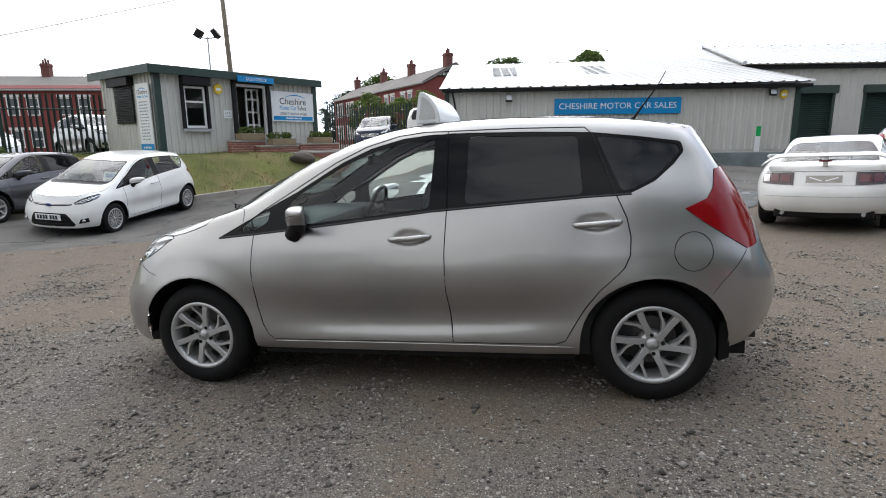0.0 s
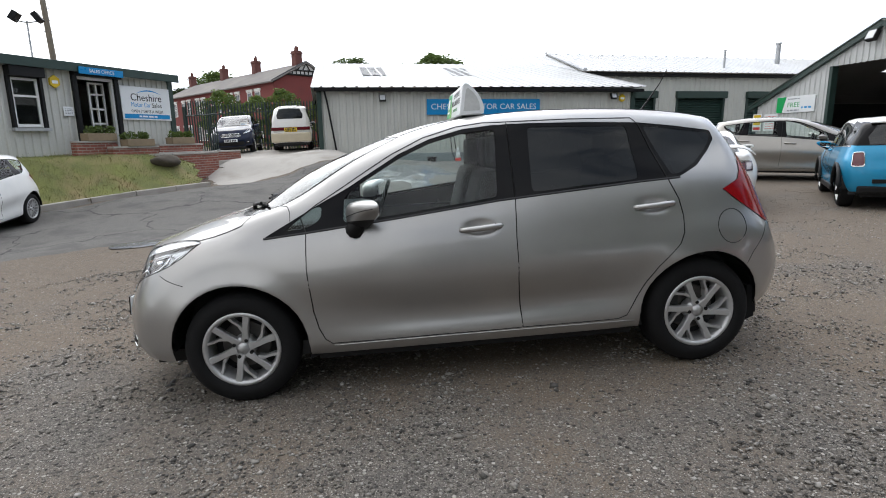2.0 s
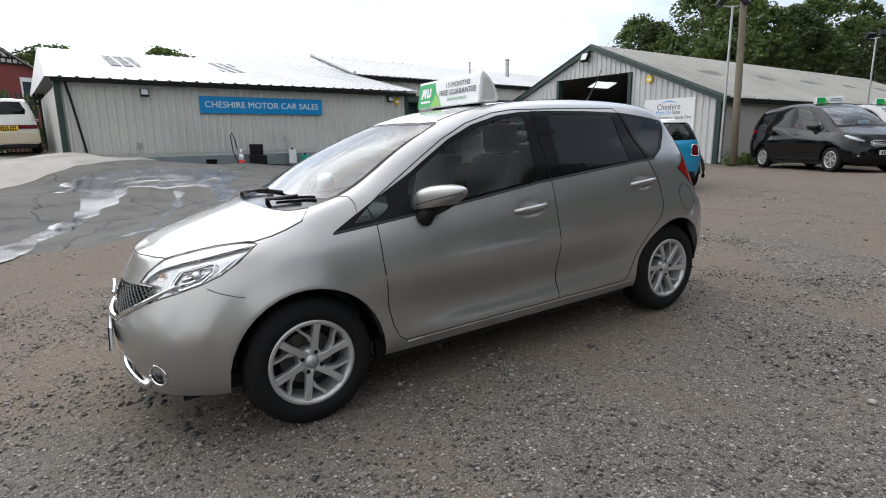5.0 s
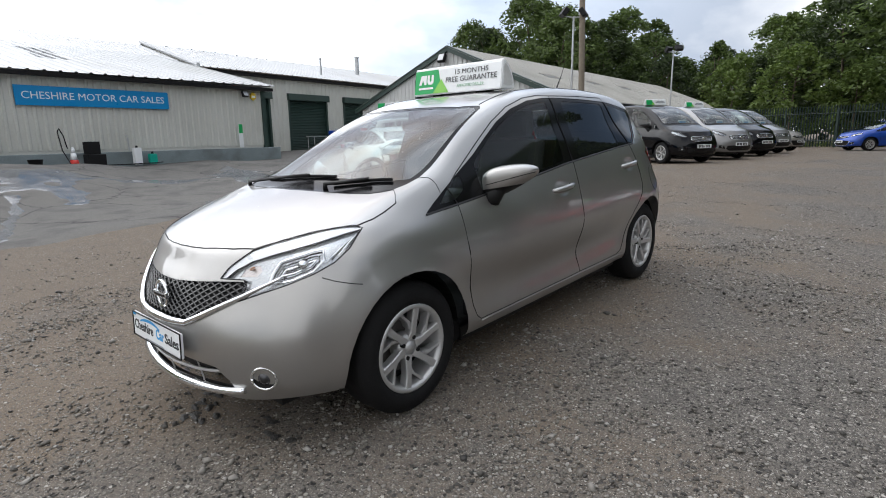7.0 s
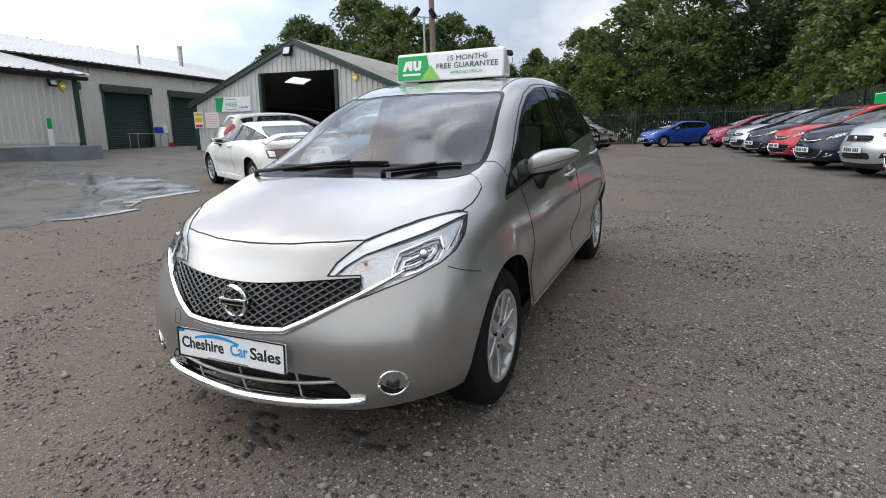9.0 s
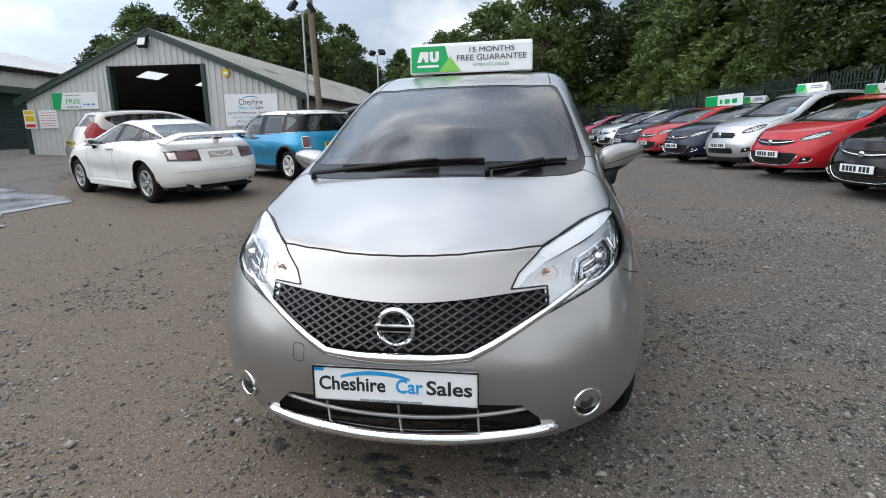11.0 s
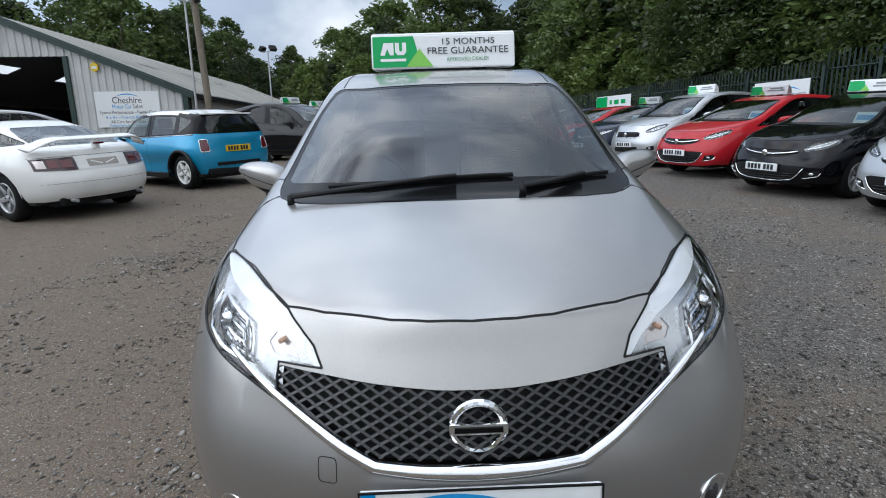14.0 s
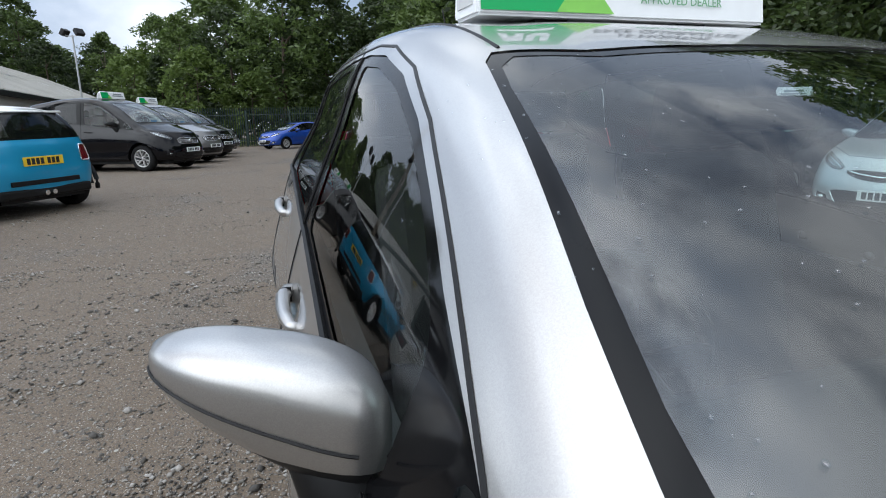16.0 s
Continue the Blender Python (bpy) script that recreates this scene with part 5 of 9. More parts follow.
def smooth_part(name, faces, src, bvh, normals, mat, parent, mirror, both=False, offset=0.0, label="", relax=0):
    """Faces of the half shell as a part, with the whole shell's normals; mirror: the other side's; both: the two joined."""
    verts, index, polys = [], {}, []
    for f in faces:
        poly = []
        for v in f.verts:
            if v not in index:
                index[v] = len(verts)
                verts.append(v.co.copy())
            poly.append(index[v])
        polys.append(poly)
    nrm = []
    for co in verts:
        hit, fn, fi, _ = bvh.find_nearest(co)
        tri, vn = normals
        ids = tri[fi]
        ws = []
        a, b, c = (src[i] for i in ids)
        v0, v1, v2 = b - a, c - a, hit - a
        d00, d01, d11, d20, d21 = v0.dot(v0), v0.dot(v1), v1.dot(v1), v2.dot(v0), v2.dot(v1)
        den = d00 * d11 - d01 * d01
        if abs(den) < 1e-14:
            nrm.append(fn)
            continue
        w1, w2 = (d11 * d20 - d01 * d21) / den, (d00 * d21 - d01 * d20) / den
        n = vn[ids[0]] * (1 - w1 - w2) + vn[ids[1]] * w1 + vn[ids[2]] * w2
        if co.y < 0.0006:
            n.y = 0.0
        nrm.append(n.normalized() if n.length > 1e-6 else fn)
    if relax:
        near = [set() for _ in verts]
        for q in polys:
            for a, b in zip(q, q[1:] + q[:1]):
                near[a].add(b)
                near[b].add(a)
        for _ in range(relax):
            nrm = [(n + sum((nrm[k] for k in ks), Vector()) / len(ks)).normalized() if ks else n for n, ks in zip(nrm, near)]
            nrm = [Vector((n.x, 0, n.z)).normalized() if co.y < 0.0006 else n for n, co in zip(nrm, verts)]
    if offset:
        verts = [v + n * offset for v, n in zip(verts, nrm)]
    if both:
        k = len(verts)
        back = {}
        allv, alln = list(verts), list(nrm)
        for i, v in enumerate(verts):
            if v.y < 0.0006:
                back[i] = i
            else:
                back[i] = len(allv)
                allv.append(Vector((v.x, -v.y, v.z)))
                alln.append(Vector((nrm[i].x, -nrm[i].y, nrm[i].z)))
        polys = polys + [[back[i] for i in reversed(p)] for p in polys]
        verts, nrm = allv, alln
    elif mirror:
        verts = [Vector((v.x, -v.y, v.z)) for v in verts]
        nrm = [Vector((n.x, -n.y, n.z)) for n in nrm]
        polys = [list(reversed(p)) for p in polys]
    me = bpy.data.meshes.new(name)
    me.from_pydata(verts, [], polys)
    me.materials.append(mat)
    me.shade_smooth()
    me.normals_split_custom_set_from_vertices([tuple(n) for n in nrm])
    ob = new(name, me)
    ob.parent = parent
    if label:
        ob["label"] = label
    return ob


def lathe(bm, prof, seg=40, axis_y=True):
    """Turn a profile of (radius, y) about the y axis."""
    rings = []
    for r, y in prof:
        rings.append([bm.verts.new((r * math.cos(2 * math.pi * k / seg), y, r * math.sin(2 * math.pi * k / seg))) for k in range(seg)])
    for a, b in zip(rings, rings[1:]):
        for k in range(seg):
            bm.faces.new((a[k], a[(k + 1) % seg], b[(k + 1) % seg], b[k]))


def wheel(car, x, y, side, R=0.31, rim=0.205, spokes=5, twin=True, width=0.185, tint="alloy", nuts=4, turn=0.0, seg=44):
    """A wheel whose outer face looks to side (+1 or -1 in y)."""
    s = side
    bm = bmesh.new()
    w = width / 2
    lathe(bm, [(rim - 0.004, s * -w), (rim + 0.03, s * -w), (R - 0.02, s * -w * 1.02), (R, s * -w * 0.75), (R, s * w * 0.6), (R - 0.006, s * w * 0.8), (R - 0.03, s * w * 1.0), (R - 0.06, s * (w + 0.012)), (rim + 0.02, s * (w + 0.006)), (rim, s * (w - 0.004)), (rim - 0.004, s * (w - 0.03))], seg)
    tyre = part("wheel", bm, M["rubber"], car, smooth=True, label="black tyre on its wheel")
    tyre.location = (x, y, R)
    bm = bmesh.new()
    lathe(bm, [(rim + 0.004, s * (w - 0.002)), (rim - 0.002, s * (w + 0.004)), (rim - 0.016, s * (w + 0.001)), (rim - 0.024, s * (w - 0.02)), (rim - 0.03, s * (w - 0.07)), (rim - 0.03, s * -w)], seg)
    part("rim", bm, M[tint], tyre, smooth=True)
    bm = bmesh.new()
    arms = []
    for k in range(6 if twin else spokes):
        base = 2 * math.pi * k / (6 if twin else spokes) + turn
        if twin:
            # a broad arm, and a thin one that leaves it half way
            arms.append(((base - .12, 0.035, 0.024, w - 0.02), (base - .06, 0.075, 0.0175, w - 0.012), (base, 0.13, 0.0165, w - 0.006), (base, rim - 0.006, 0.0195, w - 0.002)))
            arms.append(((base + 0.03, 0.088, 0.015, w - 0.02), (base + 0.26, 0.128, 0.0105, w - 0.016), (base + 0.47, 0.166, 0.0085, w - 0.011), (base + 0.53, rim - 0.006, 0.011, w - 0.005)))
        else:
            k_ = min(1.0, 6 / spokes)
            arms.append(((base, 0.035, 0.034 * k_, w - 0.028), (base, 0.11, 0.032 * k_, w - 0.012), (base, rim - 0.008, 0.026 * k_, w - 0.004)))
    for arm in arms:
        pts = []
        for a, r, hw, yy in arm:
            c = Vector((r * math.cos(a), 0, r * math.sin(a)))
            t = Vector((-math.sin(a), 0, math.cos(a)))
            pts.append((c - t * hw + Vector((0, s * (yy - 0.006), 0)), c - t * hw * 0.8 + Vector((0, s * yy, 0)), c + t * hw * 0.8 + Vector((0, s * yy, 0)), c + t * hw + Vector((0, s * (yy - 0.006), 0)), c + t * hw * 0.8 + Vector((0, s * (yy - 0.045), 0)), c - t * hw * 0.8 + Vector((0, s * (yy - 0.045), 0))))
        rings = [[bm.verts.new(p) for p in ring] for ring in pts]
        for a, b in zip(rings, rings[1:]):
            for i in range(6):
                bm.faces.new((a[i], a[(i + 1) % 6], b[(i + 1) % 6], b[i]))
        bm.faces.new(rings[0])
        bm.faces.new(rings[-1][::-1])
    part("spokes", bm, M[tint], tyre)
    bm = bmesh.new()
    lathe(bm, [(0.0005, s * (w - 0.016)), (0.028, s * (w - 0.018)), (0.03, s * (w - 0.026)), (0.056, s * (w - 0.025)), (0.066, s * (w - 0.045)), (0.066, s * (w - 0.09))], 24)
    part("hub", bm, M[tint], tyre, smooth=True)
    for k in range(nuts):
        a = 2 * math.pi * (k + 0.5) / nuts + turn
        bm = bmesh.new()
        cyl(bm, (0.05 * math.cos(a), s * (w - 0.045), 0.05 * math.sin(a)), (0.05 * math.cos(a), s * (w - 0.014), 0.05 * math.sin(a)), 0.0105, seg=8)
        part("wheel_nut", bm, M["black"], tyre)
    bm = bmesh.new()
    lathe(bm, [(0.03, s * (w - 0.1)), (0.13, s * (w - 0.1)), (0.135, s * (w - 0.12))], 28)
    part("brake_disc", bm, M["brake"], tyre)
    bm = bmesh.new()
    lathe(bm, [(0.0005, s * (w - 0.125)), (rim - 0.028, s * (w - 0.125))], 20)
    part("backing", bm, M["black"], tyre)
    return tyre


def number_plate(parent, m, color="white", w=0.52, h=0.111, bars_mat="ink", text=None):
    """A plate whose characters are plain bars; m: its pose, face to -y."""
    pl = finish((lambda b: (box(b, -w / 2, w / 2, -0.006, 0.006, -h / 2, h / 2, 0.004), b)[1])(bmesh.new()), "number_plate", M["white" if color == "white" else "plate_yellow"], label="%s number plate" % color)
    pl.parent = parent
    pl.matrix_local = m
    x = -w * 0.42
    for k in range(7):
        if k == 4:
            x += 0.03
        bm = bmesh.new()
        box(bm, x, x + 0.042, -0.0085, -0.0062, -h * 0.34, h * 0.34)
        part("plate_bar", bm, M[bars_mat], pl)
        x += 0.058
    return pl


M["plate_yellow"] = material("plate_yellow", (0.75, 0.52, 0.03), 0.4, var=0.05)
M["glass_dark"] = glass("privacy_glass", (0.2, 0.21, 0.21), 0.0, 0.8, ior=1.45)
M["glass_smoke"] = glass("smoked_glass", (0.35, 0.4, 0.4), 0.0, 0.45, ior=1.7)
M["glass_clear"] = glass("car_glass", (0.9, 0.96, 0.935), 0.0, 0.0, ior=1.5)
M["glass_screen"] = glass("windscreen_glass", (0.44, 0.54, 0.53), 0.0, 0.03, ior=2.15)
M["lamp_glass"] = glass("lamp_lens", (0.96, 0.97, 0.98), 0.0, 0.0)
M["red_lens"] = material("red_lens", (0.24, 0.004, 0.008), 0.1, var=0.15, scale=6, fine=60, spec=0.35, coat=0.0, rvar=0.04)
M["seat"] = material("dark_seat_cloth", (0.018, 0.018, 0.02), 0.9, var=0.2, scale=20, fine=160)
M["trim"] = material("grey_cabin_trim", (0.025, 0.026, 0.028), 0.65, var=0.15)


def cabin(car, shape, simple=False):
    """Floor, dashboard, wheel and seats inside the shell (right-hand drive)."""
    X, Z, k = shape.x, shape.z, shape.wide
    bm = bmesh.new()
    box(bm, X(-1.0), X(1.6), -0.7 * k, 0.7 * k, 0.22, 0.3)
    box(bm, X(-1.9), X(-0.95), -0.5 * k, 0.5 * k, 0.24, 0.62)
    box(bm, X(1.2), X(1.85), -0.55 * k, 0.55 * k, 0.28, 0.62)
    for s in (-1, 1):
        box(bm, X(-0.8), X(1.2), s * 0.7 * k - 0.02, s * 0.7 * k + 0.02, 0.3, Z(0.88))
    part("floor_pan", bm, M["trim"], car)
    bm = bmesh.new()
    vs = box(bm, X(-1.15), X(-0.62), -0.66 * k, 0.66 * k, Z(0.62), Z(0.96), 0.05)
    part("dashboard", bm, M["trim"], car, smooth=False)
    bm = bmesh.new()
    ring = [(X(-0.52) + 0.07 * math.sin(a) * 0.9, 0.36 * k + 0.18 * math.cos(a), Z(0.93) + 0.165 * math.sin(a)) for a in [2 * math.pi * i / 24 for i in range(25)]]
    tube(bm, ring, 0.015, 6)
    cyl(bm, (X(-0.52), 0.36 * k, Z(0.93)), (X(-0.7), 0.36 * k, Z(0.88)), 0.05, 0.04)
    box(bm, X(-0.53), X(-0.51), 0.36 * k - 0.17, 0.36 * k + 0.17, Z(0.92), Z(0.95))
    part("steering_wheel", bm, M["black"], car, smooth=True)
    seats = [(-0.25, -0.36), (-0.25, 0.36), (0.75, -0.36), (0.75, 0.36)]
    for sx, sy in seats[: 2 if shape.fall else 4]:
        bm = bmesh.new()
        box(bm, X(sx) - 0.25, X(sx) + 0.25, sy * k - 0.24, sy * k + 0.24, 0.4, 0.56, 0.05)
        vs = box(bm, -0.07, 0.07, -0.23, 0.23, 0.0, Z(1.2) - 0.52, 0.05)
        top = [v for v in bm.verts if abs(v.co.x) < 0.08 and v.co.z > -0.01 and abs(v.co.y) < 0.24 and v.co.z < Z(1.2) - 0.5]
        bm.verts.ensure_lookup_table()
        moved = set()
        for v in bm.verts:
            if abs(v.co.x) <= 0.071 and abs(v.co.y) <= 0.231 and -0.001 <= v.co.z <= Z(1.2) - 0.519 and v not in moved and not (abs(v.co.x - X(sx)) < 0.26 and abs(v.co.y - sy * k) < 0.25 and 0.39 < v.co.z < 0.57):
                v.co = Vector((X(sx) + 0.22 + v.co.x + v.co.z * 0.28, sy * k + v.co.y, 0.5 + v.co.z))
                moved.add(v)
        seat = part("seat", bm, M["seat"], car)
        bm = bmesh.new()
        hx, hz = X(sx) + 0.22 + 0.2, Z(1.2) + 0.08
        box(bm, hx - 0.05, hx + 0.05, sy * k - 0.13, sy * k + 0.13, hz - 0.09, hz + 0.09, 0.035)
        for d in (-0.06, 0.06):
            cyl(bm, (hx, sy * k + d, hz - 0.17), (hx, sy * k + d, hz - 0.08), 0.006, seg=6)
        part("headrest", bm, M["seat"], seat)


def build_car(name, label, paint, shape=None, m=None, fine=(4, 4), group="", hero=False, roof_paint=None, rear_glass="glass_dark", tyre=(0.31, 0.205), spokes=(5, True), rim_tint="alloy", plates=("white", "yellow"), doors=4, tint="glass_clear", grille=True, lamp_red=True, back_glass=None, nose="wing", black_band=None):
    shape = shape or Shape()
    car = thing(name, label, "car", m, group)
    bm = half_shell(shape, *fine, pressed=hero)
    # the whole shell, for normals and shut lines
    tri = bm.copy()
    bmesh.ops.triangulate(tri, faces=tri.faces)
    tri.verts.ensure_lookup_table()
    tri.verts.index_update()
    tri.normal_update()
    src = [v.co.copy() for v in tri.verts]
    vn = [v.normal.copy() for v in tri.verts]
    ids = [[v.index for v in f.verts] for f in tri.faces]
    bvh = BVHTree.FromPolygons(src, ids)
    normals = (ids, vn)
    tri.free()
    lay = bm.faces.layers.int.new("zone")
    marg = 0.5 / fine[0]
    S = shape.side

    def flank(f, over):
        return not over and f.calc_center_median().y > 0.42 * shape.wide and abs(f.normal.y) > 0.18

    def low(f, over):
        return not over and f.calc_center_median().y > 0.3

    # wheel arches
    ra = tyre[0] + 0.058
    ax = (shape.x(-1.3), shape.x(1.29))
    for cx in ax:
        arch = [(cx + ra * math.cos(a), tyre[0] + ra * math.sin(a)) for a in [math.pi * k / 18 for k in range(19)]]
        arch = [(cx + ra, -0.2)] + arch + [(cx - ra, -0.2)]
        cut(bm, arch, SIDE, lay, 1, low, marg * 0.3)
    bmesh.ops.delete(bm, geom=[f for f in bm.faces if f[lay] == 1], context="FACES")

    def anywhere(f, over):
        return over

    Z = {"dlo": 2, "screen": 3, "screen_rim": 4, "bonnet": 5, "lamp": 6, "grille": 7, "intake": 8, "tail": 9, "door_f": 10, "door_r": 11, "roof": 12, "hatch_glass": 13}
    cut(bm, S(DOOR_F), SIDE, lay, 10, lambda f, o: not o and flank(f, False), marg * 0.25)
    if doors == 4:
        cut(bm, S(DOOR_R), SIDE, lay, 11, lambda f, o: o or (flank(f, False) and f[lay] in (0, 11)), marg * 0.25)
    dlo = rounded(S(DLO), 0.012, 2) if hero else S(DLO)
    cut(bm, dlo, SIDE, lay, 2, lambda f, o: True if o else flank(f, False), marg * 0.25)
    k = 20
    for key, poly in PANES.items():
        if doors == 2 and key == "rear":
            poly = PANES["rear"]
        cut(bm, rounded(S(poly), 0.03, 3) if hero else S(poly), SIDE, lay, k, lambda f, o, k=k: True if o else (flank(f, False) and f[lay] in (2, k)), marg * 0.25)
        k += 1
    up = lambda f, o: True if o else (f.normal.z > 0.12 and f.calc_center_median().z > shape.z(0.78) and f.calc_center_median().x < shape.x(-0.2) and f[lay] in (0, 3, 4, 5))
    T = lambda poly: [(shape.x(x), y * shape.wide) for x, y in poly]
    cut(bm, T(SCREEN), TOP, lay, 4, up, marg * 0.25)
    inner = SCREEN_GLASS
    cut(bm, T(inner), TOP, lay, 3, lambda f, o: True if o else (up(f, False) and f[lay] in (3, 4)), marg * 0.25)
    front = lambda f, o: True if o else (f.calc_center_median().x < shape.x(-1.3) and f[lay] in (0, 6, 7, 8))
    C = lambda poly: [(u, z) for u, z in poly]
    if hero:
        lamp = LAMP
    else:
        lamp = [(-.61, .73), (-.5, .79), (-.36, .838), (-.22, .872), (-.165, .86), (-.2, .8), (-.33, .742), (-.47, .7), (-.58, .69)]
    # the lamp's outline slides with the nose
    dx = shape.x(-1.75) + 1.75
    lamp = [(u + 0.51 * dx + 0.86 * 0.6 * (shape.wide - 1), shape.z(z)) for u, z in lamp]
    cut(bm, rounded(lamp, 0.02, 3) if hero else lamp, CORNER, lay, 6, lambda f, o: front(f, o) if o else (front(f, False) and f.normal.x < 0.25), marg * 0.25)
    if hero:
        for z, poly in ((14, LAMP_STRIP), (15, LAMP_BOWL), (16, LAMP_SIGNAL)):
            cut(bm, poly, CORNER, lay, z, lambda f, o, z=z: True if o else (f[lay] in (6, z) and f.normal.x < 0.25), marg * 0.25)
    F = lambda poly: [(y * shape.wide, shape.z(z)) for y, z in poly]
    ahead = lambda f, o: True if o else (front(f, False) and f[lay] in (0, 7, 8) and f.normal.x < -0.1)
    cut(bm, rounded(F(GRILLE if hero else NOSES[nose][0]), 0.02, 3), FRONT, lay, 7, ahead, marg * 0.25)
    cut(bm, F(INTAKE if hero else NOSES[nose][1]), FRONT, lay, 8, ahead, marg * 0.25)
    cut(bm, T(BONNET), TOP, lay, 5, lambda f, o: True if o else (f.calc_center_median().z > shape.z(0.8) and f.calc_center_median().x < shape.x(-1.1) and f[lay] in (0, 5) and f.normal.z > 0.1), marg * 0.25)
    tail_ok = lambda f, o: True if o else (f.calc_center_median().x > shape.x(1.3) and f.calc_center_median().y > 0.45 * shape.wide and f[lay] in (0, 9))
    if lamp_red:
        cut(bm, S(TAIL), SIDE, lay, 9, tail_ok, marg * 0.25)
    # rear screen, front view
    RS = [(-.05, 1.1), (.5, 1.1), (.53, 1.2), (.42, 1.375), (-.05, 1.385)]
    if back_glass:
        cut(bm, back_glass, TOP, lay, 13, lambda f, o: True if o else (f[lay] in (0, 13) and f.normal.z > 0.3), marg * 0.25)
    else:
        cut(bm, F(RS), FRONT, lay, 13, lambda f, o: True if o else (f.calc_center_median().x > shape.x(1.45) and f[lay] in (0, 13) and f.normal.x > 0.2), marg * 0.25)
    cut(bm, [(shape.x(-0.43), -0.1), (shape.x(-0.4), 0.47 * shape.wide), (shape.x(1.48), 0.47 * shape.wide), (shape.x(1.55), -0.1)], TOP, lay, 12, lambda f, o: True if o else (f.normal.z > 0.5 and f.calc_center_median().z > shape.z(1.38) and f[lay] in (0, 12)), marg * 0.25)
    if roof_paint:
        for f in bm.faces:
            c = f.calc_center_median()
            if f[lay] in (0, 10) and c.z > shape.z(1.425) and shape.x(-.45) < c.x:
                f[lay] = 12

    if black_band:
        # pillars and window band all round in gloss black, under a cap of its own colour
        (xa, za), (xb, zb), top = black_band
        for f in bm.faces:
            c = f.calc_center_median()
            if f[lay] in (0, 10, 12) and c.x > xa and za + (zb - za) * (c.x - xa) / (xb - xa) < c.z < top:
                f[lay] = 2

    zone = {}
    for f in bm.faces:
        zone.setdefault(f[lay], []).append(f)

    def sp(nm, z, mat, mirror=False, both=False, offset=0.0, label="", relax=0):
        if zone.get(z):
            return smooth_part(nm, zone[z], src, bvh, normals, mat, car, mirror, both, offset, label, relax)

    sp("body", 0, paint, both=True, label="painted body shell")
    sp("bonnet", 5, paint, both=True, relax=6 if hero else 0)
    sp("roof", 12, roof_paint or paint, both=True)
    sp("windscreen", 3, M["glass_screen"], both=True, offset=-0.003, relax=25 if hero else 0)
    sp("screen_border", 4, M["gloss_black"], both=True, offset=-0.002)
    sp("rear_screen", 13, M[rear_glass], both=True, offset=-0.003)
    for mir in (False, True):
        d = sp("front_door", 10, paint, mir)
        if doors == 4:
            sp("rear_door", 11, paint, mir)
        sp("window_surround", 2, M["gloss_black"], mir, offset=-0.003)
        for z, nm in ((20, "quarter_window"), (21, "front_window"), (22, "rear_window"), (23, "quarter_window")):
            pane = sp(nm, z, M[rear_glass if z > 21 else tint], mir, offset=-0.006)
            if pane:
                pane.visible_shadow = False
        sp("tail_lamp", 9, M["red_lens"], mir, offset=0.004, label="red tail lamp")
        if zone.get(6):
            bowl = sp("headlamp", 6, M["lamp_bowl"] if hero else M["lamp_dim"], mir, offset=-0.022 if hero else -0.012, label="clear headlamp")
            for z, nm, mt, dp in ((14, "lamp_strip", "strip", -0.004), (15, "reflector", "facets", -0.03), (16, "turn_signal", "signal", -0.024)):
                if zone.get(z):
                    smooth_part(nm, zone[z], src, bvh, normals, M[mt], car, mir, offset=dp).parent = bowl
            lens = smooth_part("lens", zone[6] + zone.get(14, []) + zone.get(15, []) + zone.get(16, []), src, bvh, normals, M["lamp_glass"], car, mir, offset=0.001)
            lens.parent = bowl
            lens.visible_shadow = False
    if grille:
        sp("grille_back", 7, M["black"], both=True, offset=-0.03 if hero else -0.01)
        sp("intake_back", 8, M["black"], both=True, offset=-0.05 if hero else -0.01)
    else:
        sp("nose_panel", 7, paint, both=True)
        sp("intake_back", 8, M["black"], both=True, offset=-0.01)
    bm.free()
    # wheel housings and underbody
    for cx in ax:
        for s in (-1, 1):
            b2 = bmesh.new()
            prev = None
            for i in range(15):
                a = math.pi * i / 14
                c = [b2.verts.new((cx + (ra + 0.004) * math.cos(a), s * yy * shape.wide, tyre[0] + (ra + 0.004) * math.sin(a))) for yy in (0.75 if hero or math.cos(a) < -0.5 else 0.79, 0.5)]
                if prev:
                    b2.faces.new((prev[0], c[0], c[1], prev[1]))
                prev = c
            part("wheel_housing", b2, M["black"], car)
    b2 = bmesh.new()
    box(b2, shape.x(-1.85), shape.x(1.8), -0.56 * shape.wide, 0.56 * shape.wide, 0.19, 0.26)
    box(b2, shape.x(-.9), shape.x(.9), -0.74 * shape.wide, 0.74 * shape.wide, 0.2, 0.27)
    part("underbody", b2, M["black"], car)
    for cx in ax:
        for s in (-1, 1):
            yw = s * (0.705 * shape.wide)
            wheel(car, cx, yw, s, tyre[0], tyre[1], spokes[0], spokes[1], tint=rim_tint, turn=0.3 if cx < 0 else 0.9, seg=44 if hero else 28)
    # shut lines
    sy = 0.0
    runs = [("y", S(DOOR_F + DOOR_F[:1]))]
    if doors == 4:
        runs.append(("y", S(DOOR_R + DOOR_R[:1])))
    for s in (1, -1):
        for _, poly in runs:
            b2 = groove(bvh, [(x, 0.0, z) for x, z in dense(poly)], (0, 1, 0))
            if s < 0:
                for v in b2.verts:
                    v.co.y *= -1
            if b2.verts:
                part("shut_line", b2, M["black"], car)
    half = [p for p in T(BONNET) if p[1] >= 0]
    line = dense(half, 0.03)
    for s in (1, -1):
        b2 = groove(bvh, [(x, y, 0.4) for x, y in line[: int(len(line) * 0.86)]], (0, 0, 1))
        for v in b2.verts:
            v.co.y *= s
        part("shut_line", b2, M["black"], car)
    cabin(car, shape)
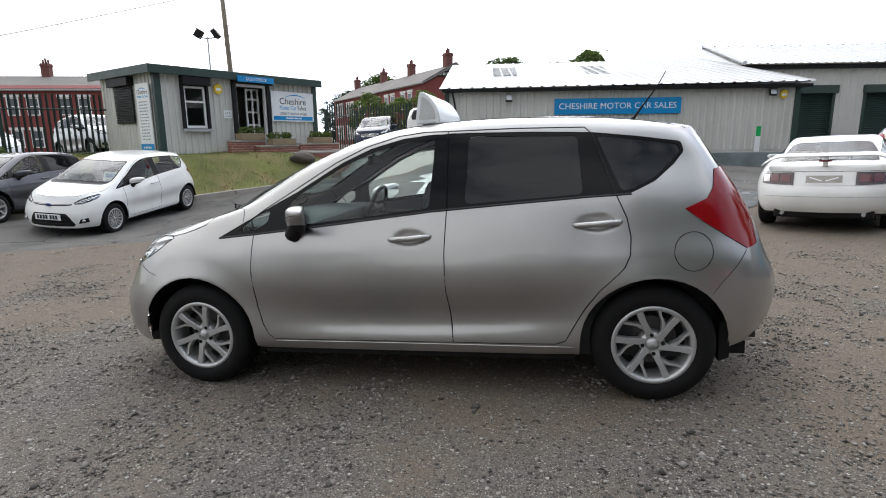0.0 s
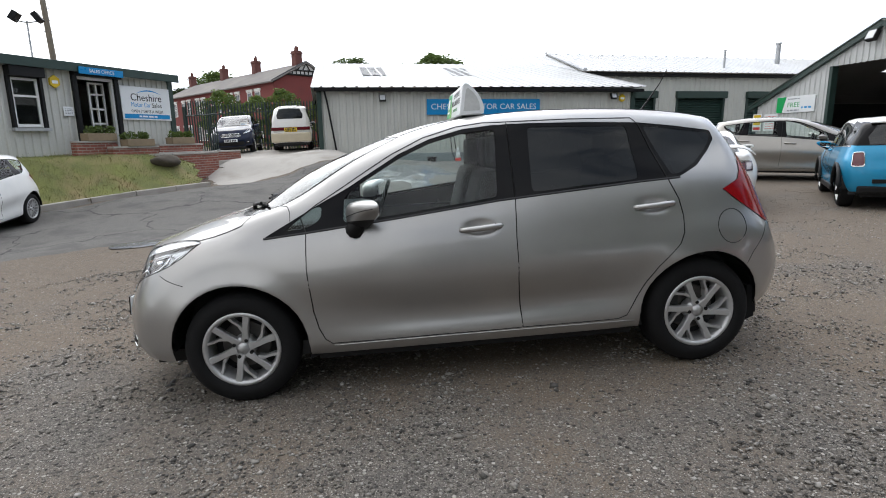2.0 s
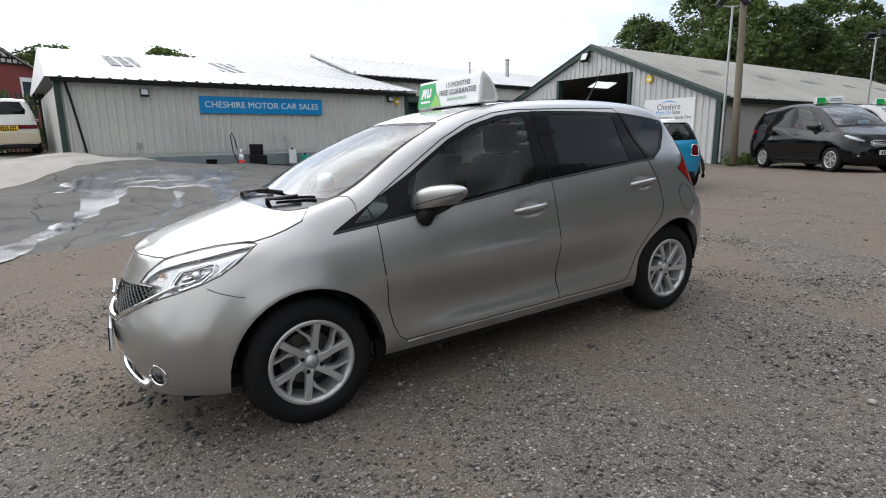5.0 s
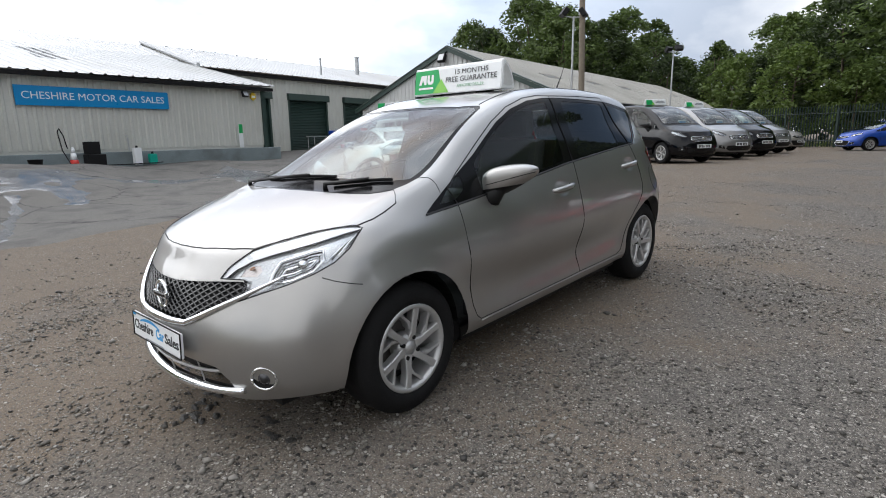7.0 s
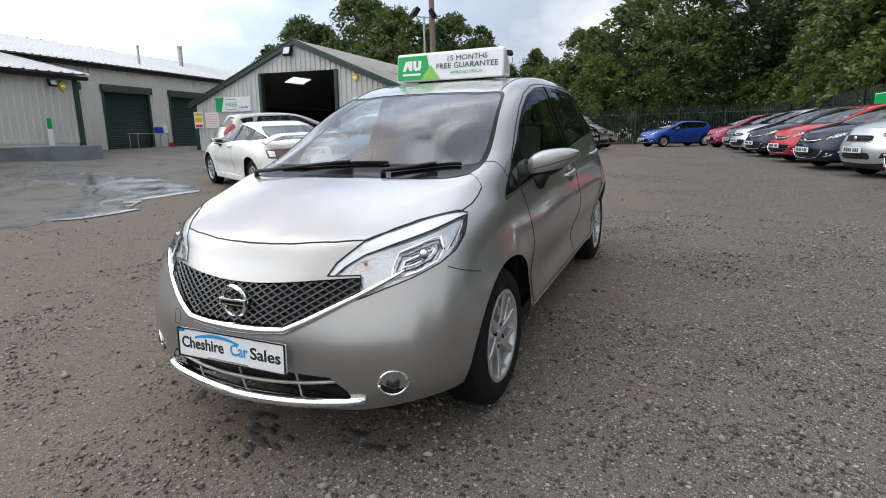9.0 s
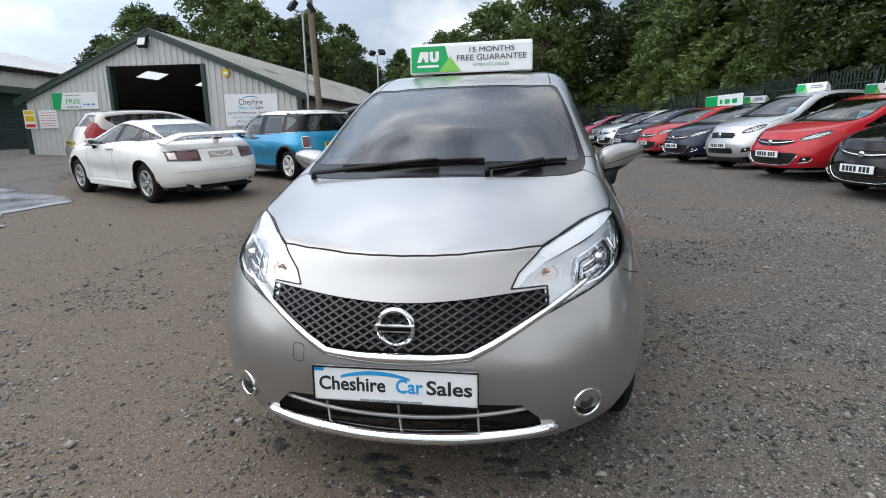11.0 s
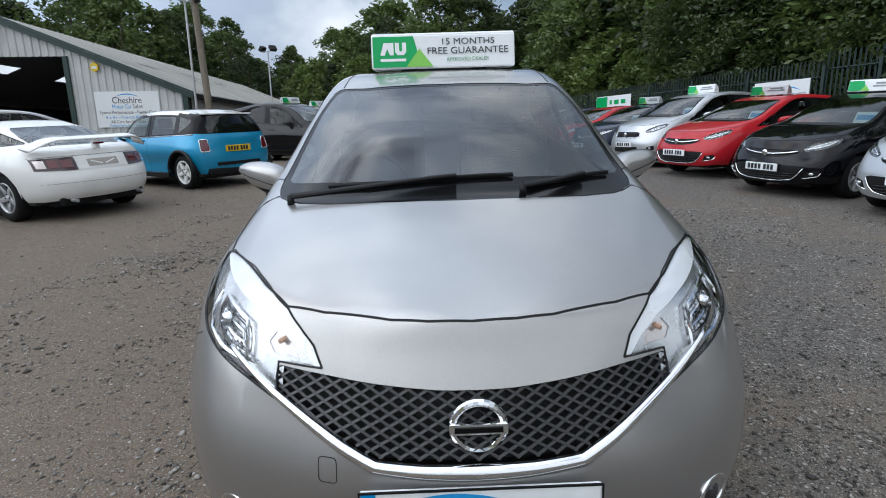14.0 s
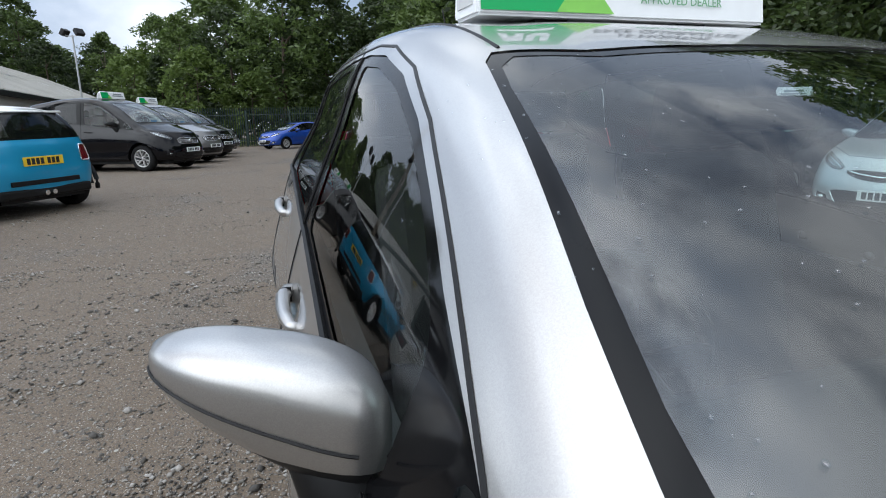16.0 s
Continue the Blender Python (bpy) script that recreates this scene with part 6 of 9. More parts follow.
    # handles
    for s in (1, -1):
        for hx, hz in HANDLES[: 2 if doors == 4 else 1]:
            x0, z0 = shape.x(hx), shape.z(hz)
            hit = bvh.ray_cast(Vector((x0, 2, z0)), Vector((0, -1, 0)))[0]
            if hit:
                b2 = bmesh.new()
                deep = .013 if hero else 0.0
                h0 = hit.y + deep
                tube(b2, [(x0 - .116, s * (h0 - .006), z0 - .008), (x0 - .1, s * (h0 + .012), z0 - .006), (x0 - .05, s * (h0 + .022), z0 - .002), (x0, s * (h0 + .025), z0), (x0 + .06, s * (h0 + .024), z0 + .004), (x0 + .102, s * (h0 + .012), z0 + .006), (x0 + .115, s * (h0 - .006), z0 + .006)], [.011, .014, .0155, .0165, .0175, .017, .013], 10)
                part("door_handle", b2, paint, car, smooth=True)
    # mirrors
    for s in (1, -1):
        mirror(car, shape, s, paint)
    if not hero:
        if grille:
            front_trim(car, bvh, shape, nose, lamp)
        if plates[0]:
            hit = bvh.ray_cast(Vector((-5, 0, shape.z(0.46))), Vector((1, 0, 0)))[0]
            number_plate(car, pose(hit.x - 0.012, 0, shape.z(0.46), 0, 0, -90), plates[0])
        if plates[1]:
            zz = shape.z(0.72)
            hit = bvh.ray_cast(Vector((5, 0, zz)), Vector((-1, 0, 0)))[0]
            number_plate(car, pose(hit.x + 0.012, 0, zz, 0, 0, 90), plates[1])
    return car, bvh


def quad_patch(bvh, quad, lift, rear=False, n=(10, 4), thick=0.02):
    """A thin moulded piece laid on the nose or the tail; quad: its corners (y, z), all on one side."""
    bm = bmesh.new()
    d = -1 if rear else 1
    grid = []
    for i in range(n[0] + 1):
        u = i / n[0]
        row = []
        for j in range(n[1] + 1):
            v = j / n[1]
            y, z = (sum(w * q[k] for w, q in zip(((1 - u) * (1 - v), u * (1 - v), u * v, (1 - u) * v), quad)) for k in (0, 1))
            hit = bvh.ray_cast(Vector((-5 * d, max(.003, abs(y)), z)), Vector((d, 0, 0)))[0]
            row.append((hit.x - lift * d if hit else None, y, z))
        grid.append(row)
    known = [p[0] for r in grid for p in r if p[0] is not None]
    if not known:
        return bm
    deep = max(known) if d > 0 else min(known)
    top = [[bm.verts.new((p[0] if p[0] is not None else deep, p[1], p[2])) for p in r] for r in grid]
    low = [[bm.verts.new((v.co.x + thick * d, v.co.y, v.co.z)) for v in r] for r in top]
    for i in range(n[0]):
        for j in range(n[1]):
            bm.faces.new((top[i][j], top[i + 1][j], top[i + 1][j + 1], top[i][j + 1]))
    rim = [(i, 0) for i in range(n[0] + 1)] + [(n[0], j) for j in range(1, n[1] + 1)] + [(i, n[1]) for i in range(n[0] - 1, -1, -1)] + [(0, j) for j in range(n[1] - 1, 0, -1)]
    for (a, b), (c, e) in zip(rim, rim[1:] + rim[:1]):
        bm.faces.new((top[a][b], top[c][e], low[c][e], low[a][b]))
    return bm


def front_trim(car, bvh, shape, nose, lamp):
    """Grille, badge, intake bars, fog lamps and lamp rings on a parked car's nose."""
    k = shape.wide

    def on(y, z, out=0.008):
        hit = bvh.ray_cast(Vector((-5, max(.003, abs(y)), shape.z(z))), Vector((1, 0, 0)))[0]
        return ((hit.x if hit else shape.x(-2)) - out, y, shape.z(z))

    def bar(name, pts, r, mat, out=.006, label=""):
        half_ = [on(y * k, z, out) for y, z in dense(pts, .04)]
        bm = bmesh.new()
        tube(bm, [(x, -y, z) for x, y, z in half_[:0:-1]] + half_, r, 6)
        return part(name, bm, M[mat], car, label, smooth=True)

    if nose == "wing":
        bar("grille_bar", [(0, .65), (.12, .652), (.28, .668), (.4, .692)], .012, "chrome", .008)
        bar("intake_trim", [(0, .268), (.25, .27), (.4, .3), (.47, .37), (.52, .46)], .007, "chrome", .006)
        for z in (.31, .345, .38):
            bar("intake_bar", [(0, z), (.4, z)], .006, "lattice", -.004)
    elif nose == "slot":
        bar("grille_bar", [(0, .69), (.38, .698)], .005, "chrome", .005)
        for z in (.33, .5):
            bar("intake_bar", [(0, z), (.34, z)], .006, "lattice", -.004)
    else:
        for z in (.625, .65, .675):
            bar("grille_bar", [(0, z), (.33, z)], .006, "chrome" if nose == "broad" else "lattice", .004)
        bar("grille_frame", [(0, .717), (.3, .714), (.35, .69), (.36, .63), (.3, .595), (0, .595)], .008, "chrome", .006)
        for z in (.33, .37):
            bar("intake_bar", [(0, z), (.33, z)], .006, "lattice", -.004)
    bm = bmesh.new()
    c = on(0.002, .66 if nose != "slot" else .69, .022)
    bmesh.ops.create_uvsphere(bm, u_segments=18, v_segments=8, radius=1, matrix=Matrix.Translation(c) @ Matrix.Diagonal((.014, .062 if nose == "slot" else .048, .03 if nose == "slot" else .046, 1)))
    part("badge", bm, M["royal_badge" if nose == "slot" else "chrome"], car, smooth=True)
    for s in (1, -1):
        w = [(s * y * k, shape.z(z)) for y, z in ((.52, .325), (.68, .36), (.67, .44), (.56, .415))]
        rec = part("lamp_recess", quad_patch(bvh, w, .003, n=(6, 3)), M["black"], car)
        bm = bmesh.new()
        q = Vector(on(s * .605 * k, .388, .006))
        bmesh.ops.create_uvsphere(bm, u_segments=14, v_segments=8, radius=1, matrix=Matrix.Translation(q) @ Matrix.Diagonal((.014, .042, .02 if nose != "slot" else .03, 1)))
        part("fog_lamp", bm, M["lamp_bowl"], rec, smooth=True)
        if nose == "wing":
            bm = bmesh.new()
            tube(bm, [on(s * y * k, z, .006) for y, z in ((.51, .318), (.58, .33), (.66, .352), (.69, .4))], .006, 5)
            part("fog_trim", bm, M["chrome"], rec, smooth=True)
        for d, r, mt in ((.004, .004, "black"), (.022, .005, "gloss_black"), (.034, .004, "chrome")):
            pts = [(.51 * u - .86 * 1.4, .86 * u + .51 * 1.4, z) for u, z in dense(shrink(lamp, d) + shrink(lamp, d)[:1], .03)]
            b2 = groove(bvh, pts, (-.86, .51, 0), r, .002)
            for v in b2.verts:
                v.co.y *= s
            if b2.verts:
                part("lamp_ring", b2, M[mt], car)
    # price sheet behind the windscreen
    bm = bmesh.new()
    box(bm, -.004, .004, -.15, .15, 0, .2)
    bm.transform(pose(shape.x(-.78), -.38 * k, shape.z(1.01), 0, 28, 0))
    card = part("price_card", bm, M["white"], car, "white price sheet behind the screen")
    bm = bmesh.new()
    box(bm, -.0065, -.0045, -.12, .12, .07, .15)
    bm.transform(pose(shape.x(-.78), -.38 * k, shape.z(1.01), 0, 28, 0))
    part("card_bar", bm, M["ltblue"], card)


def mirror(car, shape, s, paint):
    X, Z, k = shape.x, shape.z, shape.wide
    c = Vector((X(-.56), 0.85 * k, Z(1.022)))

    def form(p, grow=1.0):
        """The housing: blunt behind, drawn out to a low point at its outer end."""
        e = lambda q, n: math.copysign(abs(q) ** n, q)
        x = e(p.x, 0.72) * (0.09 if p.x < 0 else 0.03) * grow
        y = e(p.y, 0.72 if p.y > 0 else 0.58) * 0.126
        z = e(p.z, 0.62) * (0.07 if p.z > 0 else 0.094) * grow
        q = (y / 0.126 + 1) / 2
        z *= (1.06 - 0.8 * q ** 1.4) if p.z < 0 else (1.0 - 0.55 * q ** 2.4)
        x *= 1.08 - .25 * q ** 2
        return Vector((c.x + x + 0.05 * (y / 0.118), s * (c.y + y), c.z + z + 0.026 * (y / 0.118)))

    bm = bmesh.new()
    bmesh.ops.create_uvsphere(bm, u_segments=36, v_segments=20, radius=1.0)
    for v in bm.verts:
        v.co = form(v.co.copy())
    lo_bm = bm.copy()
    for b_, above in ((bm, True), (lo_bm, False)):
        bmesh.ops.bisect_plane(b_, geom=b_.verts[:] + b_.edges[:] + b_.faces[:], plane_co=(c.x, s * c.y, c.z - 0.045), plane_no=(0, -0.15 * s, 1), clear_inner=above, clear_outer=not above)
    cap = part("door_mirror", bm, paint, car, smooth=True)
    part("mirror_base", lo_bm, M["black"], cap, smooth=True)
    bm = bmesh.new()
    tube(bm, [(X(-.66), s * 0.745 * k, Z(.895)), (X(-.645), s * 0.778 * k, Z(.915)), (X(-.62), s * 0.795 * k, Z(.955)), (X(-.58), s * 0.815 * k, Z(1.0))], [0.03, 0.05, 0.043, 0.045], 10)
    part("mirror_stalk", bm, M["black"], cap, smooth=True)
    # the housing's seam: a thin black tube round its front, no lamp
    bm = bmesh.new()
    seam = [Vector((-math.cos(a) * .985, math.sin(a), -.06)) for a in [-.5 + 1.9 * i / 18 for i in range(19)]]
    tube(bm, [form(p, 1.008) for p in seam], 0.0022, 5)
    part("mirror_seam", bm, M["black"], cap)
    bm = bmesh.new()
    prism(bm, [(c.y - 0.085, c.z - 0.075), (c.y + 0.075, c.z - 0.015), (c.y + 0.075, c.z + 0.04), (c.y - 0.085, c.z + 0.02)], 0, 0.006)
    for v in bm.verts:
        yy, zz, d = v.co.x, v.co.z, v.co.y
        v.co = Vector((c.x + 0.033 + 0.3 * (yy - c.y) + d, s * yy, zz))
    part("mirror_glass", bm, M["mirror"], cap)


M["strip"] = material("lamp_strip_silver", (0.86, 0.87, 0.88), 0.3, metal=0.25, var=0.04)
M["royal_badge"] = material("dark_blue_badge", (0.02, 0.04, 0.16), 0.2, var=0.05)
M["signal"] = material("signal_pane", (0.62, 0.57, 0.55), 0.2, metal=0.7, var=0.3, scale=40, fine=140)


def faceted(name, color=(0.62, 0.63, 0.65)):
    """Bright reflector broken into ribs and steps."""
    m = material(name, color, 0.16, metal=0.9, var=0.3, scale=30, fine=90, rvar=0.05)
    nt = m.node_tree
    b = nt.nodes["Principled BSDF"]
    tc = nt.nodes.new("ShaderNodeTexCoord")
    mp = nt.nodes.new("ShaderNodeMapping")
    mp.inputs["Rotation"].default_value = (0.5, 0.3, 0.6)
    mp.inputs["Scale"].default_value = (1.0, 1.0, 0.35)
    v = nt.nodes.new("ShaderNodeTexVoronoi")
    v.inputs["Scale"].default_value = 48.0
    bp = nt.nodes.new("ShaderNodeBump")
    bp.inputs["Strength"].default_value, bp.inputs["Distance"].default_value = 0.4, 0.008
    nt.links.new(tc.outputs["Object"], mp.inputs["Vector"])
    nt.links.new(mp.outputs[0], v.inputs["Vector"])
    nt.links.new(v.outputs["Distance"], bp.inputs["Height"])
    nt.links.new(bp.outputs[0], b.inputs["Normal"])
    return m


M["facets"] = faceted("lamp_facets")
M["lamp_dim"] = faceted("lamp_inside", (0.4, 0.41, 0.42))
M["mirror"] = material("mirror_glass", (0.85, 0.87, 0.88), 0.03, metal=1.0, var=0.02, rvar=0.01)
M["lamp_bowl"] = material("lamp_reflector", (0.62, 0.63, 0.64), 0.24, metal=0.75, var=0.08, scale=25, fine=90, rvar=0.08)
M["silver"] = car_paint("warm_silver_paint", (0.405, 0.396, 0.384), metal=0.86, flake=0.08)

# ---- the silver hatchback in the middle ----
TILT = Euler((radians(-0.7), radians(-2.3), 0), "XYZ").to_matrix().to_4x4()
HERO, HBVH = build_car("silver_hatchback", "warm silver five-door hatchback standing on the gravel", M["silver"], None, TILT, fine=(20, 13), hero=True)


def hero_details(car, bvh):
    # grille lattice
    def nose_x(y, z):
        hit = bvh.ray_cast(Vector((-4, max(0.004, abs(y)), z)), Vector((1, 0, 0)))[0]
        return hit.x if hit else -2.0

    poly = shrink([(max(0, y), z) for y, z in GRILLE], 0.003)
    full = [(-y, z) for y, z in GRILLE[::-1] if y >= 0] + [(y, z) for y, z in GRILLE if y >= 0]
    bm = bmesh.new()
    pitch, r = 0.043, 0.0046
    for sgn in (1, -1):
        for k in range(-24, 25):
            run = []
            for i in range(-30, 31):
                z = 0.64 + i * 0.004
                y = k * pitch + sgn * (z - 0.64) * 1.75
                if inside(y, z, full):
                    run.append((nose_x(y, z) + 0.01, y, z))
                elif len(run) > 1:
                    tube(bm, run, r, 4)
                    run = []
                else:
                    run = []
            if len(run) > 1:
                tube(bm, run, r, 4)
    tagged(part("grille_mesh", bm, M["lattice"], car, "black lattice grille"), kind="stuff")
    # chrome wing under the grille, up to the lamps
    bm = bmesh.new()
    half = dense([(0, .548), (.12, .548), (.228, .553), (.3, .585), (.4, .635), (.475, .672), (.54, .708), (.6, .742)], 0.02)
    pts = [(nose_x(y, z) - 0.004, y, z) for y, z in half]
    run = [(x, -y, z) for x, y, z in pts[::-1]] + pts[1:]
    rad = [0.0065 + 0.0125 * max(0, 1 - abs(p[1]) / 0.56) ** 0.6 for p in run]
    tube(bm, run, rad, 8)
    part("chrome_wing", bm, M["chrome"], car, smooth=True)
    # badge ring and bar
    bm = bmesh.new()
    bx = nose_x(0, .635) - 0.002
    tube(bm, [(bx + 0.05 * (math.sin(a) * 0.056), 0.056 * math.cos(a), .638 + 0.056 * math.sin(a)) for a in [2 * math.pi * i / 32 for i in range(33)]], 0.0085, 8)
    box(bm, bx - 0.014, bx + 0.002, -0.064, 0.064, .625, .651, 0.004)
    part("badge", bm, M["chrome"], car, "chrome ring badge", smooth=False)
    bm = bmesh.new()
    box(bm, bx - 0.0165, bx - 0.0142, -0.052, 0.052, .632, .644)
    part("badge_bar", bm, M["gloss_black"], car)
    # dealer plate
    px = nose_x(0, .465) - 0.009
    pl = finish((lambda b: (box(b, -.26, .26, -.008, .006, -.0555, .0555, .006), b)[1])(bmesh.new()), "dealer_plate", M["white"], label="white dealer name plate in a thin black frame")
    pl.parent = car
    pl.matrix_local = pose(px, 0, .465, -5, 0, -90)
    bm = bmesh.new()
    for a in ((-.262, .262, .0535, .0575), (-.262, .262, -.0575, -.0535), (-.262, -.258, -.0535, .0535), (.258, .262, -.0535, .0535)):
        box(bm, a[0], a[1], -.011, -.006, a[2], a[3])
    part("plate_frame", bm, M["black"], pl)
    lettering("Cheshire", .062, M["ink"], pl, -.135, -.0085, .0, width=.215, bold=0.0013, extrude=.0006)
    lettering("Car", .062, M["ltblue"], pl, .047, -.0085, .0, width=.085, bold=0.0013, extrude=.0006)
    lettering("Sales", .062, M["ink"], pl, .172, -.0085, .0, width=.14, bold=0.0013, extrude=.0006)
    swoosh(pl, -.17, .05, .025, .016, -.0095, M["ltblue"])
    bars(pl, -.11, .11, -.051, -.043, -.0085, M["grey_ink"], 1, .6)
    bm = bmesh.new()
    box(bm, -.257, -.225, -.0095, -.0083, .042, .053)
    part("corner_patch", bm, M["blue"], pl)
    # lower intake bars, chin blade
    bm = bmesh.new()
    run = [(nose_x(y, .345) + 0.012, y, .343 + 0.08 * (abs(y) / .43) ** 3 * .3) for y in [-.42 + .84 * i / 24 for i in range(25)]]
    tube(bm, run, 0.007, 6)
    part("intake_bar", bm, M["alloy"], car, smooth=True)
    for y in (-.25, 0, .25):
        bm = bmesh.new()
        tube(bm, [(nose_x(y, .3) + 0.014, y, .285), (nose_x(y, .39) + 0.014, y, .4)], 0.004, 5)
        part("intake_bar", bm, M["alloy"], car)
    bm = bmesh.new()
    prof = [(-0.008, 0.026), (-0.032, 0.006), (-0.026, -0.014), (0.012, -0.024), (0.018, 0.022)]
    rings = []
    for i in range(33):
        y = -.5 + i / 32
        z = .262 + .028 * (abs(y) / .5) ** 2
        x = nose_x(y, z + .02)
        k = 1 - 0.4 * (abs(y) / .5) ** 4
        rings.append([bm.verts.new((x + dx * k, y, z + dz * k)) for dx, dz in prof])
    for a, b in zip(rings, rings[1:]):
        for i in range(5):
            bm.faces.new((a[i], a[(i + 1) % 5], b[(i + 1) % 5], b[i]))
    bm.faces.new(rings[0])
    bm.faces.new(rings[-1][::-1])
    part("chin_blade", bm, M["chrome"], car, "polished chin blade", smooth=True)
    # fog lamps
    for s in (1, -1):
        y, z = .594, .355
        hit, nrm, _, _ = bvh.ray_cast(Vector((-4, y, z)), Vector((1, 0, 0)))
        n = Vector((-.8, .55, 0)).normalized()
        q = n.to_track_quat("Z", "Y").to_matrix()
        bm = bmesh.new()
        ring = []
        for i in range(29):
            a = 2 * math.pi * i / 28
            o = q @ Vector((0.052 * math.cos(a), 0.046 * math.sin(a), 0))
            ring.append((hit.x + o.x + n.x * .0, s * (hit.y + o.y), z + o.z))
        tube(bm, ring, 0.0065, 6)
        fog = part("fog_lamp", bm, M["chrome"], car, "round fog lamp in a chrome ring", smooth=True)
        bm = bmesh.new()
        v = cyl(bm, hit - n * .03, hit - n * .004, 0.047, seg=24)
        for w in bm.verts:
            w.co.y *= s
        part("fog_housing", bm, M["black"], fog)
        bm = bmesh.new()
        bmesh.ops.create_uvsphere(bm, u_segments=18, v_segments=10, radius=0.034, matrix=Matrix.Translation(hit + n * -.022))
        for w in bm.verts:
            w.co.y *= s
        part("fog_lens", bm, M["fog_glass"], fog, smooth=True)
    # dark gaskets round the headlamps and their reflectors
    for s in (1, -1):
        ribs = [("lamp_gasket", LAMP, 0.0036, "black", 0.0), ("lamp_divider", LAMP_BOWL, 0.0045, "chrome", .006)]
        ribs += [("lamp_ring", shrink(LAMP_BOWL, d), .0028, mt, .014 + d * .3) for d, mt in ((.016, "gloss_black"), (.03, "chrome"), (.044, "gloss_black"))]
        for nm, poly, r, mt, sink in ribs:
            pts = [(.51 * u, .86 * u, z) for u, z in dense(poly + poly[:1], .015)]
            pts = [(x - .86 * 1.2, y + .51 * 1.2, z) for x, y, z in pts]
            b2 = groove(bvh, pts, (-.86, .51, 0), r, sink)
            for w in b2.verts:
                w.co.y *= s
            part(nm, b2, M[mt], car)
        # bulb caps and the side ribs
        for nm, (u, z), r, deep, mt in (("lamp_bulb", (-.335, .782), .021, .024, "chrome"), ("lamp_bulb", (-.55, .77), .008, .024, "amber")):
            o = Vector((.51 * u - .86 * 1.6, .86 * u + .51 * 1.6, z))
            hit, nrm, _, _ = bvh.ray_cast(o + Vector((-.86, .51, 0)), Vector((.86, -.51, 0)))
            if hit:
                b2 = bmesh.new()
                cyl(b2, hit + Vector((.86, -.51, 0)) * (deep + .02), hit + Vector((.86, -.51, 0)) * .008, r, r * .8, 16)
                for w in b2.verts:
                    w.co.y *= s
                part(nm, b2, M[mt], car, smooth=True)
        for k in range(4):
            line = [(-.245 + .022 * k, .79 + .012 * k), (-.2 + .014 * k, .838 + .01 * k), (-.165 + .006 * k, .872 + .006 * k)]
            pts = [(.51 * u - .86 * 1.2, .86 * u + .51 * 1.2, z) for u, z in dense(line, .015)]
            b2 = groove(bvh, pts, (-.86, .51, 0), .0024, .012)
            for w in b2.verts:
                w.co.y *= s
            if b2.verts:
                part("lamp_rib", b2, M["lattice" if k % 2 else "chrome"], car)
    # fuel flap and bumper seams, tailgate details
    for s in (-1,):
        ring = [(1.469 + .093 * math.cos(a), 0, .8 + .093 * math.sin(a)) for a in [2 * math.pi * i / 40 for i in range(41)]]
        b2 = groove(bvh, ring, (0, 1, 0), 0.0032)
        for w in b2.verts:
            w.co.y *= s
        part("fuel_flap", b2, M["black"], car)
    # the towing eye's square cover in the bumper
    ring = rounded([(.316, .505), (.358, .505), (.358, .559), (.316, .559)], .01, 3)
    part("tow_cover", groove(bvh, [(-1.2, y, z) for y, z in dense(ring + ring[:1], .006)], (-1, 0, 0), .0016), M["black"], car)
    for s in (1, -1):
        for seam in ([(-1.7, .735), (-1.66, .715), (-1.6, .695), (-1.56, .685)], [(1.74, .785), (1.68, .72), (1.6, .64), (1.55, .575)]):
            b2 = groove(bvh, [(x, 0, z) for x, z in dense(seam, .02)], (0, 1, 0), 0.0028)
            for w in b2.verts:
                w.co.y *= s
            part("bumper_seam", b2, M["black"], car)
        # belt moulding
        b2 = groove(bvh, [(x, 0, z - .004) for x, z in dense(DLO[:7], .03)], (0, 1, 0), 0.007)
        for w in b2.verts:
            w.co.y *= s * 1.004
        part("belt_moulding", b2, M["black"], car)
        # bright sill line
        b2 = groove(bvh, [(x, 0, .294) for x in [-.8 + .1 * i for i in range(18)]], (0, 1, 0), 0.006)
        for w in b2.verts:
            w.co.y *= s * 1.002
        part("sill_line", b2, M["silver"], car, smooth=True)
        # mud flaps
        for x in (1.64, -.93):
            bm = bmesh.new()
            h = (.21, .42) if x > 0 else (.2, .32)
            prism(bm, [(x - .02, h[0]), (x + .03, h[0] + .02), (x + .03, h[1]), (x - .02, h[1])], s * .6, s * .73)
            part("mud_flap", bm, M["rubber"], car)
        # key cylinder and the gap under each handle
        for hx, hz in HANDLES:
            hit = bvh.ray_cast(Vector((hx + .1, 2, hz + .004)), Vector((0, -1, 0)))[0]
            b2 = bmesh.new()
            box(b2, hx + .075, hx + .079, s * (hit.y + .012) - .012, s * (hit.y + .012) + .012, hz - .014, hz + .022)
            part("handle_gap", b2, M["black"], car)
    # wipers
    def screen_pt(x, y, up=0.012):
        hit = bvh.ray_cast(Vector((x, abs(y), 3)), Vector((0, 0, -1)))[0]
        return (x, y, (hit.z if hit else 1) + up)

    def strip(pts, wide, thick):
        """A flat bar along points."""
        b3 = bmesh.new()
        rings = []
        for i, p in enumerate(pts):
            d = (Vector(pts[min(i + 1, len(pts) - 1)]) - Vector(pts[max(i - 1, 0)])).normalized()
            side = d.cross(Vector((-.5, 0, .85))).normalized()
            up_ = side.cross(d)
            k = wide[i] if isinstance(wide, (list, tuple)) else wide
            rings.append([b3.verts.new(Vector(p) + side * a * k + up_ * c * thick) for a, c in ((-1, -1), (1, -1), (1, .3), (.5, 1), (-.5, 1), (-1, .3))])
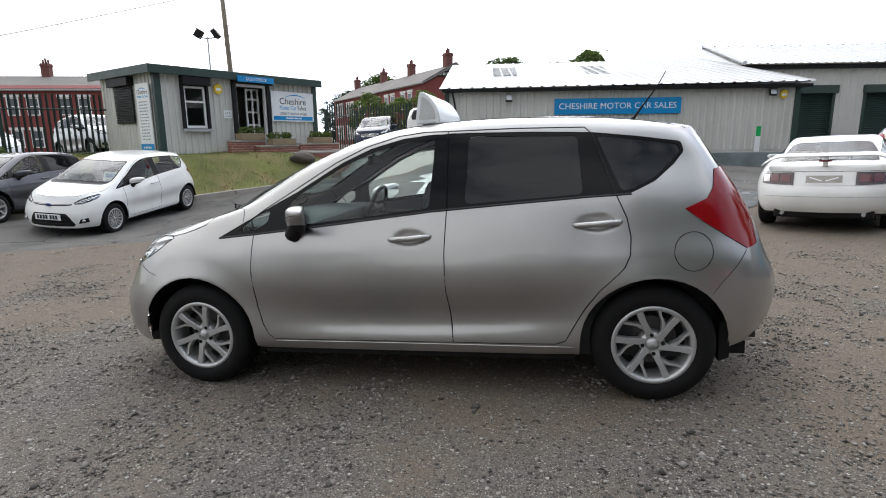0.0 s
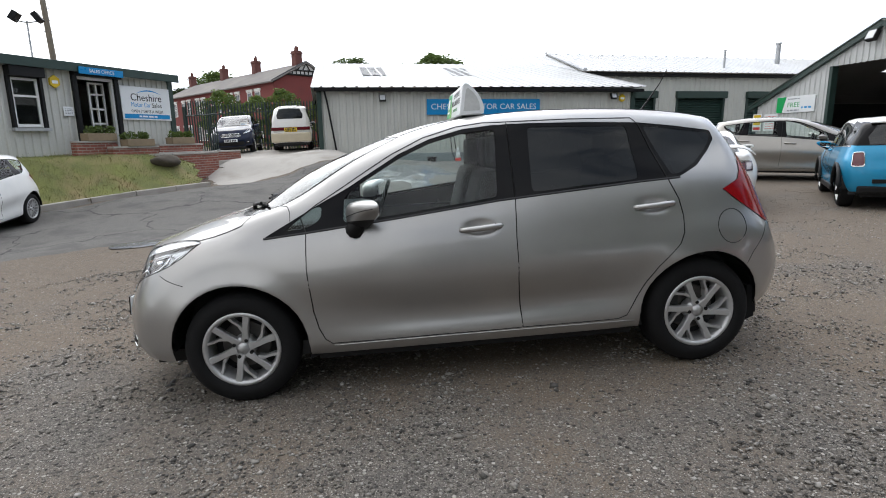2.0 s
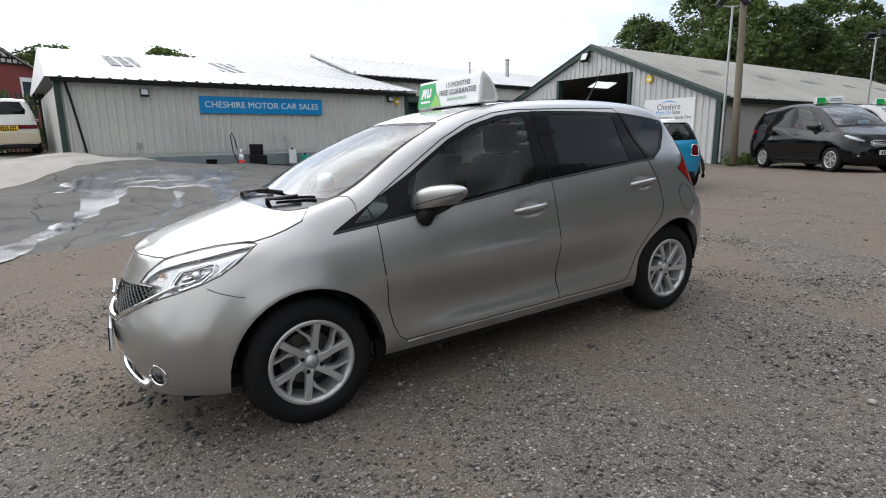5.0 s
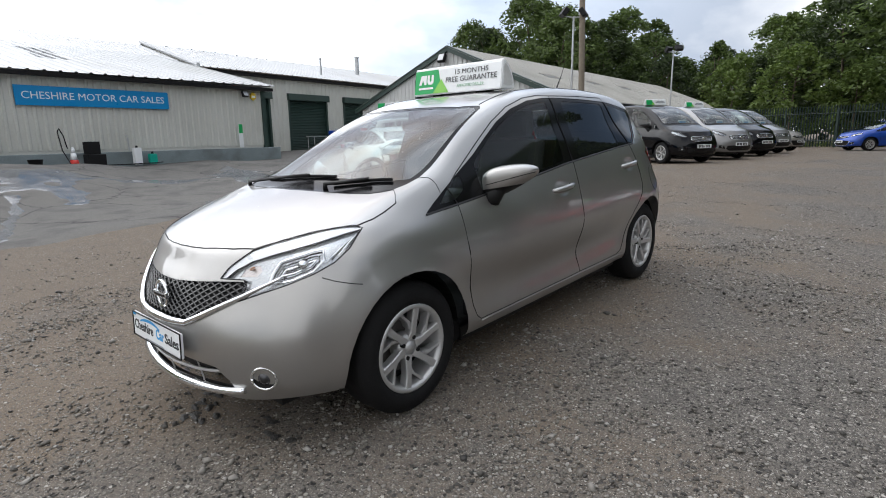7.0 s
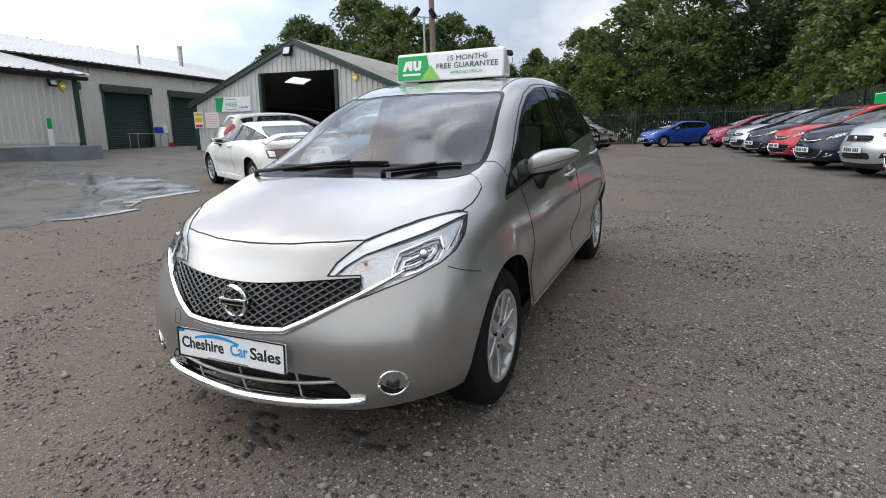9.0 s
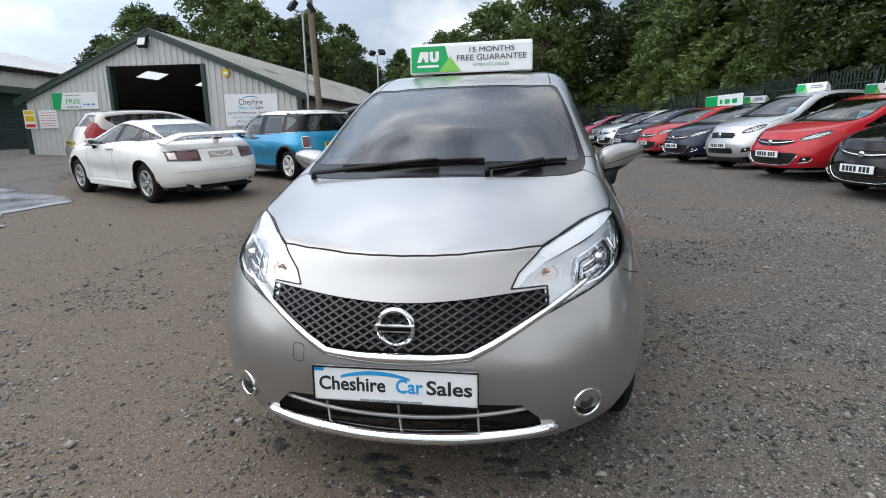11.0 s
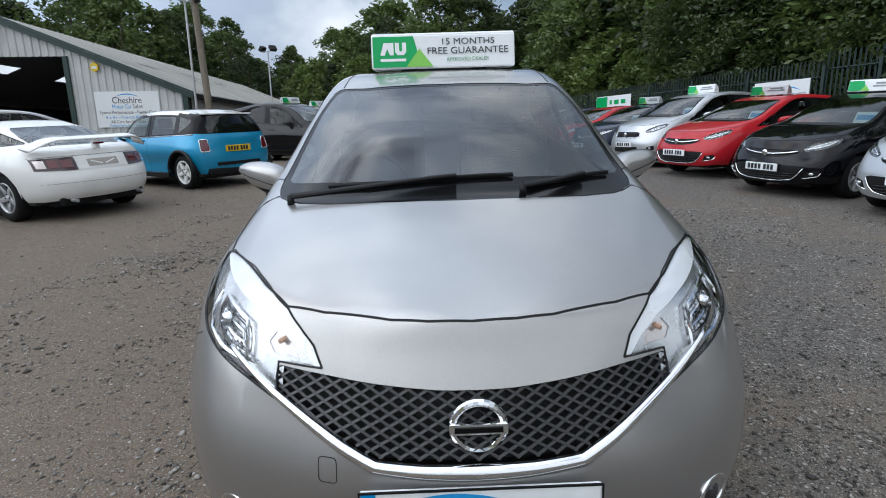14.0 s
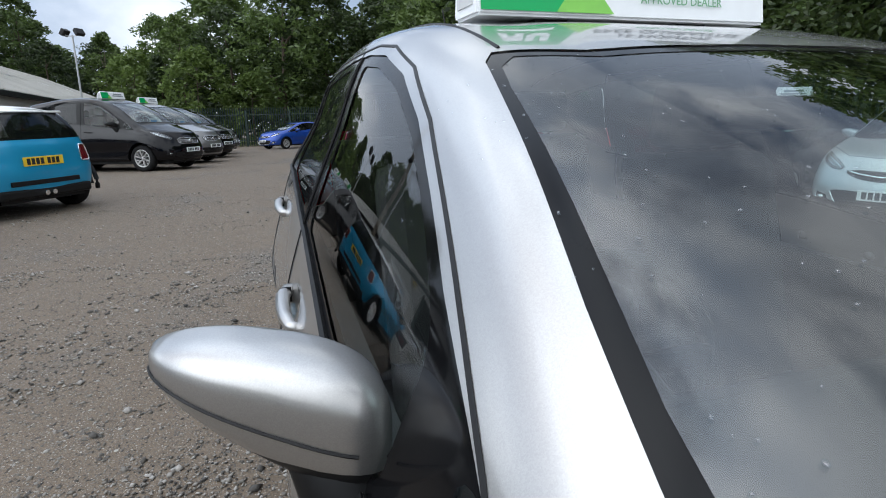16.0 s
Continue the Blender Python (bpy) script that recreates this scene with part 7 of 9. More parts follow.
        for a, b in zip(rings, rings[1:]):
            for q in range(6):
                b3.faces.new((a[q], a[(q + 1) % 6], b[(q + 1) % 6], b[q]))
        b3.faces.new(rings[0][::-1])
        b3.faces.new(rings[-1])
        return b3

    for path, bl in (([(-1.262, .56), (-1.262, .46), (-1.25, .3), (-1.235, .15), (-1.222, .0)], [(-1.2, .44), (-1.215, .3), (-1.212, .05), (-1.195, -.2)]), ([(-1.285, -.22), (-1.24, -.34), (-1.19, -.45)], [(-1.25, -.24), (-1.2, -.4), (-1.13, -.55)])):
        pts = dense(path, .05)
        wp = part("wiper", strip([screen_pt(x, y, .026) for x, y in pts], [.012 - .006 * i / len(pts) for i in range(len(pts))], .006), M["black"], car, "black windscreen wiper")
        part("wiper_blade", strip([screen_pt(x, y, .01) for x, y in dense(bl, .05)], .006, .006), M["rubber"], wp)
        bm = bmesh.new()
        cyl(bm, screen_pt(*path[0], -.01), screen_pt(*path[0], .03), .013, .01, 14)
        part("pivot_cap", bm, M["black"], wp, smooth=True)
    # aerial at the back of the roof
    bm = bmesh.new()
    tube(bm, [(1.28, 0, 1.472), (1.3, 0, 1.5), (1.42, 0, 1.66), (1.47, 0, 1.75)], [.016, .008, .003, .0025], 6)
    part("aerial", bm, M["black"], car)
    # inner mirror and side cap of the roof
    bm = bmesh.new()
    box(bm, -.4, -.37, -.12, .12, 1.27, 1.33, .012)
    cyl(bm, (-.39, 0, 1.33), (-.42, 0, 1.39), .01, seg=6)
    part("inner_mirror", bm, M["black"], car)
    # joint of wing and pillar
    for s in (1, -1):
        b2 = groove(bvh, [(x, y, .5) for x, y in dense([(-1.045, .632), (-1.0, .668), (-.985, .7), (-.985, .725)], .012)], (0, 0, 1), .003)
        for w in b2.verts:
            w.co.y *= s
        part("pillar_joint", b2, M["black"], car)
    # ditch lines of the roof
    for s in (1, -1):
        pts = [(x, .478 + .03 * max(0, -x), 0) for x in [-.36 + .08 * i for i in range(24)]]
        b2 = groove(bvh, [(x, y, .5) for x, y, _ in pts], (0, 0, 1), .005)
        for w in b2.verts:
            w.co.y *= s
        part("roof_ditch", b2, M["black"], car)


M["lattice"] = material("grille_lattice", (0.014, 0.014, 0.015), 0.22, var=0.1)
M["fog_glass"] = material("fog_lamp_glass", (0.07, 0.07, 0.075), 0.08, metal=0.6, var=0.3, scale=40, fine=100)
M["amber"] = material("amber_bulb", (0.5, 0.27, 0.16), 0.2, var=0.1)
M["cup"] = material("handle_recess", (0.13, 0.128, 0.125), 0.35, metal=0.6, var=0.1)
hero_details(HERO, HBVH)


M["cap_grey"] = material("cap_grey", (0.55, 0.56, 0.55), 0.5, var=0.1, scale=8, fine=60)


def roof_sign(m, label, wide=0.77, big=True, group=""):
    """A magnetic guarantee sign: an upright printed face and a round back."""
    t = thing("roof_sign", label, "roof sign", m, group)
    h = 0.2
    prof = [(-0.045, 0.012), (0.1, 0.012), (0.106, 0.03), (0.1, 0.078), (0.08, 0.122), (0.048, 0.165), (0.002, h), (-0.015, 0.185)]
    bm = bmesh.new()
    # the case runs across the car; its printed face looks forward
    prism(bm, prof, -wide / 2, wide / 2)
    bmesh.ops.bevel(bm, geom=[e for e in bm.edges], offset=0.006, segments=2, affect="EDGES")
    part("case", bm, M["white"], t, "white moulded case")
    # the moulded end caps with their sunken middles
    for s in (-1, 1):
        bm = bmesh.new()
        inner = [(0.03 + (x - 0.03) * .66, 0.09 + (z - 0.09) * .7) for x, z in prof]
        y0, y1 = sorted((s * (wide / 2 + .0005), s * (wide / 2 + .003)))
        prism(bm, inner, y0, y1)
        part("end_cap", bm, M["cap_grey"], t, "grey moulded end cap")
    f = lambda u: (-0.0405 + 0.0275 * (u - 0.03) / 0.155)
    # face co-ordinates: a runs across (+ to the car's left as seen from the front), u up
    def quad(pts, lift, mat, nm):
        b = bmesh.new()
        vs = [b.verts.new((f(u) - lift, -a, u)) for a, u in pts]
        b.faces.new(vs)
        part(nm, b, mat, t)

    w2 = wide / 2 - 0.008
    quad([(-w2, .022), (-.115, .022), (-.16, .19 - .01), (-w2, .18)][:4], .0045, M["green"], "green_panel")
    quad([(-.2, .022), (-.055, .022), (-.128, .115)], .006, M["lime"], "lime_panel")
    if big:
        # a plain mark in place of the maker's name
        for pts in (
            [(-.338, .084), (-.314, .084), (-.3, .118), (-.3, .148), (-.318, .148)],
            [(-.3, .148), (-.3, .118), (-.286, .084), (-.266, .084), (-.266, .148)],
            [(-.258, .148), (-.236, .148), (-.236, .108), (-.258, .1)],
            [(-.258, .1), (-.236, .108), (-.228, .102), (-.228, .084), (-.244, .084)],
            [(-.228, .084), (-.228, .102), (-.22, .108), (-.198, .1), (-.212, .084)],
            [(-.22, .148), (-.198, .148), (-.198, .1), (-.22, .108)],
            [(-.337, .052), (-.2, .052), (-.2, .066), (-.337, .066)],
        ):
            quad(pts, .0065, M["white"], "mark")
        for body, u, sz, wd, a in (("15 MONTHS", .147, .046, .28, .132), ("FREE GUARANTEE", .1, .05, .434, .132), ("APPROVED DEALER", .056, .027, .23, .132)):
            ob = lettering(body, sz, M["ink"] if u > .07 else M["pale_green"], t, 0, 0, 0, width=wd, extrude=.0004)
            ob.matrix_local = pose(f(u) - .0062, -a, u, 0, 0, -90) @ pose(0, 0, 0, -10, 0, 0)
    else:
        b = bmesh.new()
        for a0, a1, u0, u1 in ((.02, .3, .12, .15), (-.02, .34, .08, .105)):
            vs = [b.verts.new((f(u) - .006, -a, u)) for a, u in ((a0, u0), (a1, u0), (a1, u1), (a0, u1))]
            b.faces.new(vs)
        part("writing", b, M["grey_ink"], t)
    for a in (-.25, .25):
        bm = bmesh.new()
        box(bm, -0.01, 0.085, a * wide - .04, a * wide + .04, -0.004, 0.014)
        part("magnet_foot", bm, M["black"], t)
    return t


roof_sign(TILT @ pose(0.045, 0, 1.492), "white and green guarantee sign on the silver car's roof")


def water_drops(bvh):
    """Rain left standing on the windscreen, bonnet and pillars."""
    r = random.Random(21)
    bm = bmesh.new()
    n = 0
    while n < 700:
        if r.random() < .6:
            x, y = -.42 - .62 * r.random() ** 2.2, r.uniform(-.62, .62)
        else:
            x, y = r.uniform(-1.8, -.3), r.uniform(-.68, .68)
        hit, nrm, _, _ = bvh.ray_cast(Vector((x, abs(y), 3)), Vector((0, 0, -1)))
        if hit is None or hit.z < .85:
            continue
        if y < 0:
            hit.y, nrm.y = -hit.y, -nrm.y
        a = r.uniform(.0009, .0021) * (1.5 if r.random() < .1 else 1)
        q = nrm.to_track_quat("Z", "Y").to_matrix().to_4x4() @ Matrix.Rotation(r.uniform(0, 6.28), 4, "Z") @ Matrix.Diagonal((a * r.uniform(.8, 1.5), a, a * .55, 1))
        bmesh.ops.create_icosphere(bm, subdivisions=1, radius=1, matrix=Matrix.Translation(hit) @ q)
        n += 1
    ob = finish(bm, "water_drops", M["drop"], smooth=True, m=TILT)
    tagged(ob, "rain drops standing on the silver car", "water drops", kind="stuff")


M["drop"] = glass("water_drop", (0.93, 0.95, 0.96), 0.0, 0.0, ior=1.7)
water_drops(HBVH)

# ---- the other cars ----
def on_ground(x, y, turn, half=1.3, lift=0.0):
    """The pose of a car standing on the ground, turned about z; at turn 0 it faces -x."""
    d = Vector((math.cos(radians(turn)), math.sin(radians(turn)), 0))
    s = Vector((-d.y, d.x, 0))
    zr, zf = ground_z(x + d.x * half, y + d.y * half), ground_z(x - d.x * half, y - d.y * half)
    zl, zt = ground_z(x + s.x * 0.7, y + s.y * 0.7), ground_z(x - s.x * 0.7, y - s.y * 0.7)
    ux = Vector((d.x * 2 * half, d.y * 2 * half, zr - zf)).normalized()
    uy = Vector((s.x * 1.4, s.y * 1.4, zl - zt)).normalized()
    uz = ux.cross(uy).normalized()
    uy = uz.cross(ux)
    m = Matrix.Identity(4)
    for i, c in enumerate((ux, uy, uz)):
        m[0][i], m[1][i], m[2][i] = c
    m.translation = (x, y, (zr + zf) / 2 + lift)
    return m


def facing(fx, fy):
    return math.degrees(math.atan2(-fy, -fx))


P = {
    "white": car_paint("white_paint", (0.8, 0.8, 0.78)),
    "blue": car_paint("bright_blue_paint", (0.014, 0.29, 0.52), metal=0.4, flake=0.1),
    "black": car_paint("black_paint", (0.0035, 0.0035, 0.005)),
    "navy": car_paint("dark_blue_paint", (0.012, 0.018, 0.04), metal=0.2, flake=0.1),
    "red": car_paint("red_paint", (0.42, 0.012, 0.02)),
    "pink": car_paint("magenta_paint", (0.35, 0.03, 0.1), metal=0.2),
    "grey": car_paint("grey_paint", (0.22, 0.22, 0.22), metal=0.6, flake=0.1),
    "taupe": car_paint("taupe_silver_paint", (0.34, 0.32, 0.29), metal=0.6, flake=0.1),
    "light": car_paint("light_silver_paint", (0.5, 0.52, 0.54), metal=0.6, flake=0.1),
    "royal": car_paint("royal_blue_paint", (0.01, 0.06, 0.35), metal=0.3),
    "beige": car_paint("beige_paint", (0.6, 0.53, 0.4), metal=0.2),
    "yellow": car_paint("yellow_paint", (0.75, 0.55, 0.03)),
    "slate": car_paint("slate_blue_paint", (0.06, 0.065, 0.08), metal=0.4, flake=0.1),
}

# shapes: (base x, own x) anchors; (base z, own z) anchors; width
SUPERMINI = Shape([(-2.1, -2.0), (-1.3, -1.25), (-1.0, -1.0), (-.4, -.38), (.3, .28), (1.29, 1.24), (2.05, 1.93)], [(0, 0), (.95, .92), (1.52, 1.46)], 1.0)
FAMILY = Shape([(-2.1, -2.25), (-1.3, -1.35), (-1.0, -.98), (-.4, -.28), (.3, .35), (1.29, 1.34), (2.05, 2.2)], [(0, 0), (.95, .95), (1.52, 1.49)], 1.06)
COUPE = Shape([(-2.1, -2.2), (-1.3, -1.27), (-1.0, -.85), (-.4, -.15), (.3, .38), (.9, .8), (1.29, 1.27), (1.6, 1.72), (2.05, 2.22)], [(0, 0), (.7, .66), (.95, .88), (1.06, .95), (1.52, 1.28)], 1.03, 0.93, fall=(0.35, 1.85, 0.9, 0.9))
SMALL = Shape([(-2.1, -1.85), (-1.3, -1.23), (-1.0, -.82), (-.4, -.42), (.3, .32), (1.0, 1.1), (1.29, 1.24), (1.58, 1.6), (2.05, 1.78)], [(0, 0), (.95, .91), (1.1, .97), (1.38, 1.26), (1.43, 1.3), (1.52, 1.39)], 1.0, 1.1)
TALL = Shape([(-2.1, -2.35), (-1.3, -1.47), (-1.0, -1.25), (-.4, -.55), (.3, .3), (1.29, 1.47), (1.58, 2.2), (2.05, 2.45)], [(0, 0), (.95, 1.08), (1.52, 1.9)], 1.07, 1.1)
OFFROAD = Shape([(-2.1, -2.15), (-1.3, -1.3), (-1.0, -.92), (-.4, -.38), (.3, .32), (1.29, 1.28), (1.58, 1.9), (2.05, 2.15)], [(0, .06), (.3, .38), (.95, 1.08), (1.52, 1.68)], 1.07, 1.06)
VAN = Shape([(-2.1, -2.35), (-1.3, -1.35), (-1.0, -1.2), (-.4, -.75), (.3, .2), (1.29, 1.3), (1.58, 2.2), (2.05, 2.3)], [(0, 0), (.95, 1.1), (1.52, 1.95)], 1.02, 1.14)
SALOON = Shape([(-2.1, -2.25), (-1.3, -1.33), (-1.0, -1.05), (-.4, -.3), (.3, .35), (1.29, 1.33), (1.6, 1.75), (2.05, 2.25)], [(0, 0), (.95, .94), (1.52, 1.45)], 1.05, 0.97)

LOW = (4, 4)
built, SHELLS = {}, {}


def park(key, label, name, shape, paint, x, y, turn, **kw):
    """Park a car; alike ones share their meshes."""
    if key in built:
        c = copy_thing(built[key], on_ground(x, y, turn))
        return tagged(c, label)
    built[key], SHELLS[key] = build_car(name, label, P[paint], shape, on_ground(x, y, turn), LOW, **kw)
    return built[key]


WHITE_HATCH = park("white_hatch", "white three-door hatchback parked on the asphalt", "white_hatchback", SUPERMINI, "white", -8.68, 7.0, facing(.06, -1.0), doors=2, spokes=(15, False), rear_glass="glass_clear", nose="slot")
park("dark_left", "dark slate hatchback parked beside the white one", "dark_hatchback", SUPERMINI, "slate", -11.1, 6.6, facing(.1, -.99))
COUPE_CAR = park("coupe", "white coupe with a tall rear spoiler and blank plate", "white_coupe", COUPE, "white", 5.3, 6.35, facing(.46, .89), doors=2, plates=("", ""), spokes=(5, False), rim_tint="galv", lamp_red=False, rear_glass="glass_clear", tyre=(0.31, 0.2), back_glass=[(.95, -.1), (.92, .42), (1.0, .47), (1.3, .53), (1.66, .56), (1.72, .5), (1.76, -.1)])
SMALL_CAR = park("small_car", "bright blue small hatchback with a white roof", "blue_hatchback", SMALL, "blue", 7.98, 5.05, facing(.56, .83), doors=2, roof_paint=P["white"], black_band=((-.82, .89), (1.75, .955), 1.302), spokes=(5, False), rim_tint="white_frame", rear_glass="glass_smoke", tyre=(0.3, 0.205), lamp_red=False)
park("honda", "taupe silver hatchback standing by the shed", "taupe_hatchback", FAMILY, "taupe", 9.3, 9.1, facing(.84, -.54), rear_glass="glass_clear")
VAN_TURN = facing(-.49, -.87)
park("alphard", "black people carrier with alloy wheels", "black_people_carrier", TALL, "black", 15.75, 4.8, VAN_TURN, tyre=(0.335, 0.22), nose="broad")
c, _ = build_car("silver_people_carrier", "silver people carrier in the far row", P["grey"], TALL, on_ground(18.7, 4.5, VAN_TURN), (3, 3), nose="broad")
tagged(copy_thing(built["alphard"], on_ground(21.4, 4.3, VAN_TURN)), "black people carrier in the far row")
tagged(copy_thing(c, on_ground(24.2, 4.3, VAN_TURN)), "silver people carrier at the end of the row")
ROW_FACING = (-.35, .94)


def row_car(key, label, name, shape, paint, px, py, **kw):
    f = Vector(ROW_FACING)
    return park(key, label, name, shape, paint, px - f.x * 2.12, py - f.y * 2.12, facing(*ROW_FACING), **kw)


ROW = [
    row_car("family_silver", "light silver family hatchback in the row", "silver_family_car", FAMILY, "light", 2.8, -5.3, group="row of cars for sale"),
    row_car("family_black", "black family hatchback with a white plate", "black_family_car", FAMILY, "black", 5.04, -4.96, group="row of cars for sale"),
    row_car("family_red", "red family hatchback with a white plate", "red_family_car", FAMILY, "red", 7.25, -4.6, group="row of cars for sale"),
    row_car("offroad", "silver off-road car in the row", "silver_offroad_car", OFFROAD, "light", 9.5, -4.35, group="row of cars for sale", tyre=(0.345, 0.21), nose="tall"),
    row_car("peug", "dark blue family car in the row", "dark_blue_family_car", FAMILY, "navy", 11.7, -3.95, group="row of cars for sale"),
    row_car("family_red", "red family hatchback farther along the row", "red_family_car", FAMILY, "red", 14.1, -3.65),
    row_car("peug", "dark blue family car farther along the row", "dark_blue_family_car", FAMILY, "navy", 16.6, -3.25),
    row_car("family_silver", "light silver family car far along the row", "silver_family_car", FAMILY, "light", 18.9, -2.95),
    row_car("dark_left", "slate hatchback far along the row", "dark_hatchback", SUPERMINI, "slate", 21.6, -2.6),
    row_car("pink", "magenta hatchback at the end of the row", "magenta_hatchback", SUPERMINI, "pink", 25.0, -2.0),
]
park("bmw", "royal blue saloon facing the yard at the far end", "blue_saloon", SALOON, "royal", 31.5, -0.6, facing(-.6, .8))
tagged(copy_thing(built["honda"], on_ground(27.8, 4.4, facing(-.35, -.94))), "grey-silver hatchback at the yard's far end")
park("suv", "dark blue off-road car parked at the top of the ramp", "dark_offroad_car", OFFROAD, "navy", -7.4, 22.2, facing(.12, -.99), tyre=(0.345, 0.22), nose="broad")
VAN_CAR = park("van", "white and beige passenger van parked nose to the fence", "white_van", VAN, "white", -5.0, 22.6, facing(-.12, .99), tyre=(0.32, 0.19), lamp_red=False)
tagged(copy_thing(built["offroad"], on_ground(-16.0, 14.5, facing(.9, -.4))), "silver off-road car behind the fence")
tagged(copy_thing(built["family_silver"], on_ground(-18.2, 11.6, facing(.9, -.4))), "silver car behind the fence")
park("taxi", "yellow hatchback behind the fence", "yellow_hatchback", SUPERMINI, "yellow", -21.5, 10.5, facing(.5, -.86))


M["dark_lens"] = material("smoked_red_lens", (0.03, 0.004, 0.006), 0.12, var=0.15, scale=6, fine=60, coat=1.0, rvar=0.04)
M["deep_red"] = material("deep_red_lens", (0.11, 0.006, 0.012), 0.12, var=0.15, scale=6, fine=60, coat=1.0, rvar=0.04)


def coupe_details(car, bvh):
    # a thin wing whose ends sweep forward and down onto the flanks
    b = bmesh.new()
    rings = []
    for i in range(25):
        y = -.76 + 1.52 * i / 24
        e = max(0.0, (abs(y) - .5) / .26)
        x, z, ch = 2.0 - .2 * e ** 1.6, 1.045 - .125 * e ** 1.7, .085 + .05 * e
        rings.append([b.verts.new((x + ch * math.cos(a), y, z + .018 * math.sin(a) - .02 * math.cos(a))) for a in [2 * math.pi * k / 10 for k in range(10)]])
    for p, q in zip(rings, rings[1:]):
        for k in range(10):
            b.faces.new((p[k], p[(k + 1) % 10], q[(k + 1) % 10], q[k]))
    b.faces.new(rings[0])
    b.faces.new(rings[-1][::-1])
    wing = part("spoiler", b, P["white"], car, "white rear wing on a centre post", smooth=True)
    b = bmesh.new()
    box(b, 1.96, 2.06, -.028, .028, .9, 1.04, .008)
    part("wing_post", b, P["white"], wing)
    b = bmesh.new()
    box(b, 2.075, 2.09, -.07, .07, .955, .98, .004)
    part("brake_light", b, M["deep_red"], car)
    for s in (1, -1):
        q = [(s * .34, .655), (s * .74, .665), (s * .735, .805), (s * .34, .82)]
        lamp = part("tail_lamp", quad_patch(bvh, q, .012, True, (14, 4)), M["dark_lens"], car, "dark tail lamp with red panes", smooth=False)
        for a, e, mt in ((.38, .5, "deep_red"), (.52, .62, "deep_red"), (.64, .72, "signal")):
            q = [(s * a, .69), (s * e, .692), (s * e, .785), (s * a, .79)]
            part("pane", quad_patch(bvh, q, .017, True, (6, 3), .006), M[mt], lamp)
    b = quad_patch(bvh, [(-.33, .655), (.33, .655), (.33, .815), (-.33, .815)], .007, True, (12, 3))
    part("plate_recess", b, P["white"], car)
    b = quad_patch(bvh, [(-.2, .685), (.2, .685), (.2, .775), (-.2, .775)], .013, True, (8, 2))
    plate = part("blank_plate", b, M["concrete"], car, "bare plate backing")
    for s in (1, -1):
        b = quad_patch(bvh, [(s * .02, .7), (s * .16, .745), (s * .16, .76), (s * .02, .715)], .016, True, (5, 1), .004)
        part("glue_mark", b, M["white"], plate)
    # shut lines of the boot lid and the bumper
    for s in (1, -1):
        for nm, pts in (("shut_line", [(.003, .825), (.5, .825), (.74, .81)]), ("bumper_line", [(.003, .5), (.5, .5), (.72, .49)])):
            b = bmesh.new()
            run = []
            for y, z in dense(pts, .05):
                hit = bvh.ray_cast(Vector((5, y, z)), Vector((-1, 0, 0)))[0]
                if hit:
                    run.append((hit.x - .001, s * y, z))
            if len(run) > 1:
                tube(b, run, .004, 4)
                part(nm, b, M["black" if nm == "shut_line" else "grey_ink"], car)
            else:
                b.free()
        # side skirt
        b = bmesh.new()
        box(b, -.8, .82, s * .8 - .05, s * .8 + .03, .2, .31, .02)
        part("side_skirt", b, P["white"], car)
    b = bmesh.new()
    box(b, 1.7, 2.03, -.56, .56, .2, .32, .03)
    part("rear_valance", b, M["black"], car)
    for s in (1, -1):
        b = bmesh.new()
        cyl(b, (2.05, s * .45, .27), (2.17, s * .45, .27), .022)
        part("exhaust", b, M["galv"], car)


coupe_details(COUPE_CAR, SHELLS["coupe"])


def small_car_details(car, bvh):
    for s in (1, -1):
        q = [(s * .56, .66), (s * .7, .66), (s * .685, .85), (s * .575, .855)]
        lamp = part("tail_lamp", quad_patch(bvh, q, .012, True, (6, 6)), M["deep_red"], car, "upright red tail lamp in a chrome ring")
        b = bmesh.new()
        rim = rounded([(.552, .652), (.708, .652), (.692, .858), (.567, .863)], .03, 4)
        run = []
        for y, z in rim + rim[:1]:
            hit = bvh.ray_cast(Vector((5, y, z)), Vector((-1, 0, 0)))[0]
            run.append(((hit.x if hit else 1.5) + .01, s * y, z))
        tube(b, run, .009, 6)
        part("lamp_ring", b, M["chrome"], lamp, smooth=True)
        # bright strip under the windows
        b = groove(bvh, [(x, 0, .89 + (x + .82) * .0253) for x in [-.8 + .08 * i for i in range(30)]], (0, 1, 0), .008)
        for v in b.verts:
            v.co.y *= s * 1.004
        part("belt_strip", b, M["chrome"], car, smooth=True)
        # black wheel arch trims
        for cx in (SMALL.x(-1.3), SMALL.x(1.29)):
            b = bmesh.new()
            tube(b, [(cx + .375 * math.cos(a), s * .835, .3 + .375 * math.sin(a)) for a in [-.2 + (math.pi + .4) * i / 20 for i in range(21)]], .032, 6)
            part("arch_trim", b, M["black"], car, smooth=True)
        b = bmesh.new()
        box(b, -.85, .85, s * .8 - .03, s * .8 + .03, .2, .29, .015)
        part("sill_trim", b, M["black"], car)
    b = bmesh.new()
    box(b, 1.6, 1.76, -.62, .62, .24, .36, .03)
    part("bumper_trim", b, M["black"], car)
    b = bmesh.new()
    box(b, 1.74, 1.775, -.45, .45, .4, .46, .008)
    part("bumper_slot", b, M["black"], car)
    b = bmesh.new()
    for y in (-.05, .05):
        cyl(b, (1.7, y, .29), (1.8, y, .29), .03)
    part("exhaust", b, M["chrome"], car)
    b = bmesh.new()
    box(b, 1.44, 1.58, -.5, .5, 1.28, 1.305, .01)
    part("roof_spoiler", b, P["white"], car)


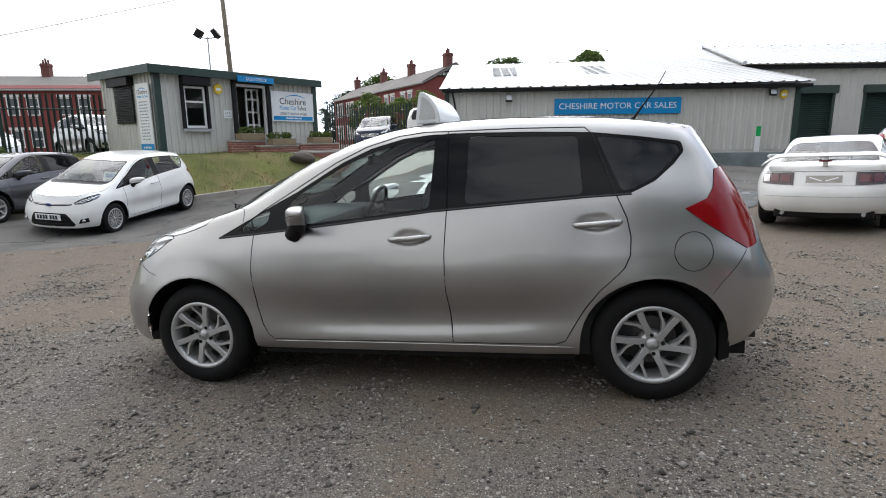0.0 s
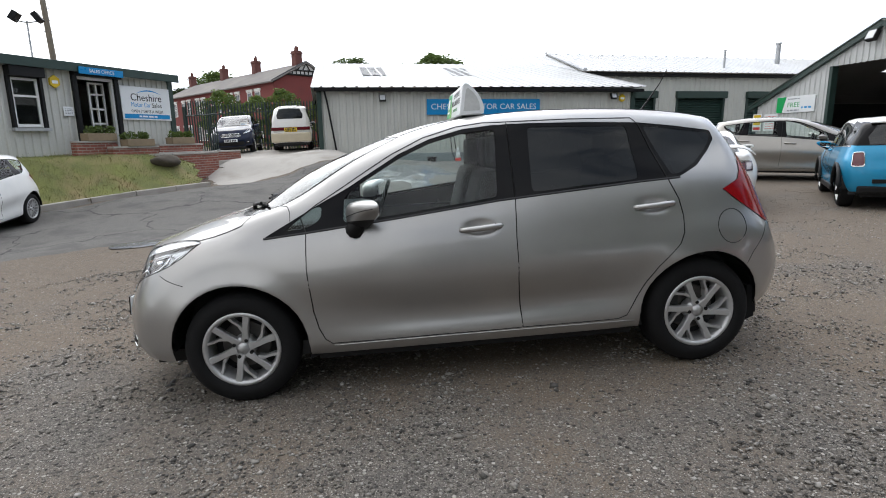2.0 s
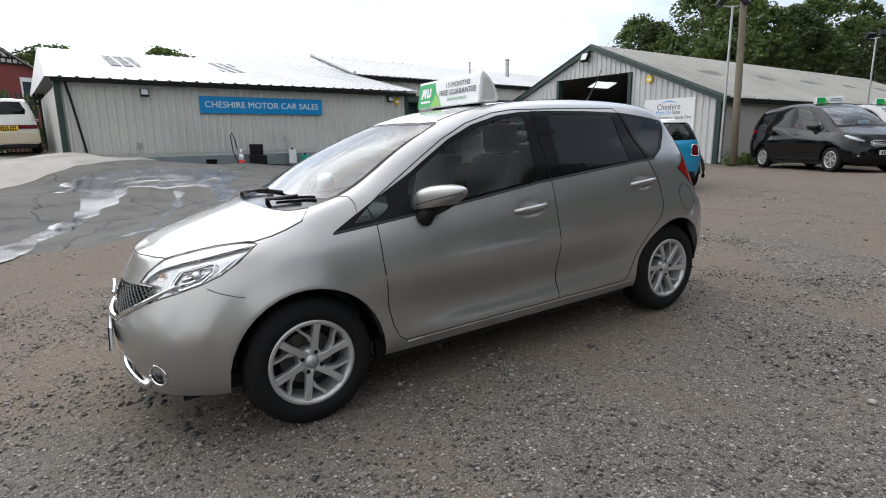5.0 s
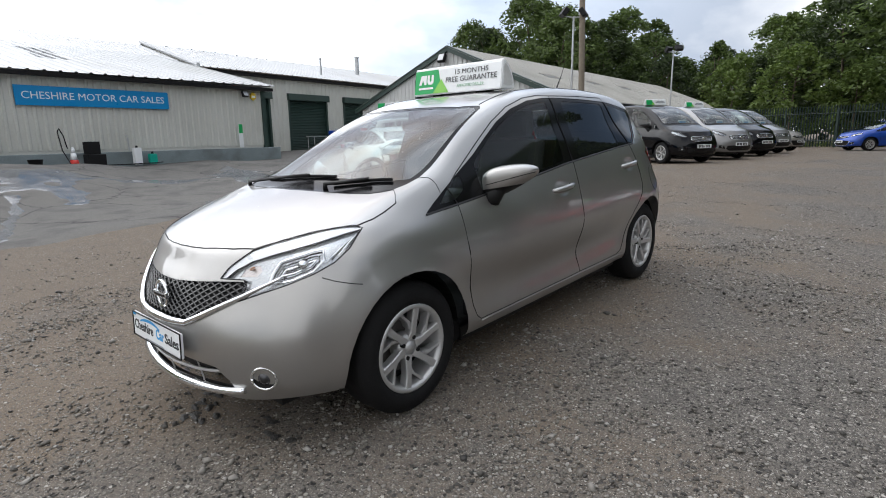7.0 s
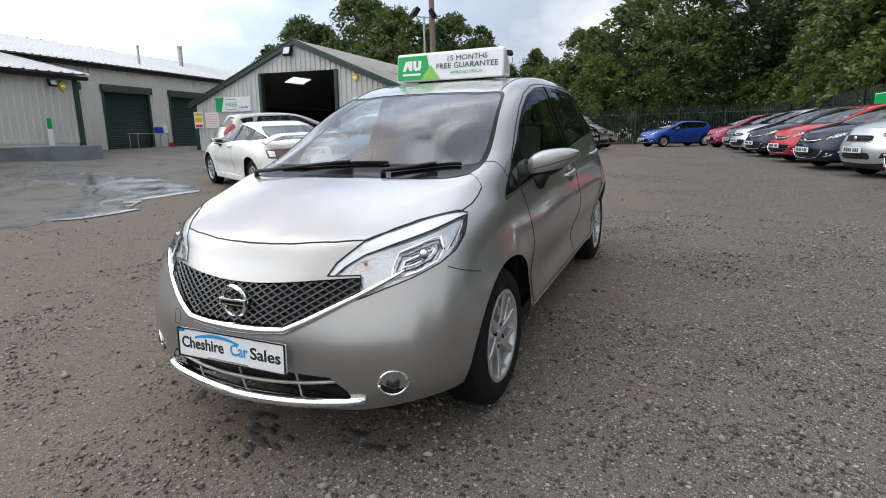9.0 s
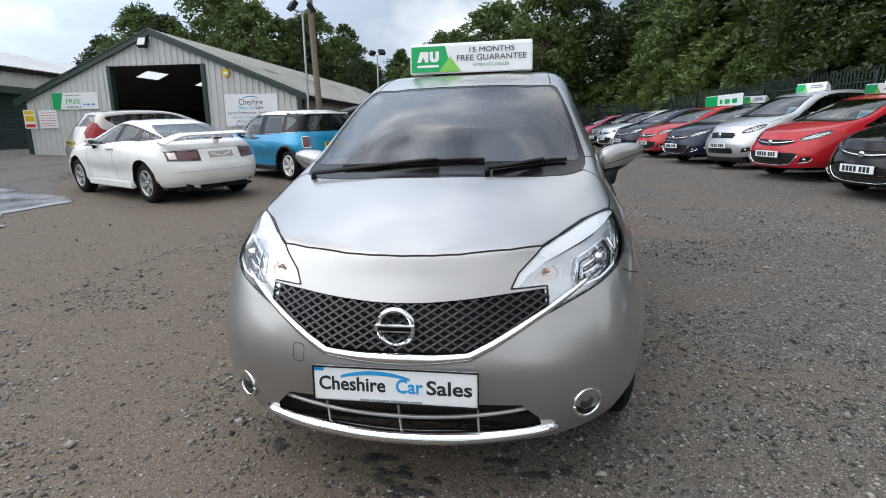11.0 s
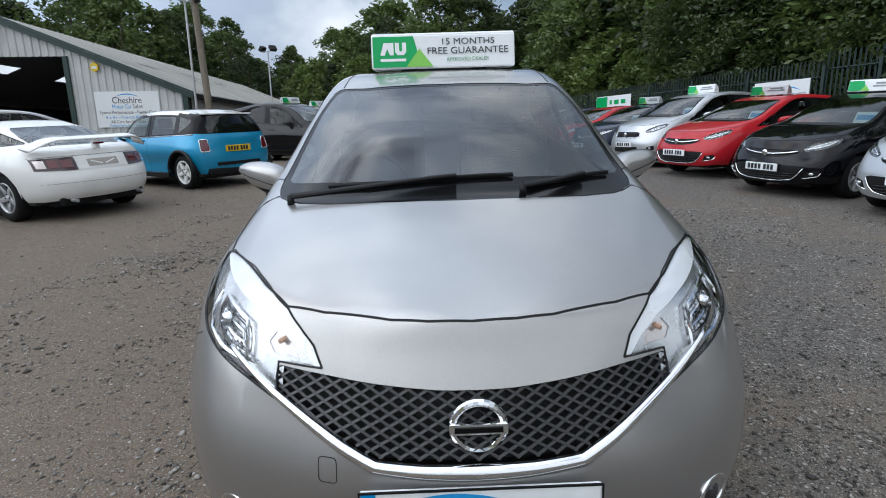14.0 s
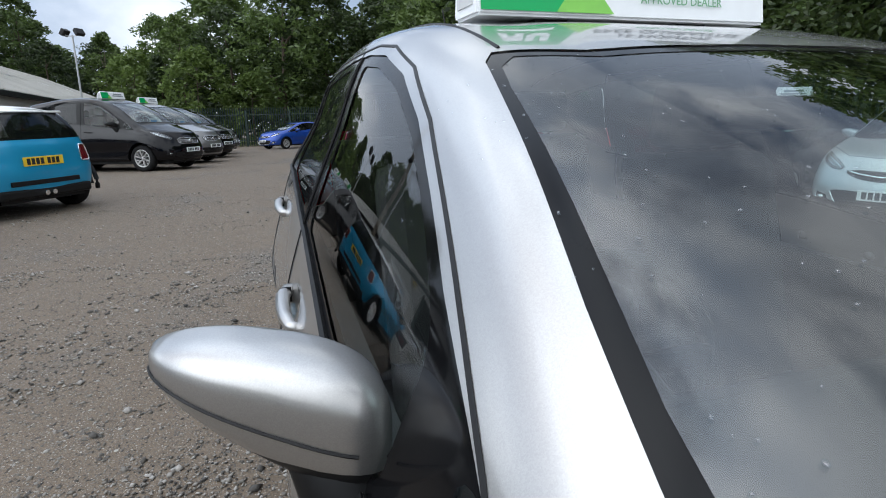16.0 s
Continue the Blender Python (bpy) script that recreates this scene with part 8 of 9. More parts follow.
small_car_details(SMALL_CAR, SHELLS["small_car"])


def van_details(car):
    b = bmesh.new()
    box(b, 2.12, 2.35, -.82, .82, .36, .74, .04)
    part("rear_bumper", b, P["beige"], car, "beige rear bumper")
    b = bmesh.new()
    box(b, 2.22, 2.33, -.8, .8, .84, .98, .02)
    part("lamp_band", b, M["deep_red"], car, "red band of tail lamps")
    number_plate(car, pose(2.345, 0, .9, 0, 0, 90), "yellow")


van_details(VAN_CAR)

ROOF = {"FAMILY": 1.455, "OFF": 1.64}
for k, c in enumerate(ROW[:8]):
    z = 1.645 if k == 3 else 1.468
    roof_sign(c.matrix_world @ pose(0.12, 0, z), "white and green guarantee sign on a parked car's roof", 0.8, False, "guarantee signs on the row")
roof_sign(built["alphard"].matrix_world @ pose(-.1, 0, 1.845), "white and green guarantee sign on the black carrier's roof", 0.8, False)
roof_sign(on_ground(18.7, 4.5, VAN_TURN) @ pose(-.1, 0, 1.845), "white and green guarantee sign on a far carrier's roof", 0.8, False)

# ---- bank, kerb and brick planters by the office ----
KERB = [(-16, -0.3), (-13, 3.2), (-10.2, 6.5), (-8.35, 9.1), (-7.0, 10.75), (-5.75, 12.55)]


def kerb_off(x, y):
    """Distance behind the kerb line, and the kerb's ground there."""
    best = (1e9, 0, 0, 0)
    for (ax, ay), (bx, by) in zip(KERB, KERB[1:]):
        dx, dy = bx - ax, by - ay
        t = max(0, min(1, ((x - ax) * dx + (y - ay) * dy) / (dx * dx + dy * dy)))
        qx, qy = ax + t * dx, ay + t * dy
        d = math.hypot(x - qx, y - qy)
        if d < best[0]:
            side = dx * (y - ay) - dy * (x - ax)
            best = (d, math.copysign(d, side), qx, qy)
    return best[1], best[2], best[3]


def bank_z(x, y):
    d, qx, qy = kerb_off(x, y)
    r = max(0.0, min(1.0, d / 1.55))
    g = ground_z(qx, qy)
    q = OM_INV @ Vector((x, y, 0))
    # the bank runs out towards the steps and the ramp
    e = max(0.0, min(1.0, (q.x - 3.3) / 2.9))
    rise = (0.95 - g) * (1 - 0.75 * e * e * (3 - 2 * e))
    return g + 0.11 + rise * r * r * (3 - 2 * r) + 0.03 * noise.noise(Vector((x * 1.3, y * 1.3, 5)))


OM_INV = OM.inverted()
BANK = [(-16, -0.3), (-13, 3.2), (-10.2, 6.5), (-8.35, 9.1), (-7.0, 10.75), (-5.9, 12.4), (-7.4, 15.4), (-12.5, 14), (-20, 10), (-22, 2)]


def grass_bank():
    cell = 0.2
    bm = bmesh.new()
    keep = {}

    def vert(i, j):
        if (i, j) not in keep:
            x, y = -22 + i * cell, -1 + j * cell
            keep[i, j] = bm.verts.new((x, y, bank_z(x, y)))
        return keep[i, j]

    for i in range(82):
        for j in range(84):
            cx, cy = -22 + (i + .5) * cell, -1 + (j + .5) * cell
            if inside(cx, cy, BANK):
                bm.faces.new((vert(i, j), vert(i + 1, j), vert(i + 1, j + 1), vert(i, j + 1)))
    tagged(finish(bm, "grass_bank", M["grass"], smooth=True), "rough grass bank below the office", "grass", kind="structure")
    rnd = random.Random(4)
    vs, fs = [], []
    while len(fs) < 42000:
        x, y = rnd.uniform(-16, -5.6), rnd.uniform(0, 14)
        d, _, _ = kerb_off(x, y)
        if not inside(x, y, BANK) or d > 4.5:
            continue
        z = bank_z(x, y)
        h, a, w = rnd.uniform(.02, .06), rnd.uniform(0, 6.28), rnd.uniform(.004, .01)
        # thin places between the tufts
        h *= .5 + 1.2 * max(0, .5 + noise.noise(Vector((x * 1.7, y * 1.7, 3))))
        if rnd.random() < .04:
            h *= 2.2
        lean = Vector((math.cos(a + 1) * h * .5, math.sin(a + 1) * h * .5, h))
        b = Vector((x, y, z - .01))
        s = Vector((math.cos(a) * w, math.sin(a) * w, 0))
        k = len(vs)
        vs += [b - s, b + s, b + lean]
        fs.append((k, k + 1, k + 2))
    me = bpy.data.meshes.new("grass")
    me.from_pydata(vs, [], fs)
    me.materials.append(M["grass_blade"])
    tagged(new("grass", me), "short yellowing grass tufts on the bank", "grass", kind="stuff")


M["grass_blade"] = material("grass_blade", (0.17, 0.185, 0.055), 0.8, var=0.5, scale=1.5, fine=9, stain=(0.26, 0.2, 0.09), stain_amount=0.8, stain_scale=1.3)
grass_bank()


def kerbstones():
    t = thing("kerb", "worn concrete kerb along the grass bank", "kerb", kind="structure")
    pts = dense(KERB[1:], 0.9)
    for k, (a, b) in enumerate(zip(pts, pts[1:])):
        d = Vector((b[0] - a[0], b[1] - a[1], 0))
        if d.length < .1:
            continue
        za, zb = ground_z(*a), ground_z(*b)
        bm = bmesh.new()
        L_ = d.length - 0.012
        box(bm, 0, L_, -.07, .07, -.2, .13, .015)
        st = finish(bm, "kerbstone", M["concrete"], t)
        d.z = zb - za
        q = d.to_track_quat("X", "Z").to_matrix().to_4x4()
        st.matrix_local = Matrix.Translation((a[0], a[1], za)) @ q


kerbstones()


def brick_material():
    m = bpy.data.materials.new("brickwork")
    m.use_nodes = True
    nt = m.node_tree
    L, N = nt.links.new, nt.nodes.new
    b = nt.nodes["Principled BSDF"]
    tc = N("ShaderNodeTexCoord")
    sep = N("ShaderNodeSeparateXYZ")
    com = N("ShaderNodeCombineXYZ")
    add = N("ShaderNodeMath")
    L(tc.outputs["Object"], sep.inputs[0])
    L(sep.outputs[0], add.inputs[0])
    L(sep.outputs[1], add.inputs[1])
    L(add.outputs[0], com.inputs[0])
    L(sep.outputs[2], com.inputs[1])
    br = N("ShaderNodeTexBrick")
    br.inputs["Scale"].default_value = 1.0
    br.inputs["Brick Width"].default_value, br.inputs["Row Height"].default_value, br.inputs["Mortar Size"].default_value = 0.225, 0.075, 0.008
    br.inputs["Color1"].default_value = (0.3, 0.1, 0.07, 1)
    br.inputs["Color2"].default_value = (0.22, 0.07, 0.05, 1)
    br.inputs["Mortar"].default_value = (0.34, 0.3, 0.26, 1)
    L(com.outputs[0], br.inputs["Vector"])
    no = N("ShaderNodeTexNoise")
    no.inputs["Scale"].default_value = 3.0
    L(tc.outputs["Object"], no.inputs["Vector"])
    mr = N("ShaderNodeMapRange")
    mr.inputs[3].default_value, mr.inputs[4].default_value = .7, 1.3
    L(no.outputs["Fac"], mr.inputs[0])
    sc = N("ShaderNodeVectorMath")
    sc.operation = "SCALE"
    L(br.outputs["Color"], sc.inputs[0])
    L(mr.outputs[0], sc.inputs["Scale"])
    L(sc.outputs[0], b.inputs["Base Color"])
    b.inputs["Roughness"].default_value = .88
    bp = N("ShaderNodeBump")
    bp.inputs["Strength"].default_value, bp.inputs["Distance"].default_value = .6, .006
    inv = N("ShaderNodeMath")
    inv.operation = "SUBTRACT"
    inv.inputs[0].default_value = 1
    L(br.outputs["Fac"], inv.inputs[1])
    L(inv.outputs[0], bp.inputs["Height"])
    L(bp.outputs[0], b.inputs["Normal"])
    return m


M["brickwork"] = brick_material()


def planter_wall(x0, x1, y0, y1, z0, z1, label):
    t = thing("planter_wall", label, "brick wall", OM)
    bm = bmesh.new()
    box(bm, x0, x1, y0, y1, z0, z1)
    part("brickwork", bm, M["brickwork"], t)
    bm = bmesh.new()
    n = max(1, int((x1 - x0) / .6))
    for k in range(n):
        a, b = x0 + (x1 - x0) * k / n, x0 + (x1 - x0) * (k + 1) / n
        cap = bmesh.new()
        box(cap, a + .003, b - .003, y0 - .03, y1 + .03, z1, z1 + .05, .01)
        part("coping", cap, M["concrete"], t)
    bm.free()
    return t


planter_wall(1.8, 3.0, -.6, -.4, .6, 1.39, "upper red brick planter wall by the office door")
planter_wall(2.55, 4.05, -.95, -.75, .4, 1.23, "middle red brick planter wall")
planter_wall(3.5, 6.0, -1.35, -1.15, -.1, 1.0, "lower red brick planter wall with concrete coping")
planter_wall(4.4, 6.15, -.6, -.4, .3, 1.27, "red brick planter wall beside the office door")
planter_wall(5.65, 7.55, -.95, -.75, .1, 1.02, "red brick wall beside the office steps")
t = thing("terrace", "concrete terrace and steps up to the office door", "steps", OM, kind="structure")
for x0, x1, y0, y1, z1 in ((1.85, 5.6, -.4, 0, 1.12), (2.6, 6.1, -.75, -.6, 1.08), (3.55, 5.9, -1.15, -.95, .92), (6.0, 7.0, -1.2, -.95, .74), (6.0, 6.8, -1.5, -1.2, .56)):
    bm = bmesh.new()
    box(bm, x0, x1, y0, y1, -.2, z1, .01)
    part("step", bm, M["concrete"], t)


def leaf_cloud(rnd, n, centre, size, leaf, squash=1.0):
    """Small leaves strewn through a clump."""
    vs, fs = [], []
    for _ in range(n):
        d = Vector((rnd.gauss(0, 1), rnd.gauss(0, 1), rnd.gauss(0, 1))).normalized() * rnd.uniform(.25, 1) ** .6
        c = Vector(centre) + Vector((d.x * size, d.y * size, d.z * size * squash))
        a = Vector((rnd.gauss(0, 1), rnd.gauss(0, 1), rnd.gauss(0, .6))).normalized()
        b = a.cross(Vector((rnd.gauss(0, 1), rnd.gauss(0, 1), rnd.gauss(0, 1)))).normalized()
        l = leaf * rnd.uniform(.6, 1.3)
        k = len(vs)
        vs += [c - a * l, c + b * l * .45, c + a * l, c - b * l * .45]
        fs.append((k, k + 1, k + 2, k + 3))
    return vs, fs


def add_leaves(name, chunks, mat, parent, label=""):
    vs, fs = [], []
    for v, f in chunks:
        k = len(vs)
        vs += v
        fs += [tuple(i + k for i in q) for q in f]
    me = bpy.data.meshes.new(name)
    me.from_pydata(vs, [], fs)
    me.materials.append(mat)
    ob = new(name, me)
    if parent:
        ob.parent = parent
    if label:
        ob["label"] = label
    return ob


def leaf_material(name, a, b, gain=0.4):
    m = bpy.data.materials.new(name)
    m.use_nodes = True
    nt = m.node_tree
    nt.nodes.clear()
    L, N = nt.links.new, nt.nodes.new
    out, dif, tr, gl, mix, mix2 = (N(k) for k in ("ShaderNodeOutputMaterial", "ShaderNodeBsdfDiffuse", "ShaderNodeBsdfTranslucent", "ShaderNodeBsdfGlossy", "ShaderNodeMixShader", "ShaderNodeMixShader"))
    geo = N("ShaderNodeNewGeometry")
    cr = N("ShaderNodeValToRGB")
    cr.color_ramp.elements[0].color, cr.color_ramp.elements[1].color = (*a, 1), (*b, 1)
    oi = N("ShaderNodeObjectInfo")
    ad = N("ShaderNodeMath")
    ad.operation = "MULTIPLY_ADD"
    ad.inputs[1].default_value, ad.inputs[2].default_value = .6, 0
    L(geo.outputs["Random Per Island"], ad.inputs[0])
    ad2 = N("ShaderNodeMath")
    ad2.operation = "MULTIPLY_ADD"
    ad2.inputs[1].default_value = .4
    L(oi.outputs["Random"], ad2.inputs[0])
    L(ad.outputs[0], ad2.inputs[2])
    L(ad2.outputs[0], cr.inputs[0])
    L(cr.outputs[0], dif.inputs[0])
    L(cr.outputs[0], tr.inputs[0])
    mix.inputs[0].default_value = gain
    L(dif.outputs[0], mix.inputs[1])
    L(tr.outputs[0], mix.inputs[2])
    gl.inputs["Roughness"].default_value = .45
    gl.inputs["Color"].default_value = (.5, .5, .5, 1)
    mix2.inputs[0].default_value = .06
    L(mix.outputs[0], mix2.inputs[1])
    L(gl.outputs[0], mix2.inputs[2])
    L(mix2.outputs[0], out.inputs["Surface"])
    return m


M["leaf"] = leaf_material("tree_leaf", (0.03, 0.052, 0.014), (0.15, 0.215, 0.055))
M["leaf_dark"] = leaf_material("dark_leaf", (0.014, 0.025, 0.009), (0.072, 0.108, 0.03))
M["leaf_mid"] = leaf_material("hedge_leaf", (0.014, 0.026, 0.008), (0.1, 0.15, 0.037))
M["leaf_light"] = leaf_material("light_leaf", (0.06, 0.1, 0.02), (0.16, 0.22, 0.05))


def planter_box(x, y, z, w, label):
    t = thing("planter", label, "planter", OM @ pose(x, y, z))
    bm = bmesh.new()
    box(bm, -w / 2, w / 2, -.15, .15, 0, .2, .01)
    part("trough", bm, M["terracotta"], t)
    rnd = random.Random(int(x * 100))
    add_leaves("foliage", [leaf_cloud(rnd, 90, (rnd.uniform(-w / 2, w / 2), 0, .28), .14, .05, .9) for _ in range(5)], M["leaf_light"], t)


planter_box(2.55, -.5, 1.44, .85, "wooden trough of leafy plants on the wall")
planter_box(3.45, -.85, 1.28, .9, "wooden trough of leafy plants on the middle wall")
planter_box(5.35, -.5, 1.32, .9, "wooden trough of small plants by the steps")


def boulder():
    t = thing("boulder", "dark weathered boulder on the grass", "rock", None)
    bm = bmesh.new()
    bmesh.ops.create_icosphere(bm, subdivisions=3, radius=1)
    for v in bm.verts:
        k = 1 + .25 * noise.noise(v.co * 1.4) + .08 * noise.noise(v.co * 4)
        v.co = Vector((v.co.x * .42 * k, v.co.y * .26 * k, v.co.z * .17 * k))
    part("stone", bm, M["boulder"], t, smooth=True)
    p = OM @ Vector((3.55, -1.75, 0))
    t.matrix_world = Matrix.Translation((p.x, p.y, bank_z(p.x, p.y) + .1)) @ pose(0, 0, 0, 0, 0, 50)


M["boulder"] = material("dark_stone", (0.09, 0.075, 0.06), 0.9, var=0.3, scale=4, fine=40, bump=.6)
boulder()


# ---- palisade fences ----
def pale_mesh(h):
    me = bpy.data.meshes.new("pale")
    bm = bmesh.new()
    w = .033
    a = [(-w, .012), (-w * .45, -.012), (w * .45, -.012), (w, .012)]
    rows = [[bm.verts.new((x, y, 0)) for x, y in a], [bm.verts.new((x, y, h - .09)) for x, y in a]]
    for i in range(3):
        bm.faces.new((rows[0][i], rows[0][i + 1], rows[1][i + 1], rows[1][i]))
    tip = bm.verts.new((0, 0, h))
    tl_ = bm.verts.new((-w * .7, .006, h - .005))
    tr_ = bm.verts.new((w * .7, .006, h - .005))
    bm.faces.new((rows[1][0], rows[1][1], tip, tl_))
    bm.faces.new((rows[1][1], rows[1][2], tip))
    bm.faces.new((rows[1][2], rows[1][3], tr_, tip))
    bm.to_mesh(me)
    bm.free()
    me.materials.append(M["fence"])
    return me


def palisade(points, h, label, base=None, pitch=.15, loose=True):
    t = thing("palisade_fence", label, "fence")
    zf = base or ground_z
    me = pale_mesh(h)
    far = []
    for a, b in zip(points, points[1:]):
        n = max(1, round(dist2(a, b) / pitch))
        ang = math.atan2(b[1] - a[1], b[0] - a[0])
        for k in range(n):
            x, y = a[0] + (b[0] - a[0]) * (k + .5) / n, a[1] + (b[1] - a[1]) * (k + .5) / n
            m = Matrix.Translation((x, y, zf(x, y) + .05)) @ Matrix.Rotation(ang, 4, "Z")
            if loose:
                ob = new("pale", me)
                ob.parent = t
                ob.matrix_local = m
            else:
                far.append(m)
        for k in range(int(n * pitch / 2.75) + 1):
            f = min(1, k * 2.75 / dist2(a, b))
            x, y = a[0] + (b[0] - a[0]) * f, a[1] + (b[1] - a[1]) * f
            bm = bmesh.new()
            box(bm, -.05, .05, .015, .07, -.1, h - .1)
            bm.transform(Matrix.Translation((x, y, zf(x, y))) @ Matrix.Rotation(ang, 4, "Z"))
            part("post", bm, M["fence"], t)
            g = min(1, (k + 1) * 2.75 / dist2(a, b))
            if g > f:
                x2, y2 = a[0] + (b[0] - a[0]) * g, a[1] + (b[1] - a[1]) * g
                for hz in (.4, h - .4):
                    bm = bmesh.new()
                    tube(bm, [(x, y, zf(x, y) + hz), (x2, y2, zf(x2, y2) + hz)], .024, 4)
                    part("rail", bm, M["fence"], t)
    if far:
        bm = bmesh.new()
        for m in far:
            tmp = bmesh.new()
            tmp.from_mesh(me)
            tmp.transform(m)
            vmap = {v: bm.verts.new(v.co) for v in tmp.verts}
            for f in tmp.faces:
                bm.faces.new([vmap[v] for v in f.verts])
            tmp.free()
        tagged(part("pale", bm, M["fence"], t), kind="stuff")
    return t


palisade([(-12.7, 11.5), (-17.0, 8.2), (-24.0, 2.5)], 2.1, "dark green palisade fence beside the office", lambda x, y: .7)
palisade([(-7.35, 15.75), (-6.9, 17.6)], 2.1, "dark green palisade gate beside the office")
palisade([(-9.6, 25.2), (-2.8, 25.8)], 2.4, "dark green palisade fence behind the parked van")
palisade([(5.0, -11.8), (12.0, -10.6)], 2.6, "green palisade fence behind the row of cars")
palisade([(12.0, -10.6), (36.0, -6.0), (38.0, 9.0)], 2.4, "green palisade fence round the far yard", loose=False)


def fence_board(p, q, z0, z1, label, green=False):
    m = frame_from(p, q)
    w = dist2(p, q)
    s = board("fence_sign", 0, w, z0, z1, M["white"], m, label, y=-.05, t=.02)
    if green:
        bm = bmesh.new()
        box(bm, .02, w * .35, -.074, -.0715, z0 + .03, z1 - .03)
        part("patch", bm, M["green"], s)
        bars(s, w * .42, w * .9, z0 + .15, z1 - .1, -.073, M["green"], 2, .5)
    else:
        swoosh(s, w * .45, w * .85, z1 - .3, .1, -.073, M["ltblue"])
        bars(s, w * .3, w * .95, z0 + .2, z1 - .35, -.073, M["grey_ink"], 3, .4)
        bm = bmesh.new()
        box(bm, w * .05, w * .25, -.074, -.0715, z0 + .2, z0 + .45)
        part("patch", bm, M["green"], s)


fence_board((14.3, -10.1), (12.3, -10.48), 1.6, 2.35, "white dealer banner on the green fence")
fence_board((24.2, -8.1), (21.2, -8.7), 1.5, 2.5, "white and green guarantee banner on the fence", True)


# ---- terraced houses ----
def terrace(p, q, eave, peak, deep, label, base=.8, gable=True, chimneys=(0.02, .33, .62, .97), win_step=4.2):
    m = frame_from(p, q)
    w = dist2(p, q)
    t = thing("terraced_houses", label, "house", m)
    bm = bmesh.new()
    prism(bm, [(0, base - 1.5), (deep, base - 1.5), (deep, eave), (deep / 2, peak - .12), (0, eave)], 0, w)
    for v in bm.verts:
        v.co = Vector((v.co.y, v.co.x, v.co.z))
    part("wall", bm, M["house_brick"], t, "red brick walls")
    for s in (0, 1):
        bm = bmesh.new()
        y0 = -.3 if s == 0 else deep + .3
        ez = eave - .15
        vs = [bm.verts.new(c) for c in ((-.25, y0, ez), (w + .25, y0, ez), (w + .25, deep / 2, peak), (-.25, deep / 2, peak))]
        f = bm.faces.new(vs)
        ex = bmesh.ops.extrude_face_region(bm, geom=[f])
        for v in ex["geom"]:
            if isinstance(v, bmesh.types.BMVert):
                v.co.z -= .12
        part("roof", bm, M["slate"], t, "weathered slate roof")
    for c in chimneys:
        bm = bmesh.new()
        x = c * (w - 1)
        box(bm, x, x + .7, deep / 2 - .33, deep / 2 + .33, peak - .6, peak + 1.1)
        box(bm, x - .06, x + .76, deep / 2 - .39, deep / 2 + .39, peak + .85, peak + 1.0)
        ch = part("chimney", bm, M["chimney_brick"], t, "red brick chimney stack")
        for k in range(3):
            bm = bmesh.new()
            cyl(bm, (x + .13 + .22 * k, deep / 2, peak + 1.1), (x + .13 + .22 * k, deep / 2, peak + 1.45 + .12 * (k % 2)), .09, .075, 8)
            part("chimney_pot", bm, M["chimney_brick"], ch)
    k = 0
    x = 1.3
    while x < w - 1.2:
        for zc in ((eave - 1.55, 1.5), (eave - 4.3, 1.5)):
            wn = new("window")
            wn.parent = t
            bm = bmesh.new()
            for a in ((x - .5, x - .42, zc[0] - .75, zc[0] + .75), (x + .42, x + .5, zc[0] - .75, zc[0] + .75), (x - .42, x + .42, zc[0] + .67, zc[0] + .75), (x - .42, x + .42, zc[0] - .75, zc[0] - .67), (x - .42, x + .42, zc[0] - .04, zc[0] + .04)):
                box(bm, a[0], a[1], -.05, .04, a[2], a[3])
            part("window_frame", bm, M["white_frame"], wn)
            bm = bmesh.new()
            box(bm, x - .42, x + .42, -.015, .0, zc[0] - .67, zc[0] + .67)
            part("pane", bm, M["house_pane"], wn)
            bm = bmesh.new()
            box(bm, x - .6, x + .6, -.09, .0, zc[0] + .78, zc[0] + 1.0)
            part("lintel", bm, M["render_white"], wn)
        x += win_step * (.62 if k % 2 else .38)
        k += 1
    if gable:
        # black and white timber gable on the near end
        g = new("timber_gable")
        g.parent = t
        bm = bmesh.new()
        lo = .3
        rise = peak - eave
        vs = [bm.verts.new((w + .05, y, z)) for y, z in ((deep * lo / 2, eave + rise * lo), (deep * (1 - lo / 2), eave + rise * lo), (deep / 2, peak - .05))]
        bm.faces.new(vs)
        part("infill", bm, M["render_white"], g)
        bm = bmesh.new()
        bars_ = [(-.25, eave - .2, deep / 2, peak + .02, .13), (deep + .25, eave - .2, deep / 2, peak + .02, .13)]
        for f in (lo, lo + .24):
            bars_.append((deep * f / 2, eave + rise * f, deep * (1 - f / 2), eave + rise * f, .07))
        n = 11
        for k in range(1, n):
            y = deep * (lo / 2 + (1 - lo) * k / n)
            bars_.append((y, eave + rise * lo, y, min(eave + rise * (lo + .24), eave + rise * (1 - abs(y / deep - .5) * 2)), .055))
        z0 = eave + rise * (lo + .24)
        for a, b in ((.36, .44), (.44, .5), (.64, .56), (.56, .5), (.3, .42), (.7, .58)):
            bars_.append((deep * a, z0, deep * b, eave + rise * .92, .055))
        for y0, z0, y1, z1, r in bars_:
            cyl(bm, (w + .09, y0, z0), (w + .09, y1, z1), r, r, 4)
        part("timber_frame", bm, M["timber_black"], g)
        wn = new("window")
        wn.parent = t
        bm = bmesh.new()
        box(bm, w, w + .06, deep * .72, deep * .72 + 1.1, eave - 2.1, eave - .4)
        part("window_frame", bm, M["white_frame"], wn)
        bm = bmesh.new()
        box(bm, w + .062, w + .07, deep * .72 + .1, deep * .72 + 1.0, eave - 2.0, eave - .7)
